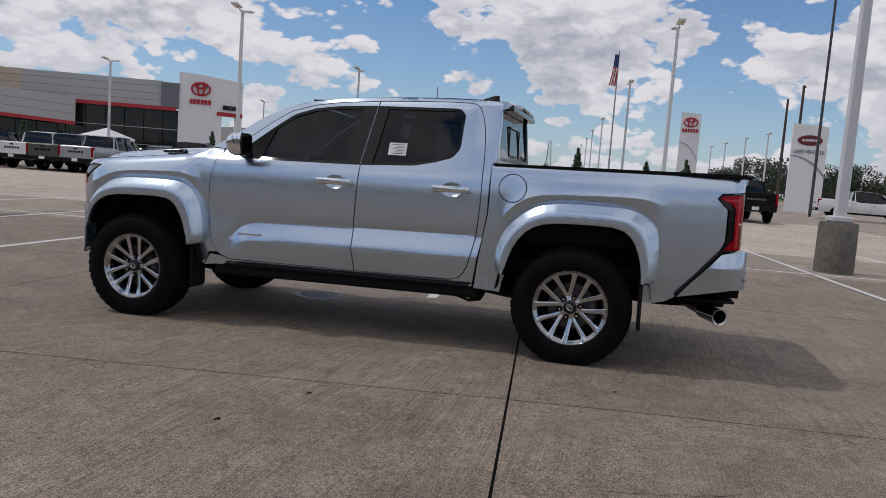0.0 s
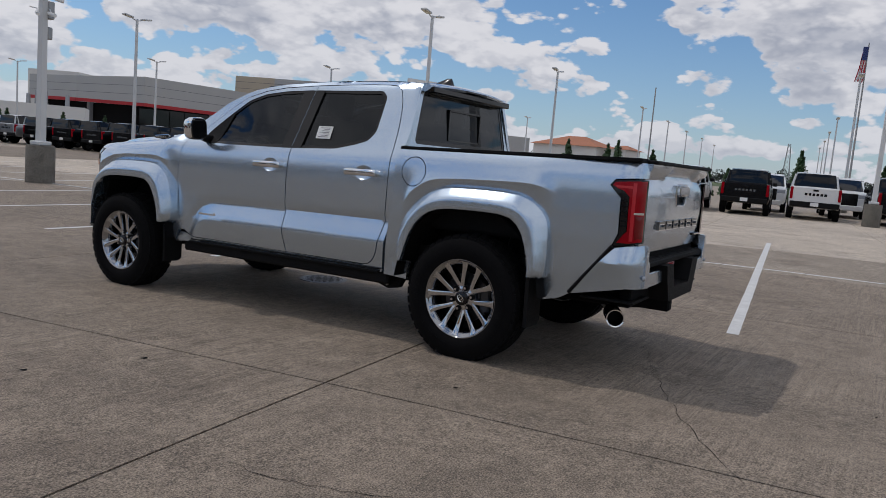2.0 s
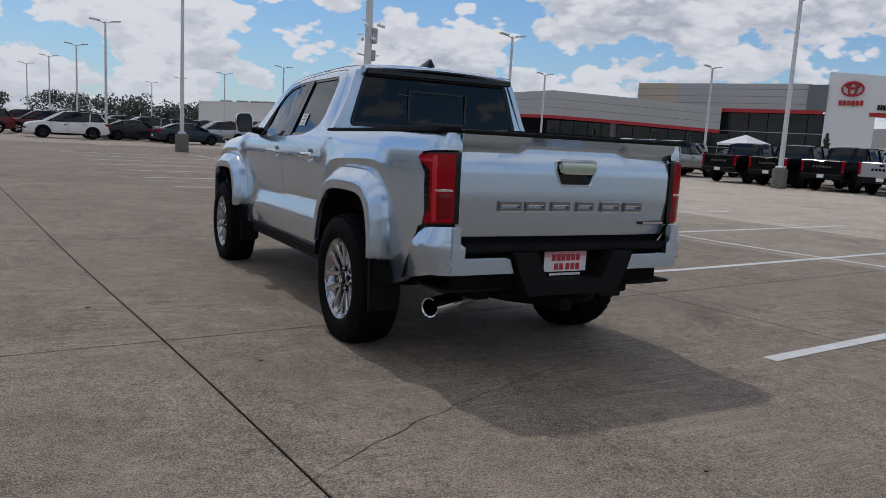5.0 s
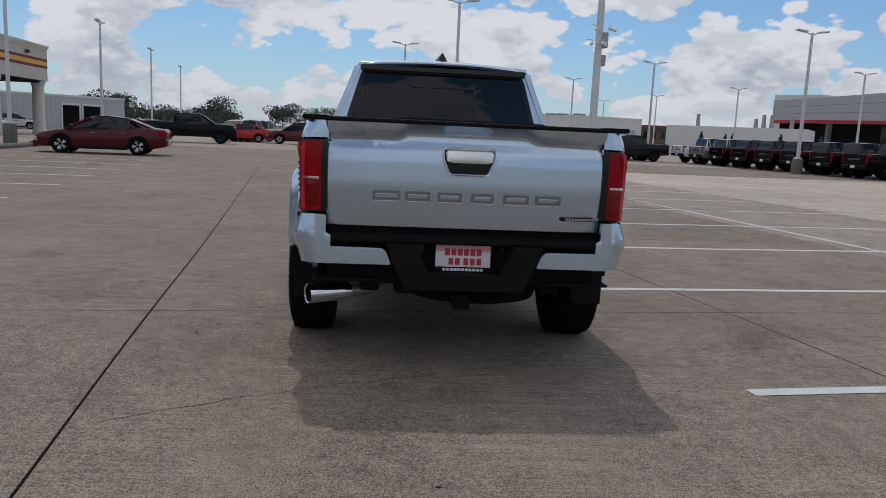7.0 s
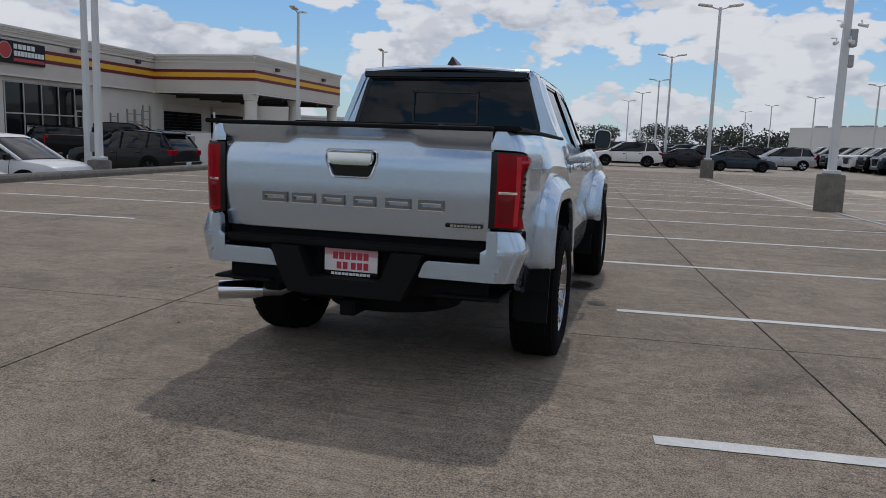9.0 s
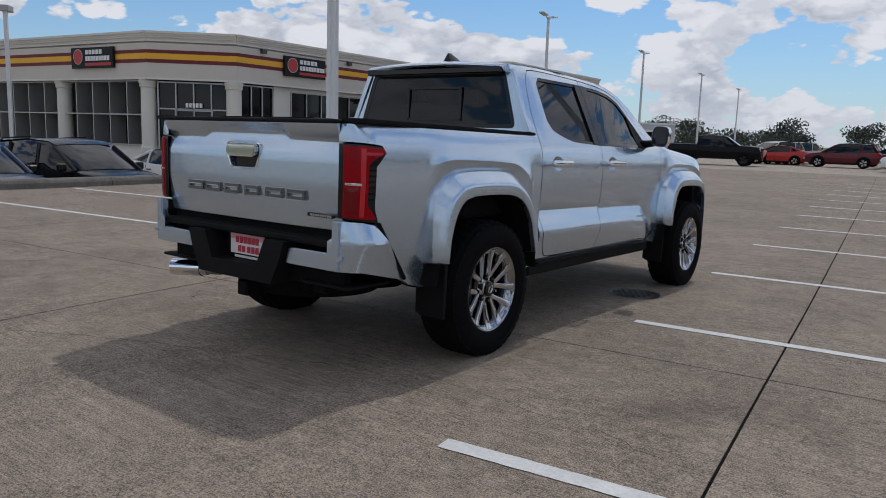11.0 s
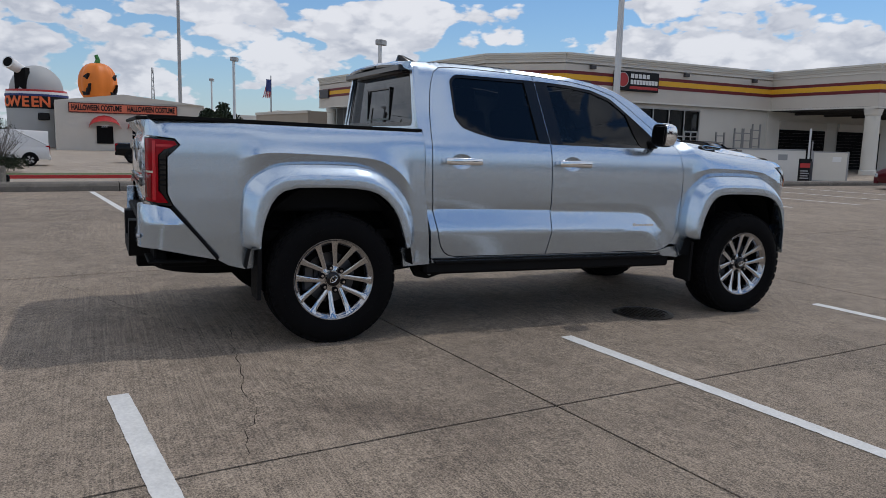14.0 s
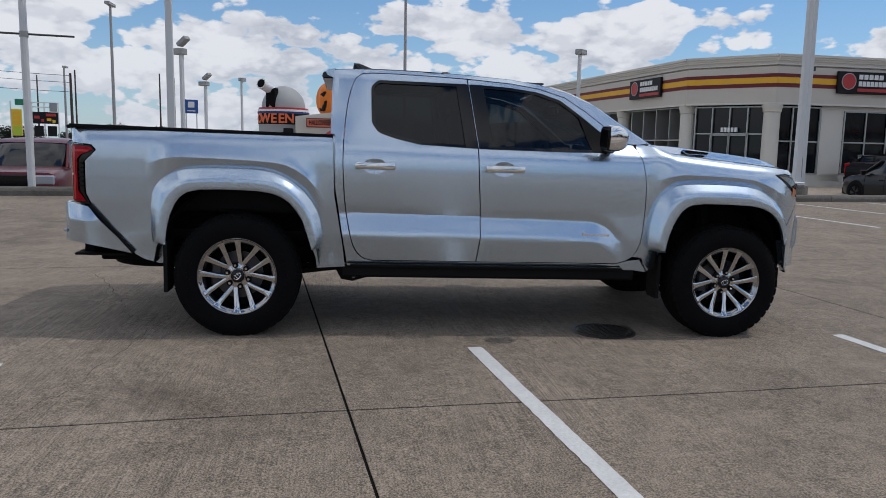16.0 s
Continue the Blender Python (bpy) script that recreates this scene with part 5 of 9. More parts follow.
    part("brake_caliper", bm, BRAKE, w)
    # added black cone behind the spokes, the gaps' shade in its colour
    bm = bmesh.new()
    revolve_x(bm, [(0.012, 0.0), (0.0, 0.205), (-0.09, 0.205)], 40)
    part("barrel_back", bm, BLACK_DEEP, w)
    return w


def under():
    u = new("chassis")
    u.parent = TRUCK
    u["label"] = "black underbody, axles and frame rails"
    bm = bmesh.new()
    for s in (-1, 1):
        box(bm, s * 0.48 - 0.05, s * 0.48 + 0.05, -0.95, 3.8, 0.42, 0.54, 0.01)
    box(bm, -0.66, 0.66, 0.55, 2.80, 0.44, 0.56)
    box(bm, -0.70, 0.70, -0.92, 0.55, 0.60, 0.66)
    box(bm, -0.60, 0.60, 2.7, 3.95, 0.48, 0.72)
    box(bm, -0.30, 0.20, 0.8, 1.9, 0.36, 0.46, 0.03)
    box(bm, -0.35, 0.35, 2.9, 3.7, 0.32, 0.5, 0.04)
    part("frame", bm, BLACK_DEEP, u)
    bm = bmesh.new()
    tube(bm, (-0.74, 0, 0.385), (0.74, 0, 0.385), 0.048, None, 14)
    tube(bm, (-0.74, 3.35, 0.385), (0.74, 3.35, 0.385), 0.04, None, 14)
    tube(bm, (0.06, 0.13, 0.385), (0.06, -0.13, 0.385), 0.13, 0.11, 18)
    tube(bm, (0.06, 0.1, 0.42), (0.05, 2.6, 0.48), 0.04, None, 10)
    for s in (-1, 1):
        tube(bm, (s * 0.56, 0.12, 0.36), (s * 0.54, 1.05, 0.47), 0.028, None, 10)
        tube(bm, (s * 0.60, -0.08, 0.40), (s * 0.52, -0.20, 0.95), 0.03, None, 10)
        tube(bm, (s * 0.62, 3.30, 0.40), (s * 0.55, 3.30, 0.95), 0.05, None, 10)
    part("axle", bm, BLACK_DEEP, u)
    # hanger brackets ahead of the rear wheels, with a bright bolt
    for s in (-1, 1):
        bm = bmesh.new()
        prism(bm, [(0.60, 0.44), (0.92, 0.43), (0.84, 0.345), (0.74, 0.315), (0.66, 0.33)], "x", s * 0.60, s * 0.66)
        br = part("hanger", bm, BLACK_TRIM, u)
        bm = bmesh.new()
        tube(bm, (s * 0.655, 0.745, 0.352), (s * 0.675, 0.745, 0.352), 0.014, None, 8)
        part("bolt", bm, STEEL, br)
        bm = bmesh.new()
        for y0, z0, y1, z1 in ((-0.60, 0.500, -0.30, 0.385), (-0.30, 0.385, 0.0, 0.340), (0.0, 0.340, 0.36, 0.350), (0.36, 0.350, 0.72, 0.395)):
            prism(bm, [(y0, z0), (y1, z1), (y1, z1 + 0.030), (y0, z0 + 0.030)], "x", s * 0.54, s * 0.60)
        part("leaf_spring", bm, BLACK_TRIM, u)
    # wheel arch liners
    for y in (0.0, 3.32):
        for s in (-1, 1):
            bm = bmesh.new()
            rows = []
            for k in range(17):
                a = math.radians(6 + 168 * k / 16)
                yy, zz = y + 0.52 * math.cos(a), 0.40 + 0.575 * math.sin(a)
                rows.append([bm.verts.new((s * x, yy, zz)) for x in (0.52, 0.925 if y < 1 else 0.90 - 0.16 * max(0.0, math.cos(a)) ** 2)])
            for p, q in zip(rows, rows[1:]):
                bm.faces.new((p[0], p[1], q[1], q[0]))
            bm.faces.new([r[0] for r in rows])
            part("arch_liner", bm, BLACK_DEEP, u)
    # spare wheel slung under the bed
    bm = bmesh.new()
    prof = [(-0.10, 0.20), (-0.12, 0.26), (-0.11, 0.36), (-0.05, 0.39), (0.05, 0.39), (0.11, 0.36), (0.12, 0.26), (0.10, 0.20), (0.0, 0.0)]
    revolve_x(bm, prof, 40)
    bmesh.ops.transform(bm, matrix=pose(0.10, -0.60, 0.475, 0, 90, 0), verts=bm.verts[:])
    part("spare_wheel", bm, RUBBER, u, "spare wheel under the bed", True, 50)
    # exhaust: grey pipe, then a bright tip to the left
    bm = bmesh.new()
    sweep(bm, [(-0.30, 0.6, 0.47), (-0.32, -0.45, 0.50), (-0.38, -0.70, 0.46), (-0.50, -0.83, 0.405), (-0.62, -0.875, 0.402)], 0.036, 14)
    ex = part("exhaust_pipe", bm, STEEL, u, "grey steel exhaust pipe", True, 40)
    bm = bmesh.new()
    d = Vector((-0.90, -0.42, -0.02)).normalized()
    p0 = Vector((-0.585, -0.855, 0.402))
    p1 = p0 + d * 0.235
    tube(bm, p0, p0 + d * 0.04, 0.042, 0.046, 24, False)
    tube(bm, p0 + d * 0.04, p1, 0.050, 0.052, 28, False)
    tube(bm, p1, p1 - d * 0.004, 0.052, 0.045, 28, False)
    tube(bm, p1 - d * 0.004, p1 - d * 0.16, 0.045, 0.043, 28, False)
    part("exhaust_tip", bm, CHROME, ex, "polished chrome exhaust tip", True, 40)
    bm = bmesh.new()
    tube(bm, p1 - d * 0.15, p1 - d * 0.16, 0.043, None, 24)
    part("exhaust_bore", bm, BLACK_DEEP, ex)
    # mud flaps
    for y, z0, z1, xa, xb in ((-0.445, 0.275, 0.60, 0.735, 0.925), (2.865, 0.255, 0.56, 0.70, 0.872), (3.795, 0.325, 0.48, 0.70, 0.80)):
        for s in (-1, 1):
            bm = bmesh.new()
            prism(bm, [(s * xa, z1), (s * xa, z0 + 0.02), (s * (xa + 0.03), z0), (s * xb, z0), (s * (xb + 0.005), z1)], "y", y - 0.012, y + 0.012)
            part("mud_flap", bm, BLACK_TRIM, u, "black mud flap")


def cab_and_bed():
    # roof skin
    n, m = 24, 28

    def roof_z(x, y):
        return float(ROOF_EDGE(y)) + 0.004 + 0.030 * (1 - (x / 0.60) ** 2) * float(np.interp(y, [0.5, 0.7, 2.0, 2.2], [0.8, 1, 1, 0.7]))
    bm = bmesh.new()
    grid = {}
    for i in range(n + 1):
        for j in range(m + 1):
            y = 0.585 + (2.14 - 0.585) * j / m
            hw = w_door(np.array([[y, float(ROOF_EDGE(y)) + 0.002]]))[0]
            x = -hw + 2 * hw * i / n
            grid[i, j] = bm.verts.new((x, y, roof_z(x * 0.60 / hw, y)))
    for i in range(n):
        for j in range(m):
            bm.faces.new((grid[i, j], grid[i + 1, j], grid[i + 1, j + 1], grid[i, j + 1]))
    part("roof", bm, PAINT_SILVER, TRUCK, "", True)
    # rear visor with the high brake lamp
    bm = bmesh.new()
    rows = []
    for i in range(25):
        x = -0.585 + 1.17 * i / 24
        e = (x / 0.585) ** 2
        zt = 1.752 + 0.026 * (1 - e)
        yb = 0.505 + 0.035 * e ** 2
        rows.append([bm.verts.new((x, yy, zz)) for yy, zz in ((0.60, zt + 0.004), (0.555, zt), (yb, zt - 0.016), (yb - 0.004, zt - 0.026), (yb + 0.004, zt - 0.040), (0.60, zt - 0.062))])
    for p, q in zip(rows, rows[1:]):
        for k in range(5):
            bm.faces.new((p[k], p[k + 1], q[k + 1], q[k]))
    bm.faces.new(rows[0])
    bm.faces.new(rows[-1][::-1])
    bmesh.ops.recalc_face_normals(bm, faces=bm.faces[:])
    vis = part("roof_visor", bm, PAINT_SILVER, TRUCK, "silver visor over the rear window", True, 35)
    # black strip carries the shade of the visor's underside
    part("visor_shadow_strip", boxm(-0.575, 0.575, 0.515, 0.60, 1.690, 1.732, 0.006), BLACK_GLOSS, vis)
    part("brake_lamp", boxm(-0.155, 0.155, 0.498, 0.53, 1.736, 1.752, 0.004), BLACK_GLOSS, vis, "unlit dark high-mounted brake lamp")
    # shark-fin aerial
    bm = bmesh.new()
    secs = ((1.80, 0.055, 0.0), (1.812, 0.045, 0.012), (1.83, 0.03, 0.030), (1.85, 0.012, 0.055), (1.858, 0.003, 0.062))
    rows = []
    for z, hw, back in secs:
        y0, y1 = 0.72 - 0.0 + back * 0.15, 0.92 - back * 2.4
        rows.append([bm.verts.new(p) for p in ((-hw * 0.6, y0, z), (hw * 0.6, y0, z), (hw, (y0 + y1) / 2, z), (0, y1, z), (-hw, (y0 + y1) / 2, z))])
    for p, q in zip(rows, rows[1:]):
        for k in range(5):
            bm.faces.new((p[k], p[(k + 1) % 5], q[(k + 1) % 5], q[k]))
    bm.faces.new(rows[-1])
    part("roof_aerial", bm, BLACK_GLOSS, TRUCK, "black shark-fin aerial", True, 50)
    # rear wall of the cab: frame and glass
    def rw(q):
        return np.interp(q, [1.25, 1.72], [0.575, 0.598])
    outer = [(-0.80, 1.25), (0.80, 1.25), (0.628, 1.72), (-0.628, 1.72)]
    hole = round_poly([(-0.685, 1.335), (0.685, 1.335), (0.572, 1.708), (-0.572, 1.708)], 0.05)
    v, f = fill2d(outer, [hole], (), 0.05)
    surface("cab_back", v, f, lambda q: np.stack([q[:, 0], rw(q[:, 1]), q[:, 1]], 1), PAINT_SILVER, TRUCK, np.array((0, 0.03, 0)))
    v, f = fill2d(hole, (), (), 0.08)
    g = surface("rear_window", v, f, lambda q: np.stack([q[:, 0], rw(q[:, 1]) + 0.008, q[:, 1]], 1), TINT_GLASS, TRUCK, np.array((0, 0.004, 0)), "dark tinted rear window")
    ring = shrink(hole, 0.028)
    v, f = fill2d(hole, [ring], (), 0.05)
    surface("window_border", v, f, lambda q: np.stack([q[:, 0], rw(q[:, 1]) + 0.005, q[:, 1]], 1), BLACK_GLOSS, g, np.array((0, 0.002, 0)))
    bm = bmesh.new()
    for a, b in (((-0.23, 1.385), (-0.23, 1.60)), ((0.23, 1.385), (0.23, 1.60)), ((-0.23, 1.60), (0.23, 1.60)), ((-0.23, 1.385), (0.23, 1.385))):
        box(bm, min(a[0], b[0]) - 0.007, max(a[0], b[0]) + 0.007, 0.578, 0.590, min(a[1], b[1]) - 0.006, max(a[1], b[1]) + 0.006)
    bmesh.ops.transform(bm, matrix=Matrix.Translation((0, 0.006, 0)), verts=bm.verts[:])
    part("slider_frame", bm, BLACK_GLOSS, g, "sliding centre pane frame")
    part("cab_wall_low", boxm(-0.82, 0.82, 0.578, 0.605, 0.46, 1.26), PAINT_SILVER, TRUCK)
    # windshield and cowl
    bm = bmesh.new()
    rows = []
    for j in range(9):
        s = j / 8
        y, z, hw = 2.13 + 0.70 * s, 1.675 - 0.375 * s, 0.575 + 0.13 * s
        rows.append([bm.verts.new((-hw + 2 * hw * i / 12, y + 0.07 * (1 - (2 * i / 12 - 1) ** 2), z + 0.03 * (1 - (2 * i / 12 - 1) ** 2) * (1 - s))) for i in range(13)])
    for p, q in zip(rows, rows[1:]):
        for i in range(12):
            bm.faces.new((p[i], p[i + 1], q[i + 1], q[i]))
    part("windshield", bm, SHIELD_GLASS, TRUCK, "clear windshield", True)
    for s in (-1, 1):
        bm = bmesh.new()
        ys = np.linspace(2.08, 2.84, 12)
        prev = None
        for y in ys:
            z = float(ROOF_EDGE(y)) + 0.004
            xo = w_door(np.array([[y, z]]))[0]
            t = (y - 2.13) / 0.70
            row = [bm.verts.new((s * xo, y, z)), bm.verts.new((s * (xo - 0.03), y + 0.004, z + 0.012)), bm.verts.new((s * (0.56 + 0.13 * t), y + 0.01, z + 0.010))]
            if prev:
                for k in range(2):
                    bm.faces.new((prev[k], row[k], row[k + 1], prev[k + 1]))
            prev = row
        bmesh.ops.recalc_face_normals(bm, faces=bm.faces[:])
        part("windshield_pillar", bm, PAINT_SILVER, TRUCK, "", True)
    part("cowl", boxm(-0.70, 0.70, 2.72, 2.90, 1.255, 1.295, 0.01), BLACK_TRIM, TRUCK)
    # hood
    hood_top = lambda y: np.interp(y, [2.78, 3.09, 3.49, 3.765, 3.95, 4.05, 4.10], [1.326, 1.313, 1.277, 1.249, 1.196, 1.125, 1.05])
    bm = bmesh.new()
    rows = []
    for j in range(31):
        y = 2.86 + (4.085 - 2.86) * j / 30
        edge = 0.748 - float(nose(np.array([y]))[0]) * 1.0
        zl = float(HOOD_LINE(y))
        row = []
        for i in range(37):
            u = -1 + 2 * i / 36
            x = edge * u
            k = 1 - sstep((abs(u) - 0.62) / 0.36)
            z = zl + (float(hood_top(y)) - zl) * float(k) + 0.012 * (1 - u * u) * (1 if y < 3.9 else 0.5)
            row.append(bm.verts.new((x, y, z)))
        rows.append(row)
    for p, q in zip(rows, rows[1:]):
        for i in range(36):
            bm.faces.new((p[i], p[i + 1], q[i + 1], q[i]))
    hood = part("hood", bm, PAINT_SILVER, TRUCK, "", True)
    for s in (-1, 1):
        bm = bmesh.new()
        vent = [(3.075, 1.286), (3.095, 1.301), (3.262, 1.288), (3.270, 1.276), (3.255, 1.268), (3.100, 1.272)]
        prism(bm, vent, "x", s * 0.62, s * 0.672)
        v = part("hood_vent", bm, BLACK_GLOSS, hood, "black hood vent with chrome bars")
        bm = bmesh.new()
        for k in range(6):
            box(bm, s * 0.673 - 0.003, s * 0.673 + 0.003, 3.125 + k * 0.021, 3.139 + k * 0.021, 1.277 - k * 0.0008, 1.288 - k * 0.0012)
        for a, b in zip(vent, [*vent[1:], vent[0]]):
            tube(bm, (s * 0.672, *a), (s * 0.672, *b), 0.0032, None, 5)
        part("vent_bar", bm, CHROME, v)
    # front end, closed
    bm = bmesh.new()
    prism(bm, [(-0.60, 4.00), (-0.50, 4.085), (-0.25, 4.12), (0.25, 4.12), (0.50, 4.085), (0.60, 4.00), (0.60, 3.90), (-0.60, 3.90)], "z", 0.66, 1.08)
    part("grille", bm, BLACK_TRIM, TRUCK, "black front grille")
    bm = bmesh.new()
    prism(bm, [(-0.62, 3.98), (-0.50, 4.10), (-0.25, 4.15), (0.25, 4.15), (0.50, 4.10), (0.62, 3.98), (0.62, 3.88), (-0.62, 3.88)], "z", 0.46, 0.66)
    part("front_bumper_middle", bm, PAINT_SILVER, TRUCK)
    # bed: floor, inner walls and soft cover
    bm = bmesh.new()
    box(bm, -0.70, 0.70, -1.0, 0.55, 0.78, 0.80)
    for s in (-1, 1):
        box(bm, s * 0.72 - 0.02, s * 0.72 + 0.02, -0.98, 0.56, 0.80, 1.288)
    box(bm, -0.72, 0.72, 0.535, 0.56, 0.80, 1.285)
    part("bed_liner", bm, BLACK_TRIM, TRUCK, "black bed liner")
    bm = bmesh.new()
    box(bm, -0.72, 0.72, -0.95, 0.52, 1.296, 1.306, 0.004)
    cov = part("bed_cover", bm, BLACK_TRIM, TRUCK, "black folding bed cover")
    bm = bmesh.new()
    prism(bm, [(-0.40, 1.306), (-0.36, 1.324), (0.40, 1.324), (0.44, 1.306)], "y", -0.93, -0.78)
    part("cover_fold", bm, BLACK_TRIM, cov)
    # mirrors: a black shell with a chrome cap over its front
    def shell(grow, z0, z1, y0, y1):
        bm = bmesh.new()
        rings = []
        for y, k in ((y0, 0.90), (y0 + 0.02, 0.98), (0.02, 0.97), (0.055, 0.86), (0.082, 0.66), (y1, 0.36)):
            ring = []
            for i in range(28):
                a = 2 * math.pi * i / 28
                c, d = math.cos(a), math.sin(a)
                px = math.copysign(abs(c) ** 0.55, c) * (0.071 + grow) * k
                pz = math.copysign(abs(d) ** 0.55, d) * (0.086 + grow) * k
                ring.append((px, y, min(max(pz, z0), z1)))
            rings.append(ring)
        loft(bm, rings)
        return bm
    for s in (-1, 1):
        mi = part("door_mirror", shell(0, -1, 1, -0.060, 0.100), BLACK_GLOSS, TRUCK, "black and chrome door mirror", True, 50)
        mi.matrix_basis = pose(s * 0.950, 2.440, 1.352, 0, s * 4, s * 8)
        part("mirror_cap", shell(0.0035, -0.072, 1, -0.050, 0.104), CHROME, mi, "chrome mirror cap", True, 50)
        part("mirror_glass", boxm(-0.053, 0.053, -0.064, -0.058, -0.064, 0.064, 0.002), MIRROR_DARK, mi, "mirror glass with its dark reflection put into the colour")
        bm = bmesh.new()
        sweep(bm, [(s * 0.775, 2.46, 1.285), (s * 0.83, 2.46, 1.288), (s * 0.90, 2.45, 1.300)], [0.035, 0.03, 0.028], 10)
        part("mirror_arm", bm, BLACK_TRIM, TRUCK, "", True)


def interior():
    u = new("cabin")
    u.parent = TRUCK
    u["label"] = "dark cabin with two front seats and a rear bench"
    part("cabin_floor", boxm(-0.74, 0.74, 0.62, 2.75, 0.55, 0.62), CABIN, u)
    part("dashboard", boxm(-0.70, 0.70, 2.42, 2.78, 0.95, 1.26, 0.05, 2), CABIN, u)
    part("headliner", boxm(-0.56, 0.56, 0.66, 2.05, 1.715, 1.728), CABIN_GREY, u)
    def seat(x, y, w, nm):
        bm = bmesh.new()
        box(bm, x - w / 2, x + w / 2, y - 0.05, y + 0.48, 0.80, 0.95, 0.05, None, 2)
        box(bm, x - w / 2, x + w / 2, -0.06, 0.07, 0.0, 0.62, 0.05, pose(0, y - 0.02, 0.90, 12, 0, 0), 2)
        part(nm, bm, CABIN_GREY, u, "dark grey seat", True, 50)
        for hx in ((x,) if w < 0.7 else (x - 0.40, x + 0.02, x + 0.42)):
            bm = bmesh.new()
            box(bm, hx - 0.13, hx + 0.13, -0.05, 0.05, 0.0, 0.20, 0.04, pose(0, y - 0.13, 1.50 if w < 0.7 else 1.46, 8, 0, 0), 2)
            tube(bm, (hx - 0.06, y - 0.12, 1.40), (hx - 0.06, y - 0.13, 1.54), 0.008)
            tube(bm, (hx + 0.06, y - 0.12, 1.40), (hx + 0.06, y - 0.13, 1.54), 0.008)
            part("headrest", bm, CABIN_GREY, u, "", True, 50)
    seat(-0.38, 1.62, 0.52, "front_seat")
    seat(0.38, 1.62, 0.52, "front_seat")
    seat(0.0, 0.86, 1.30, "rear_bench")
    bm = bmesh.new()
    ring = [(-0.38 + 0.185 * math.cos(6.2832 * k / 28), 2.28 + 0.05 * math.sin(6.2832 * k / 28), 1.17 + 0.175 * math.sin(6.2832 * k / 28)) for k in range(29)]
    sweep(bm, ring, 0.016, 8, False)
    box(bm, -0.45, -0.31, 2.27, 2.33, 1.12, 1.20, 0.02)
    box(bm, -0.55, -0.21, 2.275, 2.295, 1.155, 1.185, 0.008)
    part("steering_wheel", bm, CABIN, u, "", True, 50)
    part("rear_view_mirror", boxm(-0.12, 0.12, 2.27, 2.30, 1.545, 1.61, 0.012), CABIN, u)
    # window sticker inside the rear left glass
    st = part("window_sticker", boxm(-0.0015, 0.0015, -0.066, 0.066, -0.048, 0.048), PAPER, u, "white price sticker on the rear window")
    q = np.array([[1.30, 1.375]])
    x = w_door(q)[0]
    st.matrix_basis = pose(-(x - 0.006), 1.30, 1.378, 0, 22, 0) @ pose(0, 0, 0, 0, 0, 0)
    bm = bmesh.new()
    for k in range(7):
        box(bm, -0.0035, -0.001, -0.050 + 0.008 * (k % 2), 0.045 - 0.02 * (k % 3), -0.036 + 0.0115 * k, -0.0335 + 0.0115 * k)
    part("print_bar", bm, INK, st)


build_sides()
build_tail_lamps()
tailgate()
rear_bumper()
for yy, sd, roll in ((0.0, 1, 43), (0.0, -1, 48), (3.334, 1, 20), (3.334, -1, 30)):
    wheel((sd * 0.825, yy, 0.385), sd, radians(roll))
under()
cab_and_bed()
interior()

# ---- parked vehicles: y ahead, middle of the car at the origin ----
def ring_body(y, hw, z0, z1, belt=0.94, crown=0.02, low=0.93):
    zm = z0 + (z1 - z0) * 0.55
    half = [(hw * low, z0), (hw * 0.99, z0 + 0.10), (hw, zm), (hw * 0.985, z0 + (z1 - z0) * 0.8), (hw * belt, z1 - 0.02), (hw * belt * 0.90, z1 + crown * 0.5), (hw * 0.4, z1 + crown)]
    return [(x, y, z) for x, z in half] + [(-x, y, z) for x, z in half[::-1]]


def ring_cab(y, hb, ht, z0, z1):
    half = [(hb, z0), (hb + (ht - hb) * 0.9, z0 + (z1 - z0) * 0.88), (ht * 0.93, z1 - 0.005), (ht * 0.5, z1 + 0.012)]
    return [(x, y, z) for x, z in half] + [(-x, y, z) for x, z in half[::-1]]


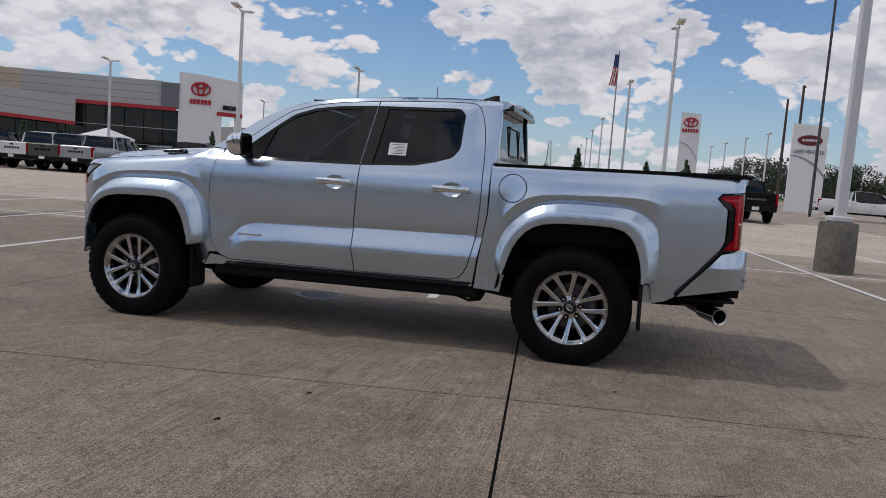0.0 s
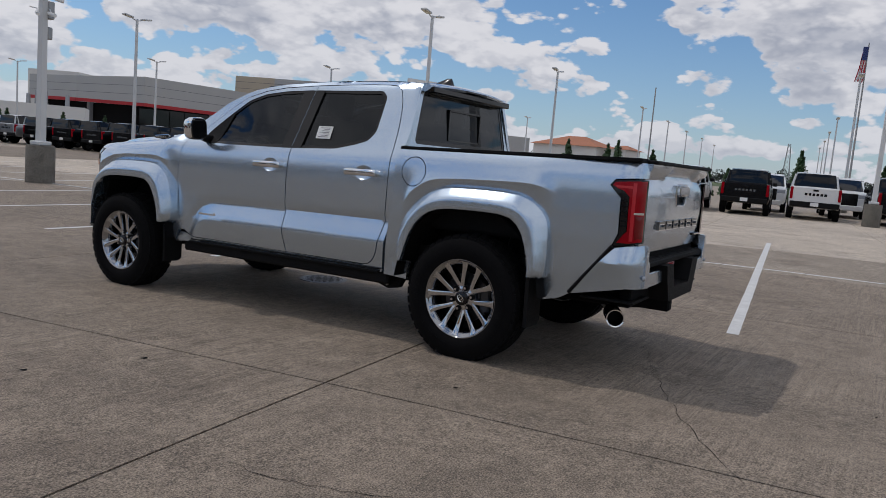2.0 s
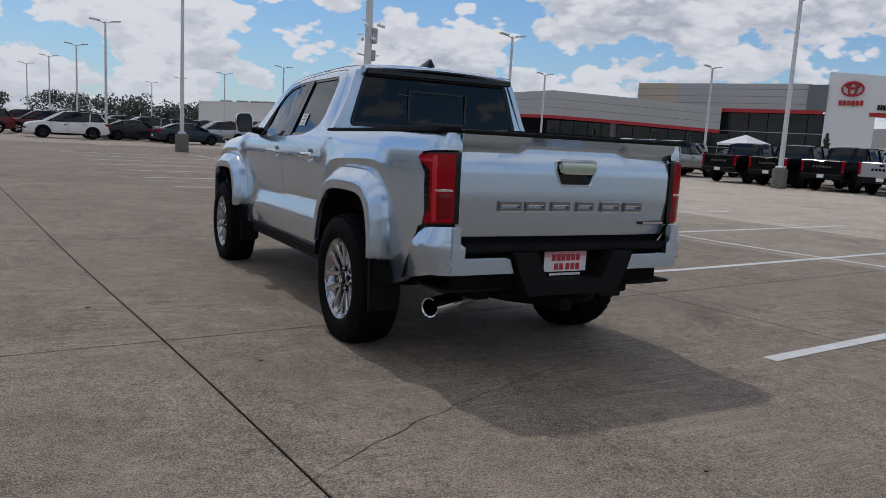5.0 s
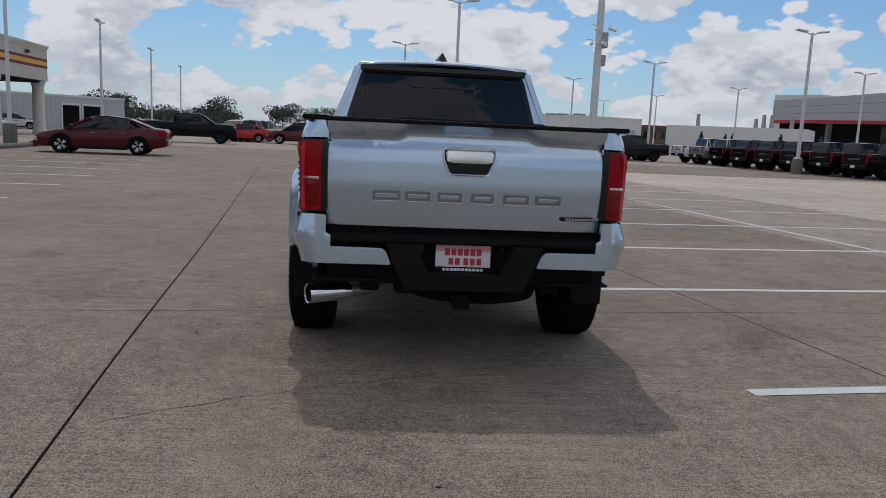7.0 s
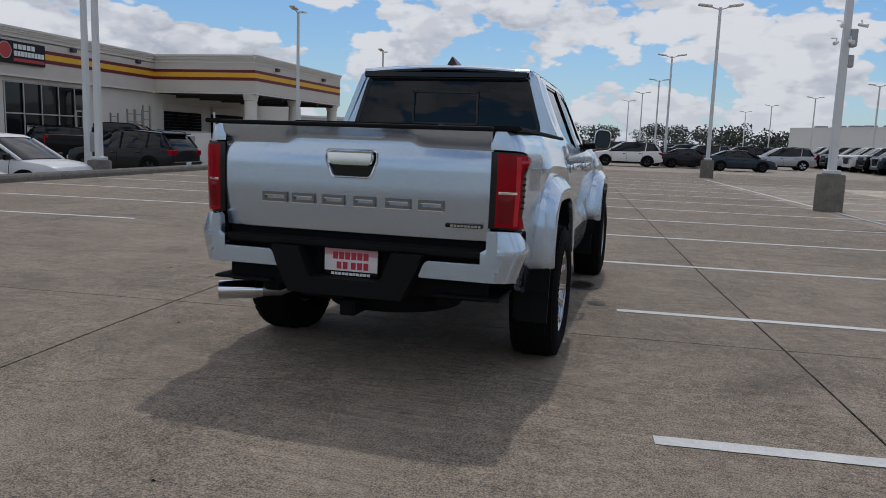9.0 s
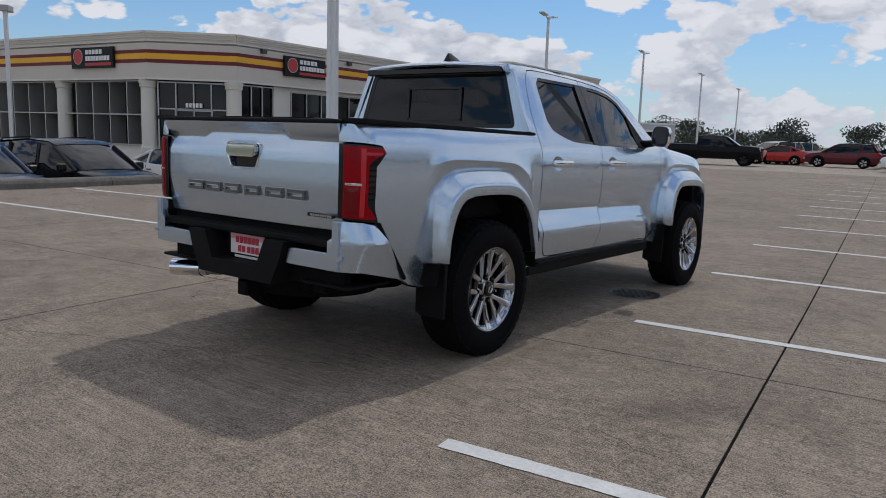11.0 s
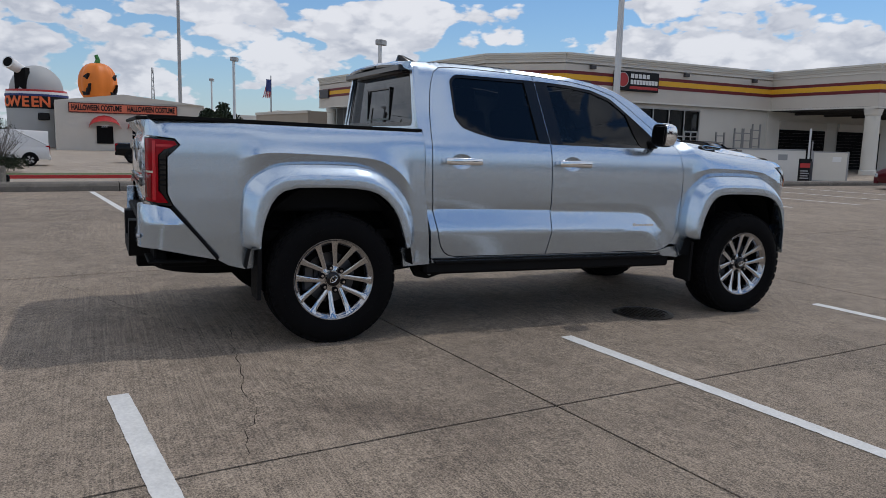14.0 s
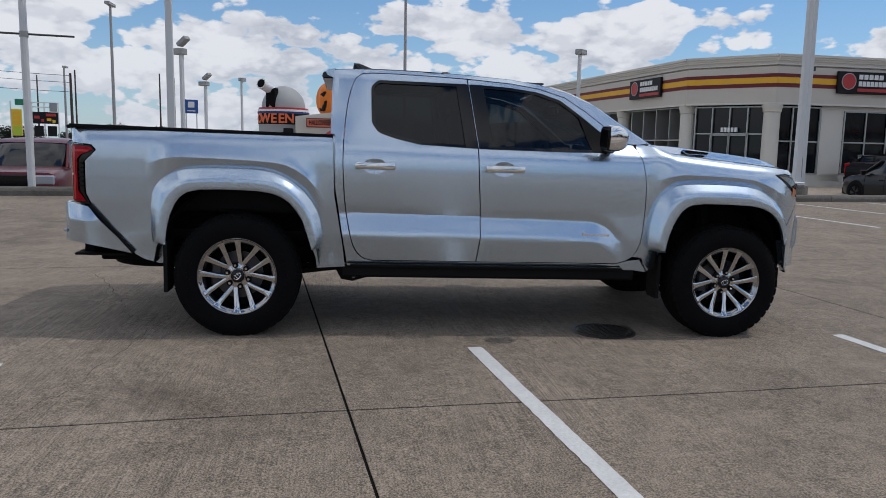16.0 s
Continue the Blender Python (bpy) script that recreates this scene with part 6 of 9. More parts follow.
KINDS = {
    # length, half width, belt stations (y, half width share, bottom, top), cabin stations (y, base, roof share), roof, wheel places, radius
    "pickup": dict(body=[(-2.95, 0.93, 0.62, 1.30), (-2.90, 0.97, 0.55, 1.36), (-2.4, 1.0, 0.50, 1.37), (-0.95, 1.0, 0.46, 1.37), (0.0, 1.0, 0.44, 1.30), (1.15, 1.0, 0.44, 1.28), (1.4, 1.0, 0.46, 1.34), (2.3, 1.0, 0.48, 1.32), (2.78, 0.98, 0.46, 1.27), (2.93, 0.95, 0.46, 1.24), (2.98, 0.90, 0.48, 1.15)],
                   cab=[(-1.02, 0.92, 0.76, 1.30, 1.36), (-0.90, 0.95, 0.78, 1.28, 1.93), (-0.3, 0.96, 0.79, 1.26, 1.98), (0.6, 0.96, 0.78, 1.25, 1.95), (0.85, 0.95, 0.77, 1.25, 1.87), (1.62, 0.92, 0.76, 1.28, 1.33)],
                   hw=1.0, wheels=(-1.72, 1.98), r=0.41, pillars=(-0.72, 0.22), bed=True),
    "sedan": dict(body=[(-2.32, 0.80, 0.48, 0.90), (-2.26, 0.90, 0.34, 1.00), (-1.8, 0.98, 0.25, 1.03), (-0.6, 1.0, 0.20, 0.98), (0.7, 1.0, 0.20, 0.94), (1.5, 0.98, 0.22, 0.86), (2.05, 0.92, 0.25, 0.74), (2.28, 0.78, 0.30, 0.62)],
                  cab=[(-1.85, 0.80, 0.55, 0.98, 1.02), (-0.95, 0.90, 0.70, 0.98, 1.37), (-0.2, 0.92, 0.72, 0.95, 1.43), (0.35, 0.92, 0.70, 0.93, 1.38), (1.25, 0.84, 0.72, 0.88, 0.92)],
                  hw=0.91, wheels=(-1.32, 1.36), r=0.335, pillars=(-0.95, 0.05), bed=False),
    "suv": dict(body=[(-2.40, 0.86, 0.48, 1.02), (-2.34, 0.94, 0.36, 1.10), (-2.05, 0.99, 0.30, 1.14), (-1.4, 1.0, 0.27, 1.13), (-0.4, 1.0, 0.25, 1.08), (0.8, 1.0, 0.25, 1.06), (1.45, 0.99, 0.27, 1.05), (2.0, 0.95, 0.30, 0.98), (2.30, 0.88, 0.34, 0.88), (2.42, 0.74, 0.38, 0.74)],
                cab=[(-2.28, 0.88, 0.74, 1.10, 1.14), (-1.95, 0.91, 0.79, 1.11, 1.58), (-1.80, 0.93, 0.80, 1.11, 1.66), (-0.6, 0.95, 0.81, 1.06, 1.73), (0.15, 0.95, 0.80, 1.05, 1.69), (0.40, 0.95, 0.79, 1.05, 1.61), (1.30, 0.90, 0.76, 1.03, 1.08)],
                hw=0.96, wheels=(-1.42, 1.46), r=0.375, pillars=(-1.25, -0.10), bed=False),
    "van": dict(body=[(-2.75, 0.94, 0.45, 1.20), (-2.70, 0.98, 0.40, 1.24), (1.2, 1.0, 0.34, 1.22), (2.0, 0.98, 0.36, 1.10), (2.55, 0.92, 0.38, 1.00), (2.75, 0.80, 0.42, 0.85)],
                cab=[(-2.70, 0.96, 0.86, 1.20, 2.05), (-1.0, 0.97, 0.88, 1.18, 2.12), (0.9, 0.97, 0.86, 1.16, 2.08), (1.2, 0.96, 0.84, 1.16, 1.98), (1.95, 0.90, 0.80, 1.08, 1.12)],
                hw=1.0, wheels=(-1.7, 1.75), r=0.37, pillars=(0.75, 0.20), bed=False),
}


def vehicle(kind, paint, rim, label, gate=None, solid=False, bright=False):
    """One parked car with its parts, at the origin; copies are made from it."""
    k = KINDS[kind]
    hw = k["hw"]
    t = thing("parked_" + kind, pose(0, 0, 0), label, {"pickup": "pickup truck", "sedan": "car", "suv": "car", "van": "van"}[kind])
    bm = bmesh.new()
    loft(bm, [ring_body(y, hw * w, a, b) for y, w, a, b in k["body"]])
    part("body", bm, paint, t, "", True, 35)
    bm = bmesh.new()
    loft(bm, [ring_cab(y, hw * a, hw * b, z0, z1) for y, a, b, z0, z1 in k["cab"]])
    part("greenhouse", bm, paint if solid else CAR_GLASS, t, "dark glass cabin" if not solid else "", True, 40)
    cs = k["cab"]
    # roof skin, pillars
    bm = bmesh.new()
    rows = []
    for y, a, b, z0, z1 in cs[1:-1]:
        rows.append([bm.verts.new((hw * b * s, y, z1 + (0.020 if abs(s) < 0.8 else 0.004))) for s in (-0.97, -0.6, 0, 0.6, 0.97)])
    for p, q in zip(rows, rows[1:]):
        for i in range(4):
            bm.faces.new((p[i], p[i + 1], q[i + 1], q[i]))
    bmesh.ops.recalc_face_normals(bm, faces=bm.faces[:])
    part("roof", bm, paint, t, "", True)
    for s in (-1, 1):
        ends = [(cs[-1], cs[-2]), (cs[0], cs[1])]
        for (y0, a0, b0, c0, d0), (y1, a1, b1, c1, d1) in ends:
            bm = bmesh.new()
            sweep(bm, [(s * hw * a0 * 0.98, y0, c0 + 0.02), (s * hw * (b1 + 0.02), y1, d1 - 0.03)], 0.045, 6)
            part("pillar", bm, paint, t)
        for y in k["pillars"]:
            bm = bmesh.new()
            a = np.interp(y, [c[0] for c in cs], [c[1] for c in cs]) * hw
            b = np.interp(y, [c[0] for c in cs], [c[2] for c in cs]) * hw
            z0 = np.interp(y, [c[0] for c in cs], [c[3] for c in cs])
            z1 = np.interp(y, [c[0] for c in cs], [c[4] for c in cs])
            sweep(bm, [(s * (a + 0.006), y, z0), (s * (b + 0.02), y - 0.05, z1 - 0.05)], 0.035, 6)
            part("pillar", bm, BLACK_GLOSS if y > k["pillars"][0] else paint, t)
        bm = bmesh.new()
        box(bm, s * (hw + 0.06) - 0.10, s * (hw + 0.06) + 0.10, cs[-1][0] - 0.32, cs[-1][0] - 0.20, cs[-1][3] + 0.02, cs[-1][3] + 0.20, 0.03)
        part("door_mirror", bm, BLACK_GLOSS, t)
    for y in k["wheels"]:
        for s in (-1, 1):
            w = new("wheel")
            w.parent = t
            w.matrix_basis = pose(s * (hw - 0.11), y, k["r"]) @ Matrix.Diagonal((s, 1, 1, 1))
            r = k["r"]
            bm = bmesh.new()
            revolve_x(bm, [(0.06, r * 0.62), (0.12, r * 0.70), (0.125, r * 0.9), (0.09, r), (-0.09, r), (-0.12, r * 0.9), (-0.12, 0.0)], 24)
            part("tyre", bm, RUBBER, w, "", True, 40)
            bm = bmesh.new()
            revolve_x(bm, [(0.10, r * 0.68), (0.07, r * 0.62), (0.05, r * 0.58), (0.02, 0)], 24)
            part("rim", bm, RIM_DARK, w, "", True, 40)
            bm = bmesh.new()
            for i in range(5):
                a = 2 * math.pi * i / 5
                for d in (-0.18, 0.18):
                    sweep(bm, [(0.085, 0.05 * math.cos(a), 0.05 * math.sin(a)), (0.105, r * 0.63 * math.cos(a + d), r * 0.63 * math.sin(a + d))], [0.040, 0.034], 5)
            part("spoke", bm, rim, w)
            # black half-disc proud of the body, standing in for the shaded wheel well
            bm = bmesh.new()
            ro = r * 1.22
            outl = [(y + ro * math.cos(a), r + ro * math.sin(a)) for a in np.linspace(-0.15, math.pi + 0.15, 16)]
            prism(bm, outl, "x", s * (hw - 0.26), s * (hw + 0.006))
            part("wheel_arch", bm, BLACK_DEEP, t)
    y0, y1 = k["body"][0][0], k["body"][-1][0]
    zr = k["body"][1][3]
    part("rear_bumper", boxm(-hw * 0.93, hw * 0.93, y0 - 0.06, y0 + 0.12, k["body"][0][2] - 0.08, k["body"][0][2] + 0.14, 0.03), CHROME_DARK if kind == "pickup" and gate == "chrome" else BLACK_TRIM if kind == "pickup" else paint, t)
    part("front_bumper", boxm(-hw * 0.80, hw * 0.80, y1 - 0.12, y1 + 0.06, k["body"][-1][2] - 0.10, k["body"][-1][2] + 0.16, 0.03), paint, t)
    part("grille", boxm(-hw * 0.55, hw * 0.55, y1 - 0.06, y1 + 0.03, k["body"][-1][2] + 0.16, k["body"][-1][3] + (0.06 if kind == "pickup" else -0.06), 0.02), BLACK_GLOSS, t)
    part("plate", boxm(-0.15, 0.15, y0 - 0.075, y0 - 0.06, k["body"][0][2] - 0.03, k["body"][0][2] + 0.12), PAPER, t)
    for s in (-1, 1):
        w = 0.11 if kind == "pickup" else 0.30
        zb = (zr - 0.52, zr - 0.02) if kind in ("pickup", "van") else (zr - 0.24, zr - 0.06)
        part("tail_lamp", boxm(min(s * hw * 0.95, s * (hw * 0.95 - w)), max(s * hw * 0.95, s * (hw * 0.95 - w)), y0 - 0.02, y0 + (0.20 if kind in ("pickup", "van") else 0.30), *zb, 0.02), RED_LENS, t)
        part("headlamp", boxm(min(s * hw * (0.93 if kind == "pickup" else 0.84), s * hw * 0.50), max(s * hw * (0.93 if kind == "pickup" else 0.84), s * hw * 0.50), y1 - 0.20, y1 + 0.012, k["body"][-1][3] - (0.16 if kind == "pickup" else 0.20), k["body"][-1][3] + (0.05 if kind == "pickup" else -0.05), 0.03), CLEAR_LENS, t)
    # door seams, handles and sills
    ys = [c[0] for c in k["body"]]
    doors = {"pickup": (-0.92, 0.22, 1.28), "sedan": (-0.98, 0.05, 1.05), "suv": (-1.08, 0.0, 1.02), "van": (-0.9, 0.75, 1.75)}[kind]

    def side(y, share):
        w, a, b = (float(np.interp(y, ys, [c[j] for c in k["body"]])) for j in (1, 2, 3))
        line = [(0.13, 0.99), (0.55, 1.0), (0.8, 0.985), (0.96, 0.945)]
        return hw * w * float(np.interp(share, [q[0] for q in line], [q[1] for q in line])), a + (b - a) * share

    for s in (-1, 1):
        for y in doors:
            bm = bmesh.new()
            sweep(bm, [(s * (side(y, q)[0] - 0.002), y, side(y, q)[1]) for q in (0.14, 0.35, 0.55, 0.8, 0.95)], 0.009, 4)
            part("door_seam", bm, BLACK_DEEP, t)
        for y in doors[:2]:
            x, z = side(y + 0.2, 0.78)
            part("door_handle", boxm(min(s * x, s * (x + 0.03)), max(s * x, s * (x + 0.03)), y + 0.08, y + 0.27, z - 0.02, z + 0.02, 0.01), BLACK_GLOSS if rim is RIM_DARK else CHROME_DARK, t)
        bm = bmesh.new()
        y2, y3 = k["wheels"][0] + k["r"] * 1.2, k["wheels"][1] - k["r"] * 1.2
        x, z = side(0.0, 0.05)
        box(bm, min(s * (x - 0.1), s * (x + 0.012)), max(s * (x - 0.1), s * (x + 0.012)), y2, y3, z - 0.05, z + 0.075, 0.02)
        part("sill", bm, BLACK_TRIM, t)
    if kind == "suv":
        part("spoiler", boxm(-hw * 0.74, hw * 0.74, cs[1][0] - 0.16, cs[2][0], cs[2][4] - 0.035, cs[2][4] + 0.012, 0.015), paint, t)
        part("rear_skirt", boxm(-hw * 0.88, hw * 0.88, y0 - 0.07, y0 + 0.1, k["body"][0][2] - 0.16, k["body"][0][2] + 0.02, 0.03), BLACK_TRIM, t)
        for s in (-1, 1):
            bm = bmesh.new()
            c1, c2, c3 = cs[1], cs[2], cs[3]
            sweep(bm, [(s * hw * c[2] * 0.90, c[0], c[4] + 0.055) for c in (c1, c2, c3)], 0.018, 6)
            part("roof_rail", bm, BLACK_TRIM, t)
    if bright:
        bm = bmesh.new()
        za, zb = k["body"][-1][2] + 0.10, k["body"][-1][3] + 0.02
        sweep(bm, [(-hw * 0.45, y1 + 0.035, za), (-hw * 0.60, y1 + 0.035, (za + zb) / 2), (-hw * 0.56, y1 + 0.02, zb), (hw * 0.56, y1 + 0.02, zb), (hw * 0.60, y1 + 0.035, (za + zb) / 2), (hw * 0.45, y1 + 0.035, za), (-hw * 0.45, y1 + 0.035, za)], 0.05, 6)
        part("grille_surround", bm, CAR_SILVER, t, "bright grille surround")
    if kind == "pickup":
        part("bed_cover", boxm(-hw * 0.80, hw * 0.80, y0 + 0.1, -1.05, 1.36, 1.395, 0.01), BLACK_TRIM, t)
        part("tailgate", boxm(-hw * 0.80, hw * 0.80, y0 - 0.028, y0 + 0.03, 0.72, 1.34, 0.015), paint, t)
        bm = bmesh.new()
        for i in range(6):
            x = -0.40 + i * 0.145
            box(bm, x, x + 0.10, y0 - 0.036, y0 - 0.026, 1.02, 1.12, 0.01)
        tagged(part("emblem_bar", bm, BLACK_GLOSS if gate == "dark" else CHROME_DARK, t), kind="stuff")
        part("tailgate_handle", boxm(-0.10, 0.10, y0 - 0.04, y0 - 0.02, 1.20, 1.28, 0.01), BLACK_GLOSS, t)
    return t


def park(proto, places, group):
    """Stands a car at the first place and copies of it at the rest; places are x, y, heading in degrees from +y."""
    proto["group"] = group
    out = []
    for i, (x, y, h) in enumerate(places):
        m = pose(x, y, base_z(x, y), 0, 0, h)
        if i == 0:
            proto.matrix_basis = m
            out.append(proto)
        else:
            out.append(copy_thing(proto, m))
    return out


LA = math.degrees(LOT)


def row_u(u, v, h):
    x, y = lot(u, v)
    return x, y, LA + h


ROW = "pickups in the row facing the building"
park(vehicle("pickup", CAR_BLACK, RIM_DARK, "black crew-cab pickup truck parked nose to the building"), [row_u(34, v, -90) for v in (7.9, 5.0, -9.4, -0.4, -6.3, 13.2, 15.8, 18.4, 30.4, 33.1, 35.8, 38.5, 41.2, 44.0)], ROW)
park(vehicle("pickup", CAR_WHITE, RIM_GREY, "white pickup truck with a dark-lettered tailgate, parked in a row", "dark"), [row_u(34, v, -90) for v in (2.4, -3.1, 26.9, 49.4)], ROW)
park(vehicle("pickup", CAR_SILVER, RIM_DARK, "silver pickup truck with a black bumper, parked in a row", "dark"), [row_u(34, v, -90) for v in (10.7, 23.4, 46.7)], ROW)
park(vehicle("pickup", CAR_GREEN, RIM_DARK, "sage green pickup truck parked in a row", "dark"), [row_u(34, 25.2, -90)], ROW)
BEHIND = "vehicles in the second row"
park(vehicle("pickup", CAR_WHITE, RIM_GREY, "white pickup truck parked in the second row"), [*[row_u(41, v, 90) for v in (-4.6, -1.0, 17.2, 28.0)], (50.0, -15.4, 176)], BEHIND)
park(vehicle("suv", CAR_GREY, RIM_DARK, "grey sport utility car parked in the second row"), [row_u(41, v, 90) for v in (-7.6, 4.4, 9.8, 14.4, 21.0, 24.2)], BEHIND)
NROW = "pickups in the northern row, noses towards the lane"
park(vehicle("pickup", CAR_GREY, RIM_DARK, "dark grey pickup truck at the end of its row"), [row_u(27.0, 49.7, 90), row_u(27.0, 63.9, 90)], NROW)
park(vehicle("pickup", CAR_SLATE, RIM_GREY, "dark blue pickup truck with a bright grille surround", bright=True), [row_u(27.0, 52.6, 90)], NROW)
park(vehicle("pickup", CAR_BLACK, RIM_DARK, "black pickup truck parked in the northern row"), [row_u(27.0, v, 90) for v in (55.4, 66.8, 69.6)], NROW)
park(vehicle("pickup", CAR_WHITE, RIM_GREY, "white pickup truck with a bright grille surround in the northern row", bright=True), [row_u(27.0, v, 90) for v in (58.3, 61.1, 72.5)], NROW)
FAR = "cars along the far lane"
park(vehicle("sedan", CAR_SLATE, RIM_DARK, "dark teal sedan parked beside a lamp post"), [(6.6, 50.2, LA - 90)], FAR)
park(vehicle("sedan", CAR_GREY, RIM_DARK, "dark sedan parked behind the teal one"), [(3.5, 53.0, LA - 90), (2.4, 55.9, LA - 90)], FAR)
park(vehicle("suv", CAR_WHITE, RIM_DARK, "white crossover with dark wheel arches"), [(-0.9, 50.8, LA + 90)], FAR)
park(vehicle("suv", CAR_MAROON, RIM_GREY, "dark maroon crossover parked in the far lane"), [(-6.4, 56.5, LA + 88), (-2.5, 60.5, LA + 90)], FAR)
park(vehicle("sedan", CAR_BRIGHT_RED, RIM_GREY, "bright red car in the far lane"), [(-11.0, 57.5, LA + 90)], FAR)
park(vehicle("suv", CAR_BLACK, RIM_DARK, "black crossover in the far lane"), [(x, y, LA + 90) for x, y in ((-4.0, 64.5), (3.0, 62.0), (8.0, 66.0), (2.0, 70.0), (-12.5, 66.0))], FAR)
park(vehicle("suv", CAR_SILVER, RIM_GREY, "silver crossover in the far lane"), [(x, y, LA + 90) for x, y in ((4.5, 58.5), (-8.0, 70.5), (10.5, 59.5), (11.0, 72.0))], FAR)
WEST = "cars nosed up to the kerb of the next lot"
park(vehicle("sedan", CAR_SILVER, RIM_GREY, "pale silver sedan nosed up to the kerb"), [(-14.4, 0.7, LA - 90)], WEST)
park(vehicle("suv", CAR_BLUE, RIM_GREY, "deep blue sport utility car nosed up to the kerb"), [(-14.7, 3.0, LA - 90)], WEST)
park(vehicle("suv", CAR_BLACK, RIM_DARK, "black sport utility car with roof rails, nosed up to the kerb"), [(-14.8, 5.6, LA - 90), row_u(-22.5, 30.5, -60)], WEST)
park(vehicle("suv", CAR_WHITE, RIM_GREY, "white crossover nosed up to the kerb"), [(-15.85, 12.0, LA - 90)], WEST)
park(vehicle("sedan", CAR_WHITE, RIM_GREY, "white sedan nosed up to the kerb"), [(-15.5, 9.4, LA - 90)], WEST)
park(vehicle("suv", CAR_GREY, RIM_DARK, "dark grey sport utility car parked beside the kerb"), [(-18.2, 20.4, LA + 84)], WEST)
park(vehicle("sedan", CAR_PALE_BLUE, RIM_GREY, "light blue car nosed up to the kerb"), [(-15.55, -4.25, LA - 90)], WEST)
park(vehicle("pickup", CAR_MAROON, RIM_GREY, "dark red heavy pickup truck nosed up to the kerb"), [(-15.4, -7.2, LA - 90)], WEST)[0].scale = (1.06, 1.03, 1.07)
park(vehicle("sedan", CAR_RED, RIM_GREY, "dark red sedan with silver wheels parked across the lane"), [(-10.75, 25.4, LA + 92)], "")
park(vehicle("pickup", CAR_BLACK, RIM_DARK, "black pickup truck parked near the metal building"), [(-12.9, 48.5, LA - 88), (-21.8, 24.2, -66), (-43.5, 5.2, -35), (-51.0, 3.0, -35)], "black pickups by the repair shop")
park(vehicle("van", CAR_WHITE, RIM_GREY, "white work van parked by the costume shop", solid=True), [(-46.3, -6.5, 184)], "")
park(vehicle("sedan", CAR_WHITE, RIM_GREY, "white sedan parked under the canopy"), [(-30.6, 56.5, LA - 85), (-33.5, 69.0, LA - 85)], "white sedans near the shops")
park(vehicle("suv", CAR_BEIGE, RIM_GREY, "beige sport utility car parked in the far western lane"), [(-11.5, 58.5, 150), (-11.0, 62.0, 150)], "")

# ---- lamp posts ----
def lamp_post(h=8.25, heads=2, base=True, paint=None, tall=0.88):
    paint = paint or POLE_WHITE
    t = thing("lamp_post", pose(0, 0, 0), "white steel car-lot lamp post on a round concrete base", "lamp post", "lamp posts of the lot")
    z = 0.0
    if base:
        bm = bmesh.new()
        seg = 28
        prof = [(0.32, -0.45), (0.32, 0.10), (0.315, tall - 0.05), (0.295, tall - 0.005), (0.0, tall)]
        rings = [[bm.verts.new((r * math.cos(6.2832 * i / seg), r * math.sin(6.2832 * i / seg), zz)) for i in range(seg)] for r, zz in prof[:-1]]
        c = bm.verts.new((0, 0, prof[-1][1]))
        for a, b in zip(rings, rings[1:]):
            for i in range(seg):
                bm.faces.new((a[i], a[(i + 1) % seg], b[(i + 1) % seg], b[i]))
        for i in range(seg):
            bm.faces.new((rings[-1][i], rings[-1][(i + 1) % seg], c))
        part("base", bm, CONCRETE_BASE, t, "weathered concrete base", True, 40)
        z = tall
    bm = bmesh.new()
    box(bm, -0.17, 0.17, -0.17, 0.17, z, z + 0.10, 0.02)
    part("foot", bm, paint, t)
    bm = bmesh.new()
    rows = []
    for zz, r in ((z + 0.10, 0.088), (h - 0.12, 0.060)):
        rows.append([(r * sx, r * sy, zz) for sx, sy in ((-1, -0.8), (-0.8, -1), (0.8, -1), (1, -0.8), (1, 0.8), (0.8, 1), (-0.8, 1), (-1, 0.8))])
    loft(bm, rows)
    part("pole", bm, paint, t)
    bm = bmesh.new()
    for s in ((-1, 1) if heads == 2 else (1,)):
        sweep(bm, [(0, 0, h - 0.22), (s * 0.25, 0, h - 0.16), (s * 0.40, 0, h - 0.10)], 0.032, 6)
    part("arm", bm, paint, t)
    for s in ((-1, 1) if heads == 2 else (1,)):
        bm = bmesh.new()
        box(bm, -0.33, 0.33, -0.16, 0.16, -0.045, 0.045, 0.02, pose(s * 0.70, 0, h - 0.03, 0, -s * 7, 0))
        hd = part("head", bm, paint, t)
        bm = bmesh.new()
        box(bm, -0.26, 0.26, -0.12, 0.12, -0.054, -0.044, 0, pose(s * 0.70, 0, h - 0.03, 0, -s * 7, 0))
        part("lens", bm, LAMP_GLASS, hd)
    return t


POLES = [(5.38, 15.15), (3.72, 34.8), (1.78, 55.0), (0.82, 76.5), (-1.25, 95.5), (-3.7, 114.0), (28.3, -1.5), (26.3, 18.0), (24.6, 37.8), (23.1, 58.6), (21.7, 79.6), (19.5, 99.5), (17.0, 119.0), (15.5, 140.5), (45.3, 19.4), (44.9, 39.7), (41.6, 57.8), (41.9, 81.2), (39.8, 101.5), (38.2, 121.5), (47.2, 0.6), (75.5, 42.7), (92.9, 43.8), (72.3, 21.2), (90.0, 23.2), (108.0, 25.2), (125.0, 26.7), (146.0, 29.0), (76.6, 3.6), (96.4, 5.7), (115.0, 7.6), (135.0, 9.8), (85.6, -14.4), (95.3, -13.3), (107.0, -12.2), (118.0, -11.3), (-13.62, 13.18), (-18.4, 34.6), (-20.3, 53.0), (-22.4, 73.0), (-25.0, 95.0)]
P0 = lamp_post()
P0.matrix_basis = pose(8.30, -3.80, ground_z(8.3, -3.8), 0, 0, LA)
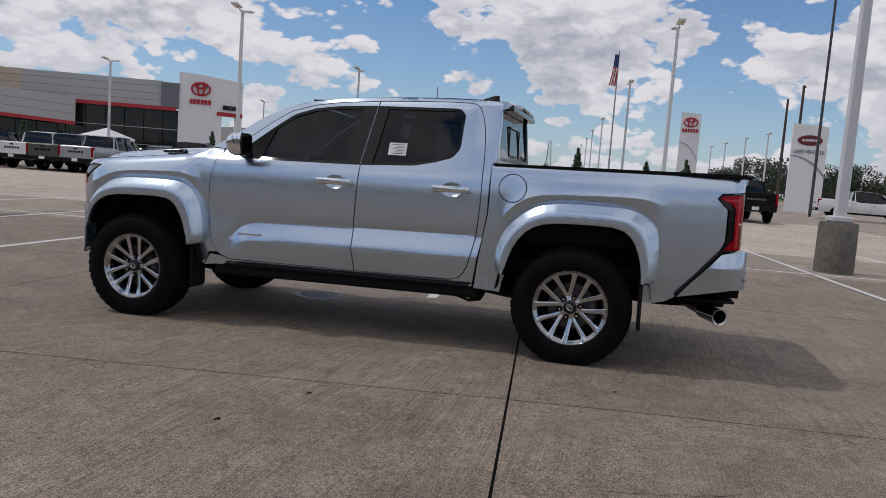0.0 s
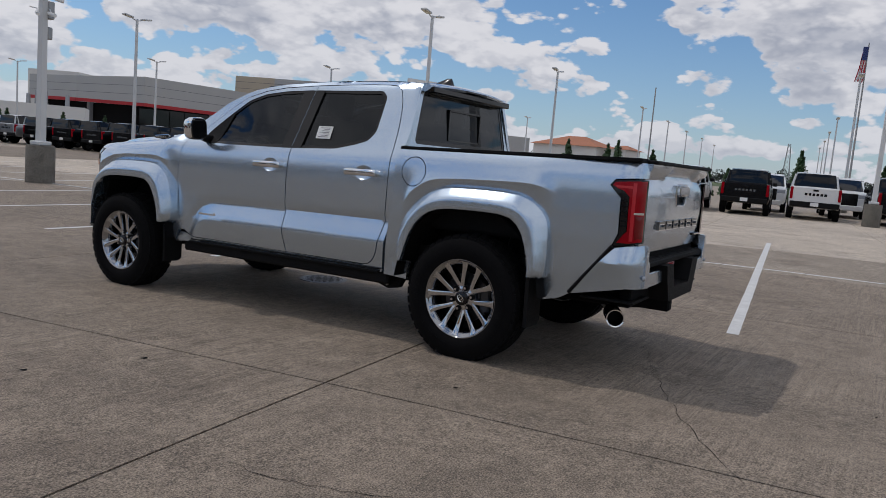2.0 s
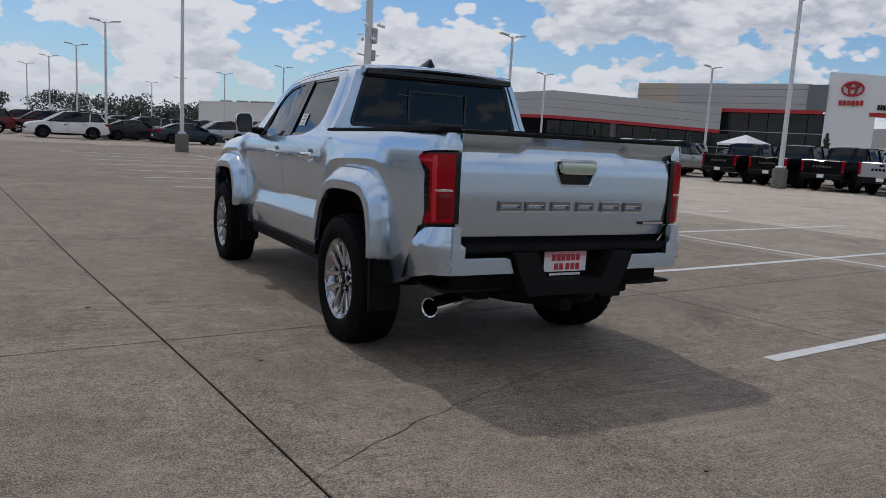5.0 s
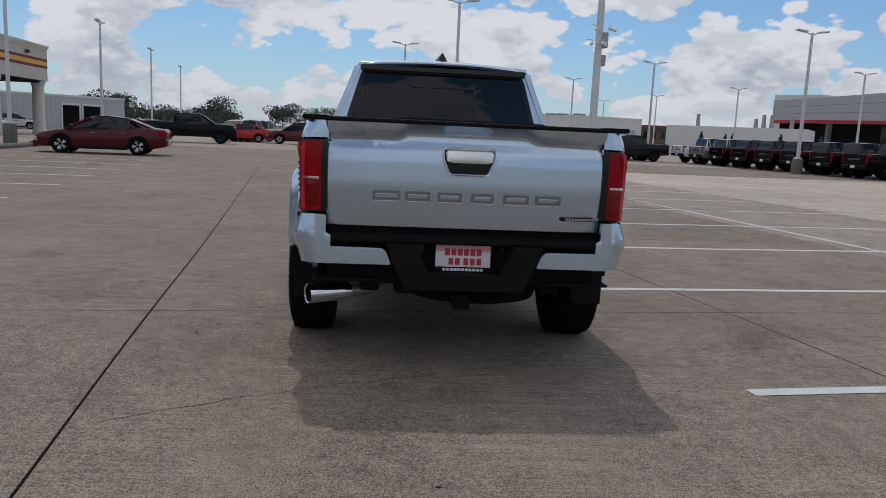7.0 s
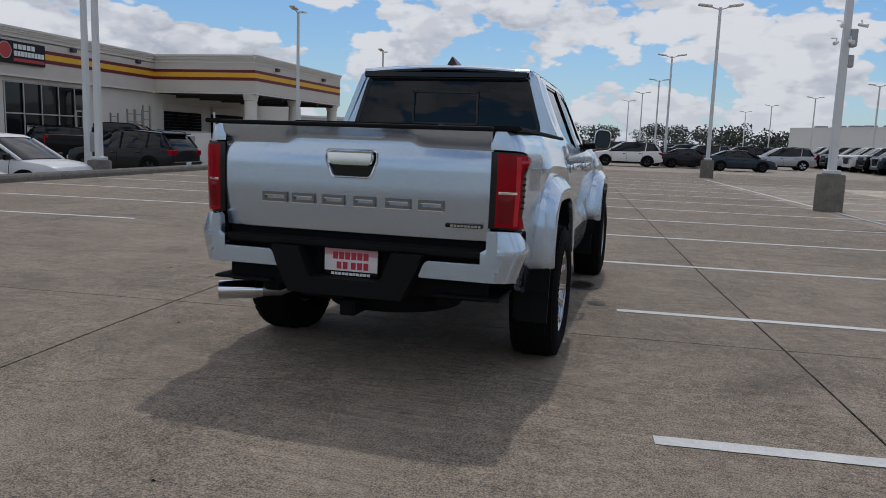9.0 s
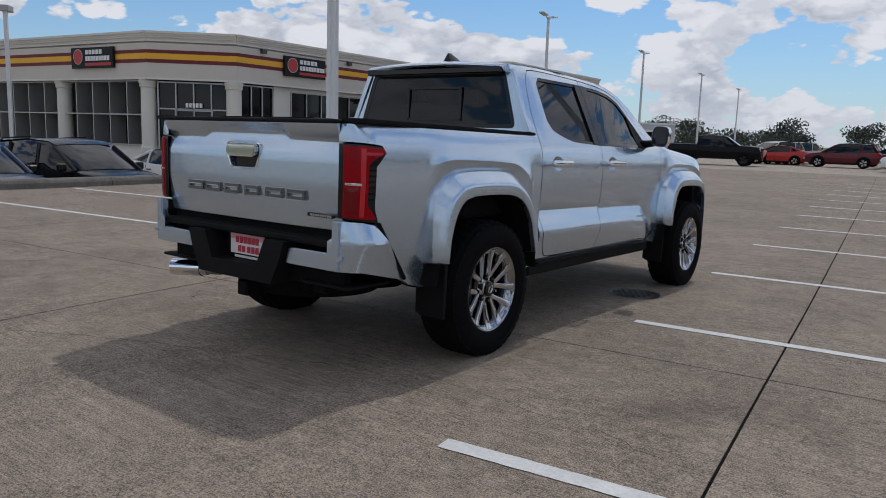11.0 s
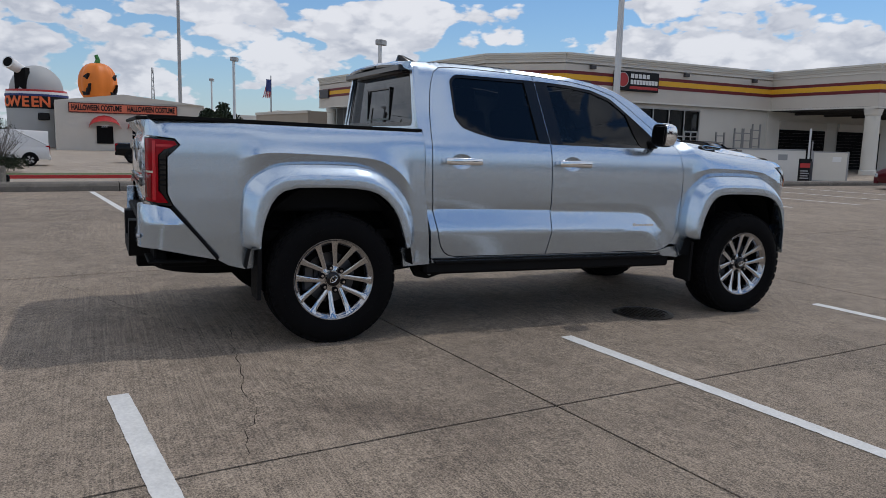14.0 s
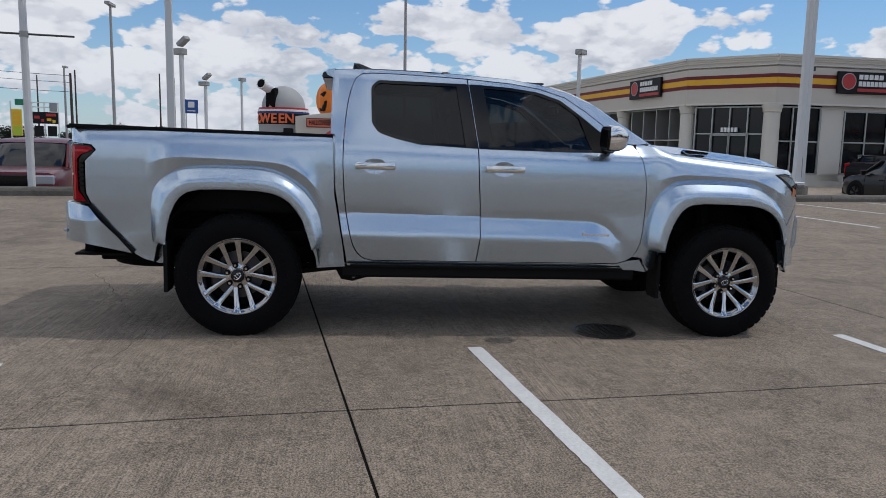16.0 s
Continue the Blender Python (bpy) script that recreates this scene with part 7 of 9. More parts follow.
for px, py in POLES:
    copy_thing(P0, pose(px, py, base_z(px, py) + (0.33 * min(max((py - 4) / 19, 0), 1) if px < -10 and py < 40 else 0), 0, 0, LA + (90 if px < -10 else 0)))
W0 = lamp_post(9.5, 1, False)
W0["label"] = "white steel pole without a base in the verge"
W0.matrix_basis = pose(-14.75, 14.05, base_z(-14.75, 14.05), 0, 0, LA)
Q0 = lamp_post(9.5, 1, tall=1.30)
Q0["label"] = "white steel pole on a concrete base beside the kerb"
Q0.matrix_basis = pose(-12.5, -3.26, -0.78, 0, 0, LA)


def camera_boxes():
    """Watch cameras and a grey box on the pole nearest the truck."""
    m = pose(5.38, 15.15, ground_z(5.38, 15.15), 0, 0, LA)
    t = thing("security_cameras", m, "cluster of white security cameras and grey boxes on a pole", "security camera")
    part("control_box", boxm(0.06, 0.22, -0.12, 0.12, 3.80, 4.20, 0.02), STEEL, t, "grey steel control box")
    part("small_box", boxm(0.07, 0.20, -0.09, 0.09, 3.34, 3.62, 0.02), STEEL, t)
    bm = bmesh.new()
    box(bm, 0.055, 0.085, -0.03, 0.03, 3.30, 4.24)
    part("bracket", bm, STEEL, t)
    for x, y, z, h in ((-0.24, -0.12, 3.88, 150), (-0.16, -0.14, 4.26, 170), (0.28, -0.12, 4.28, 225), (0.05, -0.20, 3.90, 185)):
        bm = bmesh.new()
        tube(bm, (0, -0.09, 0), (0, 0.13, 0), 0.040, 0.046, 14)
        tube(bm, (0, 0.131, 0), (0, 0.134, 0), 0.034, None, 14)
        sweep(bm, [(0, 0, 0.03), (0, -0.06, 0.09), (-x * 0.6, -0.12, 0.10)], 0.014, 6)
        c = part("camera_body", bm, SIGN_WHITE, t, "white tube-shaped camera")
        c.matrix_basis = pose(x, y, z, -14, 0, h)


camera_boxes()


# ---- kerb and verge between the two lots ----
def kerb_run():
    t = thing("kerb", Matrix.Identity(4), "worn grey concrete kerb between the two car lots", "kerb", kind="structure")
    n = 0
    v = -30.0
    while v < 40:
        bm = bmesh.new()
        ring = []
        for vv in (v + 0.006, v + 2.99):
            row = []
            for du, dz in ((0.0, -0.05), (0.01, 0.10), (0.04, 0.155), (0.10, 0.185), (0.26, 0.185), (0.34, 0.14), (0.36, -0.15)):
                x, y = lot(-9.75 - du, vv)
                row.append((x, y, ground_z(x, y) + dz))
            ring.append(row)
        loft(bm, ring)
        part("kerb_stone", bm, KERB, t)
        v += 3.0
    bm = bmesh.new()
    n = 24
    rows = []
    for j in range(n + 1):
        v = -60 + 100 * j / n
        rows.append([bm.verts.new((*lot(u, v), z)) for u, z in ((-10.11, ground_z(*lot(-10.11, v)) + 0.06), (-11.1, base_z(*lot(-11.2, v)) * 0.9), (-12.6, base_z(*lot(-12.6, v))))])
    for p, q in zip(rows, rows[1:]):
        for k in range(2):
            bm.faces.new((p[k], q[k], q[k + 1], p[k + 1]))
    part("verge", bm, KERB, t)


kerb_run()
# the next lot to the west
def west_lot():
    bm = bmesh.new()
    rows = []
    for i in range(11):
        u = -12.6 - 170 * (i / 10) ** 1.5
        rows.append([bm.verts.new((*lot(u, -90 + 5 * j), base_z(*lot(min(u, -12.6), -90 + 5 * j)) if -90 + 5 * j < 40 else -0.10)) for j in range(47)])
    for p, q in zip(rows, rows[1:]):
        for j in range(46):
            bm.faces.new((p[j], q[j], q[j + 1], p[j + 1]))
    bmesh.ops.recalc_face_normals(bm, faces=bm.faces[:])
    tagged(link_mesh("west_lot", bm, CONCRETE_FAR), "concrete of the neighbouring shopping lot, in the brightened far tone", "pavement", kind="structure")


west_lot()


# ---- buildings ----
def wall_between(bm, p, q, z0, z1, thick=0.3, proud=0.0):
    """A wall along p to q, its outer face to the right of the way, proud of the line by that much."""
    p, q = Vector(p), Vector(q)
    d = (q - p).normalized()
    n = Vector((d.y, -d.x))
    a, b = p + n * proud, q + n * proud
    c, e = q - n * thick, p - n * thick
    lo = [bm.verts.new((v.x, v.y, z0)) for v in (a, b, c, e)]
    hi = [bm.verts.new((v.x, v.y, z1)) for v in (a, b, c, e)]
    bm.faces.new(lo[::-1])
    bm.faces.new(hi)
    for i in range(4):
        bm.faces.new((lo[i], lo[(i + 1) % 4], hi[(i + 1) % 4], hi[i]))
    bmesh.ops.recalc_face_normals(bm, faces=bm.faces[:])


def along(p, q, s, out=0.0):
    p, q = Vector(p), Vector(q)
    d = (q - p).normalized()
    n = Vector((d.y, -d.x))
    r = p + d * s + n * out
    return r.x, r.y


def facing(p, q, s, z, out=0.0):
    """A pose on a wall: x along it, -y out of it."""
    x, y = along(p, q, s, out)
    d = Vector(q) - Vector(p)
    return pose(x, y, z, 0, 0, math.degrees(math.atan2(d.y, d.x)))


def shop_window(t, p, q, s0, s1, z0, z1, cols, rail, out=-0.25, door=None):
    """A glazed bay: dark panes, each its own, in an aluminium frame."""
    L = s1 - s0
    w = new("window")
    w.parent = t
    w["label"] = "dark shop window in aluminium frames"
    for i in range(cols):
        for za, zb in ((z0, rail), (rail, z1)):
            bm = bmesh.new()
            a, b = s0 + L * i / cols + 0.03, s0 + L * (i + 1) / cols - 0.03
            wall_between(bm, along(p, q, a), along(p, q, b), za + 0.03, zb - 0.03, 0.30 - out, out - 0.03)
            part("pane", bm, DARK_GLASS, w)
    bm = bmesh.new()
    for i in range(cols + 1):
        s = s0 + L * i / cols
        wall_between(bm, along(p, q, s - 0.035), along(p, q, s + 0.035), z0, z1, 0.2, out + 0.03)
    for z in (z0, rail, z1):
        wall_between(bm, along(p, q, s0), along(p, q, s1), z - 0.035, z + 0.035, 0.2, out + 0.035)
    part("window_frame", bm, ALU, w)
    if door:
        bm = bmesh.new()
        a, b = door
        for s in (a, (a + b) / 2, b):
            wall_between(bm, along(p, q, s - 0.05), along(p, q, s + 0.05), z0, 2.3, 0.2, out + 0.05)
        wall_between(bm, along(p, q, a), along(p, q, b), 2.25, 2.35, 0.2, out + 0.05)
        part("door_frame", bm, ALU, w)


def repair_shop():
    t = thing("repair_shop", pose(0, 0, -0.10), "low beige stucco repair shop with a yellow and maroon stripe", "building")
    A, B, F, D, E = (-33.8, 19.3), (-30.4, 22.5), (-31.4, 39.4), (-24.0, 39.6), (-24.6, 54.4)
    G = (-59.0, 16.5)
    E2 = (-36.0, 53.6)
    TOP, SOF = 6.35, 3.85
    runs = [(G, A), (A, B), (B, F), (F, D), (D, E), (E, E2)]
    # fascia band with stripes and a stepped cornice
    for a, b in runs:
        bm = bmesh.new()
        wall_between(bm, a, b, SOF, TOP - 0.32, 0.35, 0.0)
        part("fascia", bm, STUCCO, t)
        for z0, z1, out in ((TOP - 0.32, TOP - 0.22, 0.05), (TOP - 0.22, TOP - 0.12, 0.10), (TOP - 0.12, TOP, 0.17), (TOP - 0.52, TOP - 0.46, 0.04), (SOF, SOF + 0.10, 0.05)):
            bm = bmesh.new()
            wall_between(bm, a, b, z0, z1, 0.35, out)
            part("moulding", bm, STUCCO_PALE, t)
    def stripe(a, b, s0, s1):
        for z0, z1, m in ((5.22, 5.40, MAROON_BAND), (4.92, 5.215, YELLOW_BAND), (4.72, 4.915, MAROON_BAND)):
            bm = bmesh.new()
            wall_between(bm, along(a, b, s0), along(a, b, s1), z0, z1, 0.1, 0.015)
            part("stripe", bm, m, t)
    LGA = math.dist(G, A)
    stripe(G, A, 0.0, LGA)
    stripe(A, B, 0.0, math.dist(A, B))
    stripe(B, F, 0.0, math.dist(B, F))
    stripe(F, D, 0.0, math.dist(F, D))
    stripe(D, E, 0.0, math.dist(D, E))
    # roof and back walls, closing the block
    bm = bmesh.new()
    poly = [G, A, B, F, (-31.4, 62.0), (-62.0, 62.0)]
    prism(bm, [(x, y) for x, y in poly], "z", TOP - 0.6, TOP - 0.5)
    part("roof", bm, STUCCO_SHADE, t)
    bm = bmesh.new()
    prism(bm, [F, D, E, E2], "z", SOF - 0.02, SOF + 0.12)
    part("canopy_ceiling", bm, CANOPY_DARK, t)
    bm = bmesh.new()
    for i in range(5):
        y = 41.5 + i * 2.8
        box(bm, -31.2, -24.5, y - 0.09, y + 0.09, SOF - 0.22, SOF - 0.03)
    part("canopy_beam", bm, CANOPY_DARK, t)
    # set-back walls below the fascia
    def back(a, b, s0, s1, z0, z1, m=STUCCO_PALE, out=-0.25):
        bm = bmesh.new()
        wall_between(bm, along(a, b, s0), along(a, b, s1), z0, z1, 0.3, out)
        part("wall", bm, m, t)
    for a, b in ((G, A), (A, B), (B, F)):
        back(a, b, 0, math.dist(a, b), -0.55, 0.02, out=-0.27)
    back(G, A, 0, LGA, 0, 0.35, out=-1.2)
    back(B, F, 10.75, 17.0, 0, SOF)
    back(B, F, 2.9, 4.2, 0, SOF)
    back(B, F, 0.3, 10.75, 0, 0.35)
    back(B, F, 4.2, 10.75, 3.62, SOF)
    # glazing
    cols_s = [LGA - s for s in (0.45, 7.95, 16.0, 23.6)]
    edges = sorted(cols_s)
    for a0, b0 in zip([0.3, *edges], [*edges]):
        if b0 - a0 > 1.5:
            shop_window(t, G, A, a0, b0, 0.35, 3.80, max(3, round((b0 - a0) / 1.5)), 2.0, -1.2)
    shop_window(t, A, B, 0.5, 4.2, 0.1, 3.75, 4, 2.35, -0.35, (1.4, 3.3))
    shop_window(t, B, F, 0.4, 2.8, 0.35, 3.75, 3, 2.0, -0.30)
    shop_window(t, B, F, 4.25, 10.7, 0.35, 3.60, 5, 2.0, -0.28, (9.5, 10.6))
    bm = bmesh.new()
    for i in range(5):
        wall_between(bm, along(A, B, 1.95 + i * 0.18), along(A, B, 2.07 + i * 0.18), 2.45, 2.68, 0.1, -0.28)
    part("number_bars", bm, SIGN_WHITE, t)
    # dark blocks added behind the glazing for unlit rooms, closed up to the roof
    for a, b, deep in ((G, A, 1.75), (A, B, 0.85), (B, F, 0.80)):
        bm = bmesh.new()
        wall_between(bm, a, b, 0.0, TOP - 0.62, deep + 0.2, -deep)
        part("dark_backing", bm, CANOPY_DARK, t)
    # columns
    def column(x, y, r=0.42, name="column"):
        bm = bmesh.new()
        seg = 20
        prof = [(r * 1.12, 0), (r * 1.12, 0.25), (r, 0.30), (r * 0.96, SOF - 0.42), (r * 1.10, SOF - 0.36), (r * 1.10, SOF - 0.22), (r * 1.2, SOF - 0.16), (r * 1.2, SOF)]
        rings = [[bm.verts.new((x + rr * math.cos(6.2832 * i / seg), y + rr * math.sin(6.2832 * i / seg), z)) for i in range(seg)] for rr, z in prof]
        for p, q in zip(rings, rings[1:]):
            for i in range(seg):
                bm.faces.new((p[i], p[(i + 1) % seg], q[(i + 1) % seg], q[i]))
        part(name, bm, STUCCO_PALE, t, "", True, 40)
    for s in cols_s:
        column(*along(G, A, s, -0.45))
    column(*along(A, B, 4.45, -0.3))
    column(*along(D, E, 0.4, -0.5))
    column(*along(D, E, 7.0, -0.5))
    column(*along(D, E, 14.3, -0.5))
    # recess under the canopy: back wall with two roller doors
    bm = bmesh.new()
    wall_between(bm, (-31.6, 39.4), (-32.0, 62.0), 0, SOF, 0.3, 0)
    part("wall", bm, STUCCO_PALE, t)
    for y0 in (40.6, 46.4):
        d = new("roller_door")
        d.parent = t
        # slats coloured black to stand in for the unlit inside of the bay
        bm = bmesh.new()
        for k in range(12):
            wall_between(bm, (-31.6, y0), (-31.65, y0 + 4.4), 0.05 + k * 0.22, 0.26 + k * 0.22, 0.1, 0.06)
        part("door_slat", bm, BLACK_DEEP, d)
        bm = bmesh.new()
        wall_between(bm, (-31.6, y0 - 0.1), (-31.65, y0 + 4.5), 2.70, 3.25, 0.1, 0.10)
        part("door_housing", bm, STUCCO, d)
    # flood lamps on the fascia
    for a, b, s in ((B, F, 1.8), (B, F, 9.0), (B, F, 15.0), (D, E, 3.0), (D, E, 11.0)):
        bm = bmesh.new()
        x, y = along(a, b, s, 0.14)
        box(bm, x - 0.12, x + 0.12, y - 0.16, y + 0.16, 5.55, 5.78, 0.02)
        part("flood_lamp", bm, POLE_DARK, t)
    # two business signs: black boards with a red disc and plain bars
    for a, b, s, w in ((G, A, LGA - 4.35, 3.7), (B, F, 5.05, 3.4)):
        sg = new("business_sign")
        sg.parent = t
        sg.matrix_basis = facing(a, b, s, 5.05, 0.10)
        sg["label"] = "black sign board with a red disc and white bars"
        part("board", boxm(-w / 2, w / 2, -0.09, 0.06, -0.56, 0.56, 0.02), SIGN_BLACK, sg)
        bm = bmesh.new()
        revolve_x(bm, [(0.0, 0.40), (0.02, 0.40), (0.02, 0.0)], 32)
        bmesh.ops.transform(bm, matrix=pose(-w * 0.32, -0.09, 0.06, 0, 0, -90), verts=bm.verts[:])
        part("disc", bm, SIGN_RED, sg)
        bm = bmesh.new()
        revolve_x(bm, [(0.0, 0.42), (0.03, 0.42), (0.03, 0.385), (0.0, 0.385)], 32)
        bmesh.ops.transform(bm, matrix=pose(-w * 0.32, -0.09, 0.06, 0, 0, -90), verts=bm.verts[:])
        part("ring", bm, ALU, sg)
        bm = bmesh.new()
        for k in range(5):
            box(bm, -0.50 + k * 0.30, -0.50 + k * 0.30 + 0.22, -0.12, -0.09, 0.18, 0.42)
        for k in range(9):
            box(bm, -0.50 + k * 0.235, -0.50 + k * 0.235 + 0.18, -0.12, -0.09, -0.17, 0.08)
        tagged(part("white_bar", bm, SIGN_WHITE, sg), kind="stuff")
        part("red_bar", boxm(-0.55, w / 2 - 0.12, -0.12, -0.09, -0.44, -0.28), SIGN_RED, sg)
    # small dark board at the far end
    sg = boxm(-0.9, 0.9, -0.1, 0.05, -0.35, 0.35, 0.02)
    o = part("dark_board", sg, POLE_DARK, t)
    o.matrix_basis = facing(G, A, 1.4, 5.0, 0.08)
    # low white yard wall and a steel gate panel beside it
    YW, YE = (-29.4, 26.6), (-22.5, 32.3)
    y = thing("yard_wall", pose(0, 0, -0.45), "low white rendered yard wall with small notices", "wall")
    bm = bmesh.new()
    wall_between(bm, YW, YE, 0, 1.66, 0.2, 0)
    part("wall", bm, WHITE_WALL, y)
    bm = bmesh.new()
    wall_between(bm, YW, YE, 1.66, 1.73, 0.25, 0.04)
    part("coping", bm, SIGN_GREY, y)
    YL = math.dist(YW, YE)
    for s, w, z0, z1 in ((YL - 1.3, 0.45, 1.15, 1.45), (YL - 6.2, 0.40, 1.2, 1.5)):
        bm = bmesh.new()
        wall_between(bm, along(YW, YE, s), along(YW, YE, s + w), z0, z1, 0.05, 0.02)
        part("notice", bm, SIGN_GREY, y)
    g = thing("gate_panel", facing(YW, YE, YL + 1.15, -0.40, 0.3), "cream sheet-steel yard gate panel with a worn notice", "gate")
    part("sheet", boxm(-0.80, 0.80, -0.02, 0.02, 0.10, 1.56), STUCCO_PALE, g)
    for x in (-0.80, 0.80):
        part("gate_post", boxm(x - 0.04, x + 0.04, -0.04, 0.04, 0.0, 1.62), POLE_GREY, g)
    for z in (0.10, 1.58):
        part("gate_rail", boxm(-0.76, 0.76, -0.035, 0.035, z - 0.03, z + 0.03), POLE_GREY, g)
    part("notice", boxm(0.10, 0.50, -0.03, -0.02, 1.10, 1.35), PAPER, g)
    part("tall_post", boxm(-1.06, -0.96, -0.05, 0.05, 0.0, 2.75), POLE_WHITE, g)
    part("tall_post", boxm(-0.90, -0.84, 0.02, 0.10, 0.0, 2.1), POLE_GREY, g)
    # tool racks and ladders against the plain wall
    for k, (s, h) in enumerate(((11.4, 2.3), (13.0, 2.6), (13.8, 2.6), (14.6, 2.9))):
        r = thing("steel_rack", facing(B, F, s, -0.10, 0.9), "grey steel storage rack standing by the wall", "rack", "steel racks by the wall")
        for x in (-0.35, 0.35):
            part("upright", boxm(x - 0.04, x + 0.04, -0.04, 0.04, 0, h), STEEL, r)
        for j in range(5):
            part("rung", boxm(-0.31, 0.31, -0.03, 0.03, 0.4 + j * h * 0.18, 0.46 + j * h * 0.18), STEEL, r)
    a = thing("sidewalk_sign", pose(-21.4, 31.0, -0.42, 0, 0, 38), "black and red folding pavement sign with a red panel", "sign")
    part("board", boxm(-0.30, 0.30, -0.05, 0.05, 0.05, 1.25, 0.02), SIGN_BLACK, a)
    part("red_panel", boxm(-0.22, 0.22, -0.056, -0.05, 0.80, 1.02), SIGN_RED, a)
    bm = bmesh.new()
    for k in range(4):
        box(bm, -0.2, 0.2 - 0.05 * (k % 2), -0.056, -0.05, 0.25 + k * 0.12, 0.31 + k * 0.12)
    part("bar", bm, SIGN_GREY, a)


repair_shop()


def metal_building():
    t = thing("metal_shed", pose(0, 0, -0.15), "long pale corrugated metal workshop with open roller doors", "building")
    p, q = (-58.0, 66.5), (-28.3, 83.0)
    p, q = (-46.0, 58.0), (-26.9, 79.0)
    L = math.dist(p, q)
    bm = bmesh.new()
    wall_between(bm, p, q, 0, 3.35, 12.0, 0)
    part("wall", bm, METAL_WALL, t)
    bm = bmesh.new()
    n = int(L / 0.45)
    for i in range(n):
        s = i * 0.45
        if L - 7.0 < s < L - 2.3:
            continue
        wall_between(bm, along(p, q, s), along(p, q, s + 0.16), 0, 3.25, 0.05, 0.03)
    tagged(part("corrugation", bm, METAL_WALL, t), kind="stuff")
    bm = bmesh.new()
    wall_between(bm, p, q, 3.30, 3.50, 0.3, 0.10)
    part("eave", bm, WHITE_WALL, t)
    # open doorways as flat black slabs, the unlit inside in their colour
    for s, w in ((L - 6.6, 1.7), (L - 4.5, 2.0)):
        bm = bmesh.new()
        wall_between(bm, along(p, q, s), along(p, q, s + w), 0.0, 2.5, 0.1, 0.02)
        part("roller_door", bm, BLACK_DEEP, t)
        bm = bmesh.new()
        wall_between(bm, along(p, q, s - 0.12), along(p, q, s + w + 0.12), 2.5, 2.72, 0.1, 0.12)
        for e in (s - 0.14, s + w):
            wall_between(bm, along(p, q, e), along(p, q, e + 0.14), 0.0, 2.5, 0.1, 0.12)
        part("door_surround", bm, WHITE_WALL, t)


metal_building()


FAR_EYE = Vector((-4.5, -2.8, 1.28))


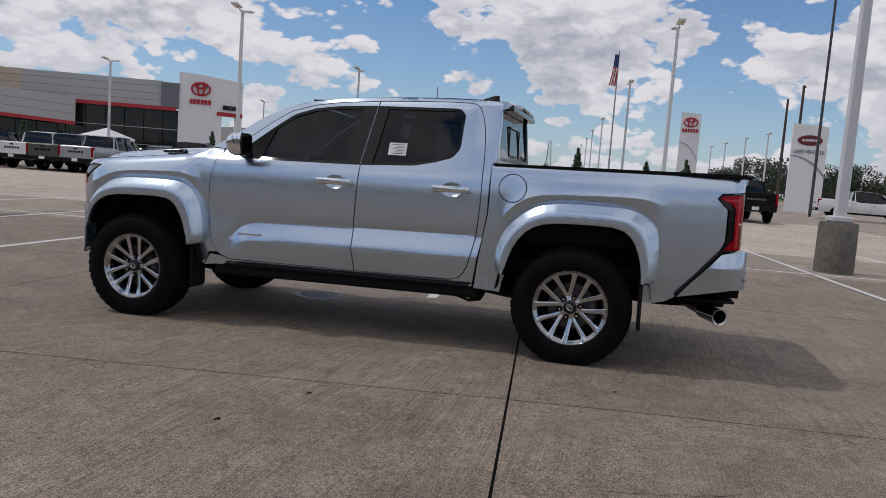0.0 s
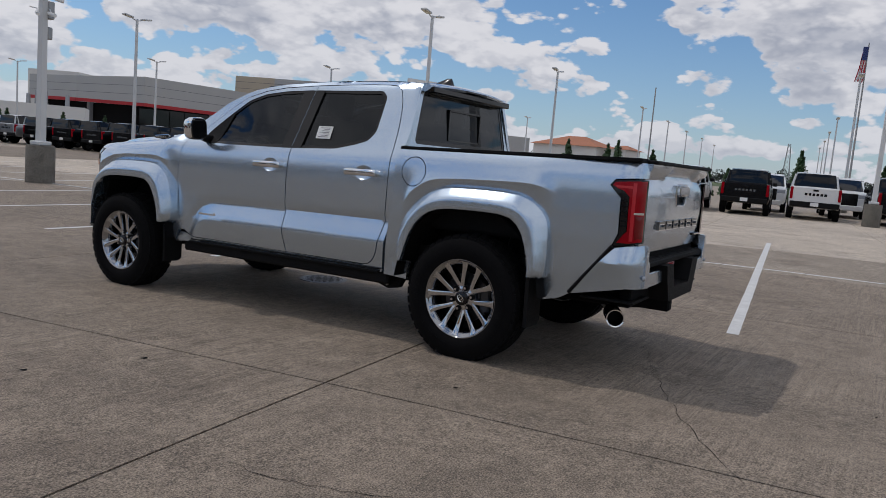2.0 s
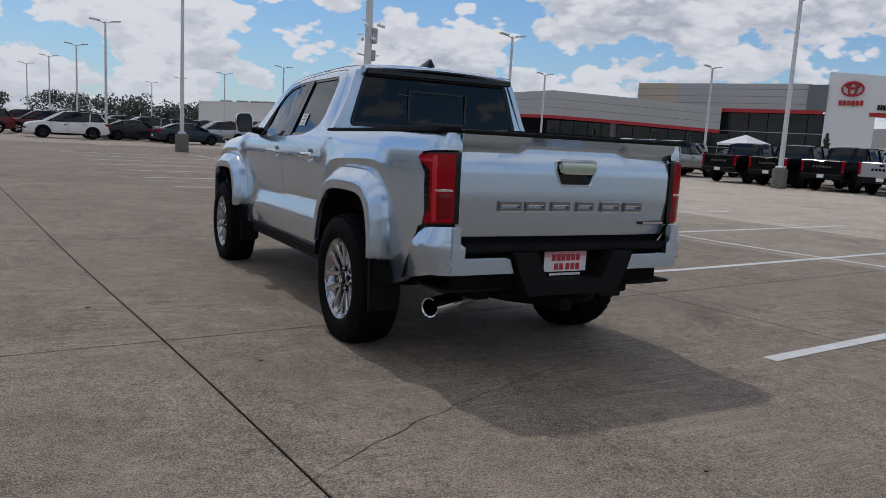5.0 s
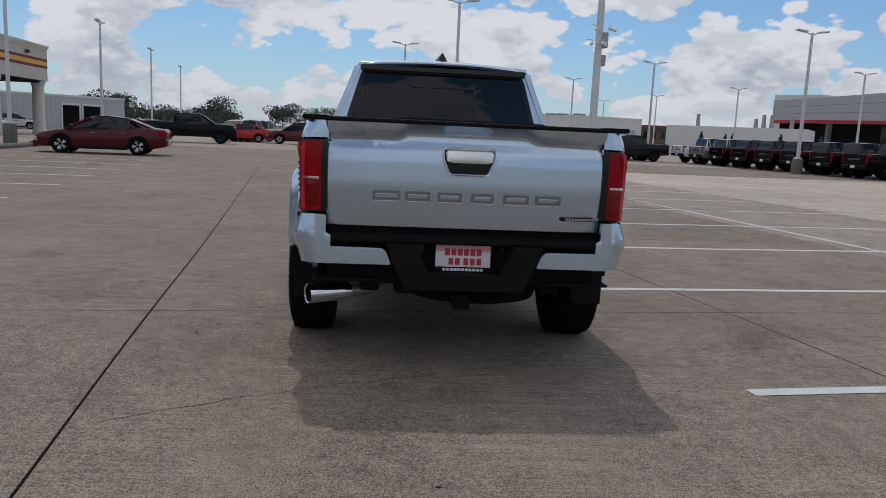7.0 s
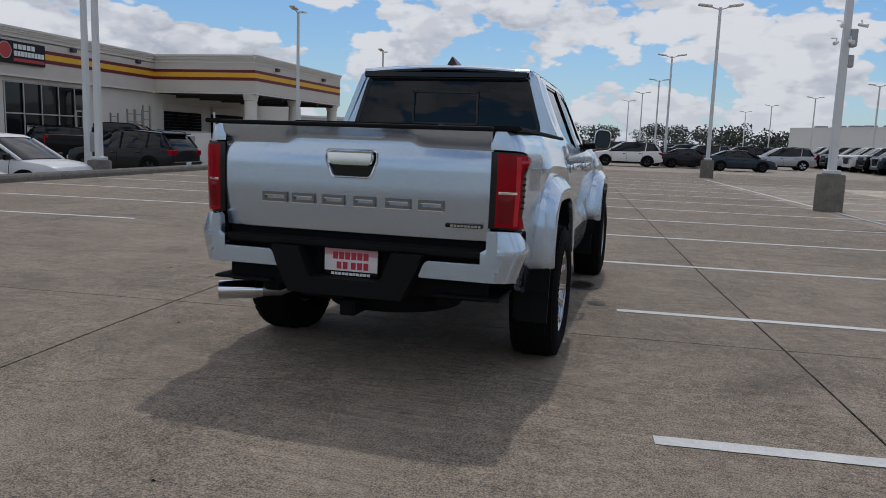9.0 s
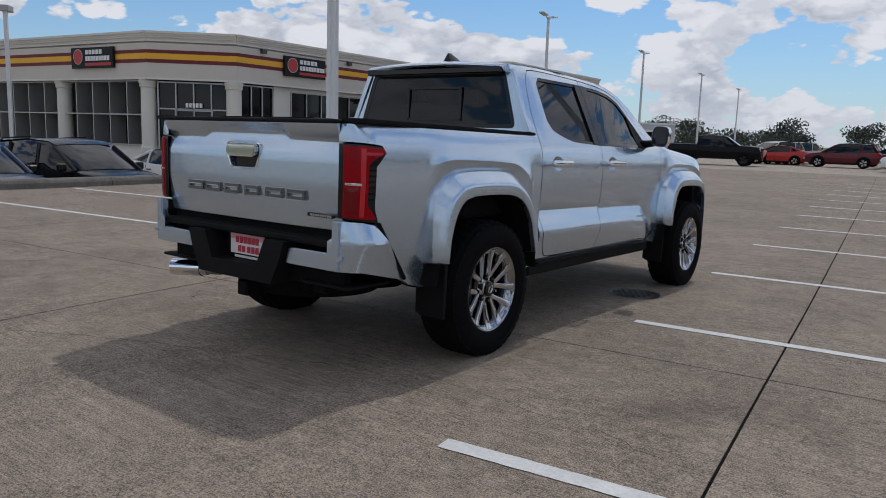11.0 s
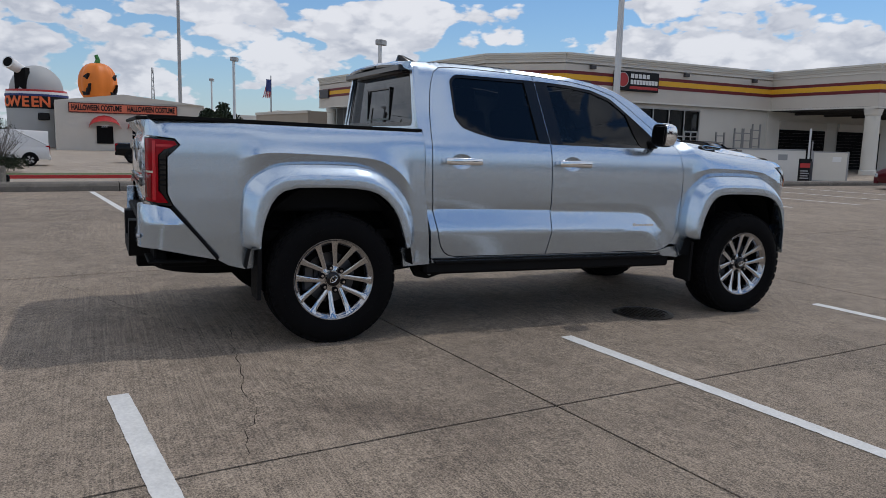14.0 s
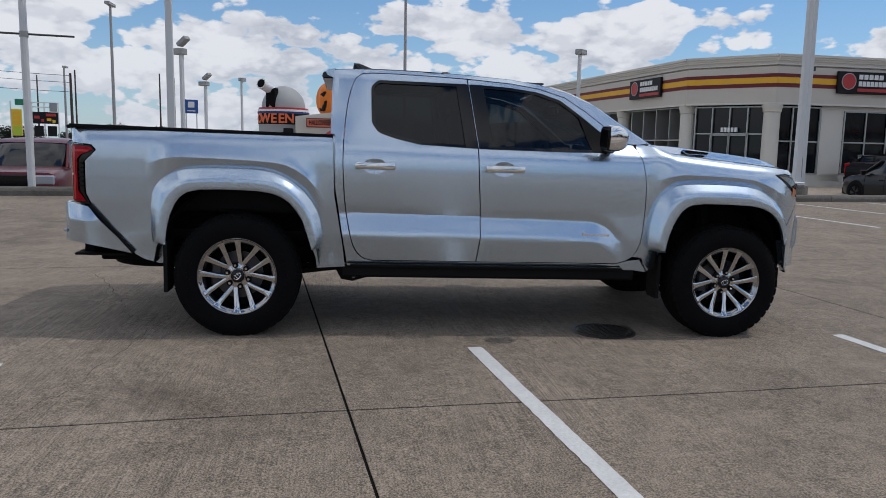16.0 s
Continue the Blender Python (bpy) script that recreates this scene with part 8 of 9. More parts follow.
def dealership():
    # laid out small round FAR_EYE, then scaled about it to fit the camera's view
    t = thing("dealership", pose(0, 0, -0.2), "long grey-panelled car dealership with a white entrance tower", "building")
    # entrance tower, a shallow curve
    a, b = Vector((81.7, 56.1)), Vector((86.4, 49.6))
    d = (b - a).normalized()
    n = Vector((d.y, -d.x))
    n = n if n.x < 0 else -n
    pts = []
    for i in range(13):
        s = i / 12
        p = a + (b - a) * s + n * (1.2 * math.sin(math.pi * s) * 0.8)
        pts.append((p.x, p.y))
    for i, (p, q) in enumerate(zip(pts, pts[1:])):
        bm = bmesh.new()
        z1 = 11.9 - 0.055 * i
        wall_between(bm, p, q, 0 if i < 7 else 7.2, z1, 0.8, 0)
        part("tower_panel", bm, SIGN_WHITE, t, "white entrance tower panel")
    bm = bmesh.new()
    for i in (7, 11):
        wall_between(bm, pts[i], pts[i + 1], 0, 7.2, 0.8, -0.02)
    part("tower_leg", bm, SIGN_WHITE, t)
    bm = bmesh.new()
    wall_between(bm, pts[7], pts[12], 6.7, 7.2, 0.7, 0.15)
    part("portal_band", bm, RED_BAND, t)
    m = facing(pts[2], pts[5], 1.35, 0, 0.16)
    e = new("tower_emblem")
    e.parent = t
    e.matrix_basis = m @ Matrix.Translation((0, 0, 9.9))
    bm = bmesh.new()
    for rx, rz, dz in ((1.15, 0.80, 0), (0.40, 0.75, 0), (0.72, 0.32, 0.40)):
        sweep(bm, [(rx * math.cos(6.2832 * k / 28), -0.08, dz + rz * math.sin(6.2832 * k / 28)) for k in range(29)], 0.13, 6, False)
    part("oval_mark", bm, RED_BAND, e, "red oval mark")
    bm = bmesh.new()
    for k in range(6):
        box(bm, -1.35 + k * 0.46, -1.35 + k * 0.46 + 0.36, -0.14, 0, -1.95, -1.35, 0.03)
    part("red_bar", bm, RED_BAND, e)
    mm = facing(pts[8], pts[11], 0.8, 0, 0.14)
    for k in range(6):
        bm = bmesh.new()
        box(bm, -0.75 + k * 0.30, -0.75 + k * 0.30 + 0.22, -0.10, 0.0, 7.5, 8.1, 0, mm)
        part("name_bar", bm, SIGN_BLACK, t)
    # upper block left of the tower
    up = [(72.2, 78.8), (74.4, 73.5), (76.8, 67.5), (80.9, 58.0)]
    for i, (p, q) in enumerate(zip(up, up[1:])):
        bm = bmesh.new()
        wall_between(bm, p, q, 7.2, 10.60 - 0.03 * i, 6.0, 0)
        part("upper_wall", bm, (TAN_PANEL, GREY_PANEL, GREY_PANEL)[i], t)
        bm = bmesh.new()
        for z in (8.0, 8.9, 9.8):
            wall_between(bm, p, q, z, z + 0.05, 0.1, 0.02)
        part("panel_joint", bm, GREY_PANEL_DARK, t)
    bm = bmesh.new()
    wall_between(bm, (80.9, 58.1), (81.8, 56.1), 7.2, 10.4, 2.0, 0.3)
    part("dark_panel", bm, GREY_PANEL_DARK, t)
    bm = bmesh.new()
    wall_between(bm, (73.5, 74.0), (81.6, 56.4), 6.85, 7.30, 0.4, 0.45)
    part("red_band", bm, RED_BAND, t)
    # glass hall under it
    w = new("glass_front")
    w.parent = t
    p, q = (74.5, 73.0), (82.4, 56.0)
    L = math.dist(p, q)
    for i in range(8):
        for z0, z1 in ((0.2, 2.2), (2.25, 4.4), (4.45, 6.9)):
            bm = bmesh.new()
            wall_between(bm, along(p, q, L * i / 8 + 0.05), along(p, q, L * (i + 1) / 8 - 0.05), z0, z1, 0.1, 0)
            part("pane", bm, DARK_GLASS, w)
    bm = bmesh.new()
    for z in (2.2, 4.4):
        wall_between(bm, p, q, z, z + 0.09, 0.1, 0.06)
    part("mullion", bm, STEEL, w)
    # black sheet added behind the panes in place of an unlit hall
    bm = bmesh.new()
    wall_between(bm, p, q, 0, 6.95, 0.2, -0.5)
    part("hall_backing", bm, BLACK_DEEP, w)
    # long low wing to the left, its eave sloping up and away
    wing = [(54.0, 98.0), (55.5, 90.0), (59.0, 81.0), (66.0, 75.0), (75.5, 66.5)]
    tops = [(8.1, 8.2), (8.2, 8.65), (8.65, 8.15), (8.15, 7.4)]
    feet = [(5.25, 5.25), (5.25, 5.2), (5.2, 4.9), (4.9, 4.35)]
    def sloped(p, q, low, high, thick, proud):
        """A wall whose foot and top run from the first to the second height given."""
        bm = bmesh.new()
        wall_between(bm, p, q, 0, 1, thick, proud)
        dv = Vector(q) - Vector(p)
        for v in bm.verts:
            f = max(0, min(1, (v.co.xy - Vector(p)).dot(dv) / dv.length_squared))
            ends = high if v.co.z > 0.5 else low
            v.co.z = ends[0] + (ends[1] - ends[0]) * f
        return bm

    for (p, q), high, low in zip(zip(wing, wing[1:]), tops, feet):
        part("wing_fascia", sloped(p, q, low, high, 0.6, 0), GREY_PANEL, t)
        part("red_band", sloped(p, q, [z - 0.30 for z in low], [z + 0.12 for z in low], 0.5, 0.12), RED_BAND, t)
        for f in (0.33, 0.66):
            mid = [a + (b - a) * f for a, b in zip(low, high)]
            part("panel_joint", sloped(p, q, mid, [z + 0.05 for z in mid], 0.1, 0.02), GREY_PANEL_DARK, t)
    w2 = new("glass_wing")
    w2.parent = t
    for p, q in ((( 60.5, 84.0), (67.5, 77.5)), ((67.5, 77.5), (76.0, 69.5))):
        L = math.dist(p, q)
        for i in range(5):
            for z0, z1 in ((0.2, 2.5), (2.6, 4.7)):
                bm = bmesh.new()
                wall_between(bm, along(p, q, L * i / 5 + 0.05), along(p, q, L * (i + 1) / 5 - 0.05), z0, z1, 0.1, 0)
                part("pane", bm, DARK_GLASS, w2)
    # black sheets behind the wing's glass, standing in for its dark interior
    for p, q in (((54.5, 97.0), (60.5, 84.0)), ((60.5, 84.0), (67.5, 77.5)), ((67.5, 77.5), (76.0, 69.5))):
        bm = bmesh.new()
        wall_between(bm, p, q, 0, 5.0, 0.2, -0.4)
        part("hall_backing", bm, BLACK_DEEP, w2)
    for x, y in ((57.5, 90.0), (66.5, 76.8)):
        bm = bmesh.new()
        box(bm, x - 0.3, x + 0.3, y - 0.3, y + 0.3, 0, 5.0, 0.05)
        part("pillar", bm, GREY_PANEL_DARK, t)
    # white north block with a grey panel and red line
    bm = bmesh.new()
    wall_between(bm, (59.2, 107.3), (63.0, 101.0), 0, 9.5, 8.0, 0)
    wall_between(bm, (63.0, 101.0), (64.5, 90.0), 0, 5.0, 6.0, 0)
    part("north_block", bm, WHITE_WALL, t)
    bm = bmesh.new()
    wall_between(bm, (61.0, 104.3), (63.0, 101.0), 5.6, 8.6, 0.2, 0.12)
    part("north_panel", bm, GREY_PANEL_DARK, t)
    bm = bmesh.new()
    wall_between(bm, (61.0, 104.3), (63.0, 101.0), 5.15, 5.5, 0.2, 0.16)
    part("red_band", bm, RED_BAND, t)
    # right wing
    bm = bmesh.new()
    wall_between(bm, (88.5, 51.5), (99.0, 45.0), 3.2, 5.6, 8.0, 0)
    part("south_wing", bm, GREY_PANEL, t)
    bm = bmesh.new()
    wall_between(bm, (91.5, 49.8), (97.5, 46.0), 2.9, 3.3, 0.3, 0.2)
    part("red_band", bm, RED_BAND, t)
    bm = bmesh.new()
    wall_between(bm, (88.5, 51.5), (99.0, 45.0), 0, 3.2, 7.0, -0.5)
    part("south_wall", bm, WHITE_WALL, t)
    t.matrix_basis = Matrix.Translation(FAR_EYE) @ Matrix.Rotation(radians(0.3), 4, "Z") @ Matrix.Scale(1.75, 4) @ Matrix.Translation(-FAR_EYE) @ t.matrix_basis


def tent():
    g = thing("tent", pose(126.5, 104.6, -0.3), "white peaked canopy tent before the showroom", "tent")
    bm = bmesh.new()
    c = bm.verts.new((0, 0, 5.6))
    ring = [bm.verts.new((3.9 * sx, 3.9 * sy, 3.7)) for sx, sy in ((-1, -1), (1, -1), (1, 1), (-1, 1))]
    low = [bm.verts.new((v.co.x, v.co.y, 3.3)) for v in ring]
    for i in range(4):
        bm.faces.new((ring[i], ring[(i + 1) % 4], c))
        bm.faces.new((low[i], low[(i + 1) % 4], ring[(i + 1) % 4], ring[i]))
    part("canopy", bm, SIGN_WHITE, g)
    for sx in (-1, 1):
        for sy in (-1, 1):
            bm = bmesh.new()
            tube(bm, (3.8 * sx, 3.8 * sy, 0), (3.8 * sx, 3.8 * sy, 3.4), 0.06, None, 8)
            part("leg", bm, ALU, g)



tent()
dealership()


def warehouse():
    t = thing("warehouse", pose(0, 0, -0.25), "long white flat-roofed warehouse", "building")
    WL, WC, WR = (20.2, 121.7), (29.8, 106.5), (41.1, 110.3)
    for a, b in ((WL, WC), (WC, WR)):
        bm = bmesh.new()
        wall_between(bm, a, b, 0, 4.95, 0.3, 0)
        part("wall", bm, WHITE_WALL, t)
        bm = bmesh.new()
        wall_between(bm, a, b, 4.95, 5.10, 0.4, 0.05)
        part("coping", bm, WHITE_WALL, t)
    bm = bmesh.new()
    prism(bm, [WL, (WC[0], WC[1] + 0.4), WR, (32.0, 127.0)], "z", 4.6, 4.8)
    part("roof", bm, STUCCO_SHADE, t)
    for s in (3.0, 6.5, 9.5, 12.0, 15.5):
        x, y = along(WL, WC, s, -3)
        part("roof_unit", boxm(x - 0.8, x + 0.8, y - 0.8, y + 0.8, 4.8, 5.45, 0.05), STEEL, t)
    for s in (4.0, 8.6):
        bm = bmesh.new()
        wall_between(bm, along(WC, WR, s), along(WC, WR, s + 2.2), 2.2, 3.3, 0.1, 0.03)
        part("wall_panel", bm, GREY_PANEL, t)
    bm = bmesh.new()
    wall_between(bm, along(WC, WR, 6.2), along(WC, WR, 11.4), 1.9, 2.2, 0.1, 1.4)
    part("dock_canopy", bm, WHITE_WALL, t)
    # brown brick town houses between the two white blocks
    t = thing("town_houses", pose(0, 0, -0.25), "brown brick town houses with a low tiled roof", "building")
    bm = bmesh.new()
    wall_between(bm, (44.2, 124.0), (51.5, 121.0), 0, 3.9, 6, 0)
    part("wall", bm, mat("brown_brick", (0.16, 0.105, 0.075), 0.85, var=0.25, vscale=2), t)
    bm = bmesh.new()
    wall_between(bm, (44.0, 124.1), (51.7, 120.9), 3.9, 4.5, 5, 0.3)
    part("roof", bm, mat("brown_roof", (0.13, 0.09, 0.07), 0.85, var=0.25, vscale=2), t)
    for k in range(5):
        bm = bmesh.new()
        wall_between(bm, along((44.2, 124.0), (51.5, 121.0), 0.7 + k * 1.45), along((44.2, 124.0), (51.5, 121.0), 1.4 + k * 1.45), 2.2, 3.4, 0.1, 0.02)
        part("window", bm, DARK_GLASS, t)
    t = thing("white_annex", pose(0, 0, -0.25), "long low white annex with roof stacks", "building")
    bm = bmesh.new()
    wall_between(bm, (45.0, 110.0), (61.0, 98.0), 0, 4.4, 10, 0)
    part("wall", bm, WHITE_WALL, t)
    for s, h in ((4, 1.9), (12.5, 1.4), (13.6, 2.0), (14.7, 2.0), (17.5, 1.7)):
        bm = bmesh.new()
        x, y = along((45.0, 110.0), (61.0, 98.0), s, -3)
        tube(bm, (x, y, 4.4), (x, y, 4.4 + h), 0.32, 0.26, 10)
        part("roof_stack", bm, STEEL, t)


warehouse()


# ---- costume shop with its dome and inflatable ----
def costume_shop():
    t = thing("costume_shop", pose(0, 0, -0.1), "beige shop with a red-lettered banner and red awnings", "building")
    p, q = (-88.0, -5.0), (-88.75, 10.7)
    bm = bmesh.new()
    wall_between(bm, p, q, -0.8, 4.7, 14, 0)
    part("wall", bm, STUCCO, t)
    bm = bmesh.new()
    prism(bm, [(-5.0, 4.7), (10.7, 4.7), (1.9, 5.6)], "x", -89.6, -88.45)
    part("gable", bm, STUCCO, t)
    bn = new("banner")
    bn.parent = t
    bn.matrix_basis = facing(p, q, 7.0, 3.95, 0.12)
    part("banner_cloth", boxm(-5.7, 5.7, -0.03, 0.03, -0.55, 0.55), BANNER_RED, bn, "red banner with dark lettering")
    part("banner_field", boxm(-5.6, 5.6, -0.05, -0.03, -0.44, 0.44), mat("banner_pink", (0.72, 0.17, 0.09), 0.6), bn)
    text_mesh("HALLOWEEN COSTUME", 0.84, 0.02, SIGN_BLACK, bn, pose(-2.85, -0.07, 0), "banner_lettering", 0.56, 0.028)
    text_mesh("HALLOWEEN COSTUME", 0.84, 0.02, SIGN_BLACK, bn, pose(2.85, -0.07, 0), "banner_lettering", 0.56, 0.028)
    for s in (4.9, 8.9):
        a = new("awning")
        a.parent = t
        a.matrix_basis = facing(p, q, s, 1.75, 0.05)
        bm = bmesh.new()
        rows = []
        for i in range(9):
            th = math.pi * i / 8
            rows.append([bm.verts.new((1.65 * math.cos(th), y, 1.45 * math.sin(th) * (1 if y > -0.5 else 0.55))) for y in (0.0, -0.9)])
        for u, v in zip(rows, rows[1:]):
            bm.faces.new((u[0], u[1], v[1], v[0]))
        part("cloth", bm, SIGN_RED, a, "red rounded awning")
        text_mesh("EXIT", 0.36, 0.01, SIGN_WHITE, a, pose(0, -0.93, 0.22), "awning_lettering")
        part("doorway", boxm(-0.85, 0.85, -0.06, 0.0, -1.7, 0.25), BLACK_DEEP, a)
    # round grey tower with a dome
    d = thing("dome_tower", pose(-104.0, -7.6, -0.1), "grey round tower with an observatory dome and an orange-lettered band", "tower")
    bm = bmesh.new()
    tube(bm, (0, 0, -0.8), (0, 0, 5.6), 3.45, 3.45, 40)
    part("drum", bm, DOME_GREY, d, "", True, 40)
    bm = bmesh.new()
    tube(bm, (0, 0, 4.0), (0, 0, 5.5), 3.52, 3.52, 40, False)
    part("band", bm, SIGN_BLACK, d)
    for z0, z1, m in ((5.5, 5.75, FLAG_BLUE), (5.75, 6.05, SIGN_WHITE), (6.05, 6.3, SIGN_RED)):
        bm = bmesh.new()
        tube(bm, (0, 0, z0), (0, 0, z1), 3.6 - (z0 - 5.5) * 0.3, 3.6 - (z0 - 5.5) * 0.3, 40)
        part("ring", bm, m, d)
    bm = bmesh.new()
    rows = []
    for j in range(9):
        a = math.pi / 2 * j / 8
        rows.append([bm.verts.new((3.05 * math.cos(a) * math.cos(6.2832 * i / 32), 3.05 * math.cos(a) * math.sin(6.2832 * i / 32), 6.3 + 3.1 * math.sin(a))) for i in range(32)])
    for u, v in zip(rows, rows[1:]):
        for i in range(32):
            bm.faces.new((u[i], u[(i + 1) % 32], v[(i + 1) % 32], v[i]))
    part("dome", bm, DOME_GREY, d, "", True)
    bm = bmesh.new()
    prism(bm, [(-0.75, 6.3), (-0.75, 8.4), (0.75, 8.9), (0.75, 6.3)], "x", 2.2, 3.02)
    o = part("slot", bm, BLACK_DEEP, d)
    o.matrix_basis = pose(0, 0, 0, 0, 0, -32)
    bm = bmesh.new()
    tube(bm, (1.5, -1.4, 8.6), (3.7, -2.7, 9.4), 0.62, 0.72, 18)
    part("telescope", bm, SIGN_WHITE, d, "white telescope barrel", True, 40)
    bm = bmesh.new()
    tube(bm, (3.7, -2.7, 9.4), (3.73, -2.72, 9.41), 0.58, None, 18)
    part("telescope_mouth", bm, BLACK_DEEP, d)
    for i, ch in enumerate("OWEEN"):
        a = math.radians((-62, -40, -18, -1, 17)[i])
        text_mesh(ch, 1.75, 0.03, mat("band_orange_%d" % i, (0.80, 0.16, 0.05), 0.6), d, pose(3.56 * math.cos(a), 3.56 * math.sin(a), 4.75, 0, 0, 90 + math.degrees(a)), "band_letter", 1.0, 0.05)
    bm = bmesh.new()
    box(bm, 3.45, 3.6, 0.2, 1.5, 2.6, 3.5, 0.1)
    part("emblem", bm, SIGN_BLACK, d)
    # inflatable gourd on the roof
    g = thing("inflatable_pumpkin", pose(-94.5, -0.6, 4.6), "large orange inflatable pumpkin with a carved face on the shop roof", "inflatable")
    bm = bmesh.new()
    rows = []
    for j in range(13):
        a = -math.pi / 2 + math.pi * (0.06 + 0.94 * j / 12)
        row = []
        for i in range(48):
            th = 6.2832 * i / 48
            r = 2.05 * math.cos(a) ** 0.75 * (1 + 0.05 * math.cos(8 * th)) if math.cos(a) > 0 else 0.0
            row.append(bm.verts.new((r * math.cos(th), r * math.sin(th), 2.35 + 2.35 * math.sin(a))))
        rows.append(row)
    for u, v in zip(rows, rows[1:]):
        for i in range(48):
            bm.faces.new((u[i], u[(i + 1) % 48], v[(i + 1) % 48], v[i]))
    part("body", bm, ORANGE, g, "", True)
    bm = bmesh.new()
    sweep(bm, [(0, 0, 4.55), (0.05, 0.1, 5.1), (0.15, -0.1, 5.6)], [0.36, 0.26, 0.20], 8)
    part("stem", bm, STEM_GREEN, g)
    for s in (-1, 1):
        for name, poly in (("eye", [(0.0, 3.0), (0.75, 3.35), (0.55, 2.7)]), ("mouth", [(-0.2, 1.3), (0.35, 1.15), (0.5, 1.7), (0.75, 1.3), (0.9, 2.2), (0.55, 0.9), (0.0, 0.85)])):
            bm = bmesh.new()
            prism(bm, poly, "x", 1.75, 2.13)
            o = part(name, bm, SIGN_BLACK, g)
            o.matrix_basis = pose(0, 0, 0, 0, 0, 48 * s)
    # tan building between the shops
    b = thing("tan_shop", pose(0, 0, -0.1), "low tan stucco building with a flat roof", "building")
    bm = bmesh.new()
    wall_between(bm, (-75.0, 14.2), (-62.0, 16.3), -0.6, 3.7, 10, 0)
    part("wall", bm, STUCCO_SHADE, b)
    bm = bmesh.new()
    wall_between(bm, (-75.0, 14.2), (-62.0, 16.3), 3.5, 3.75, 0.3, 0.1)
    part("parapet", bm, STUCCO, b)
    for k in range(3):
        bm = bmesh.new()
        wall_between(bm, along((-75.0, 14.2), (-62.0, 16.3), 1.5 + k * 3.6), along((-75.0, 14.2), (-62.0, 16.3), 3.6 + k * 3.6), 0.6, 2.4, 0.1, 0.03)
        part("window", bm, DARK_GLASS, b)
    b = thing("distant_office", pose(0, 0, -0.1), "distant pale office blocks", "building")
    bm = bmesh.new()
    box(bm, -165, -150, 18, 40, -0.5, 5.4)
    box(bm, -160, -150, 33, 38, 5.4, 6.6)
    part("wall", bm, STUCCO_PALE, b)
    for k in range(4):
        bm = bmesh.new()
        box(bm, -150.1, -149.9, 19.5 + k * 5, 23 + k * 5, 2.8, 4.4)
        part("window", bm, DARK_GLASS, b)


costume_shop()


# ---- pylon signs, flags and tall poles ----
def pylon(at, turn, w, h, label):
    t = thing("pylon_sign", pose(*at, 0, 0, turn), label, "sign")
    bm = bmesh.new()
    n = 10
    prof = [(-w / 2, 0)] + [(-w / 2 + w * i / n, h - 0.25 * (i / n) ** 2 * w / 3) for i in range(n + 1)] + [(w / 2, 0)]
    prism(bm, prof, "y", -0.35, 0.35)
    part("panel", bm, SIGN_WHITE, t)
    bm = bmesh.new()
    row = []
    for i in range(13):
        s = i / 12
        row.append((-w / 2 + w * s, h * 0.66 - 0.20 * h * s ** 2.2))
    poly = row + [(x, z - 0.10 - 0.02 * i) for i, (x, z) in reversed(list(enumerate(row)))]
    prism(bm, poly, "y", -0.37, -0.34)
    part("swoosh", bm, SIGN_GREY, t)
    return t


u = pylon((67.7, -15.1, -0.3), -95, 2.9, 8.2, "white pylon sign with a red oval and the words used vehicles")
bm = bmesh.new()
revolve_x(bm, [(0.0, 1.0), (0.05, 1.0), (0.05, 0.0)], 32)
bmesh.ops.transform(bm, matrix=pose(0, -0.35, 6.75, 0, 0, -90) @ Matrix.Diagonal((1, 1.02, 0.46, 1)), verts=bm.verts[:])
part("red_oval", bm, SIGN_MAROON, u, "dark red oval mark")
bm = bmesh.new()
for kk in range(7):
    box(bm, -0.62 + kk * 0.18, -0.62 + kk * 0.18 + 0.12, -0.43, -0.39, 6.66, 6.86)
part("oval_bar", bm, SIGN_WHITE, u)
text_mesh("USED VEHICLES", 0.46, 0.015, SIGN_DARK, u, pose(0, -0.37, 5.72), "sign_lettering", 0.78)
u = pylon((124.0, -8.3, -0.3), -92, 3.1, 14.2, "tall white pylon sign with a red oval mark")
bm = bmesh.new()
for rx, rz, dz in ((1.05, 0.72, 0), (0.36, 0.68, 0), (0.66, 0.28, 0.36)):
    sweep(bm, [(rx * math.cos(6.2832 * kk / 24), -0.42, 12.6 + dz + rz * math.sin(6.2832 * kk / 24)) for kk in range(25)], 0.11, 6, False)
part("oval_mark", bm, RED_BAND, u)
bm = bmesh.new()
for kk in range(6):
    box(bm, -1.25 + kk * 0.43, -1.25 + kk * 0.43 + 0.33, -0.45, -0.35, 11.0, 11.55)
part("red_bar", bm, RED_BAND, u)


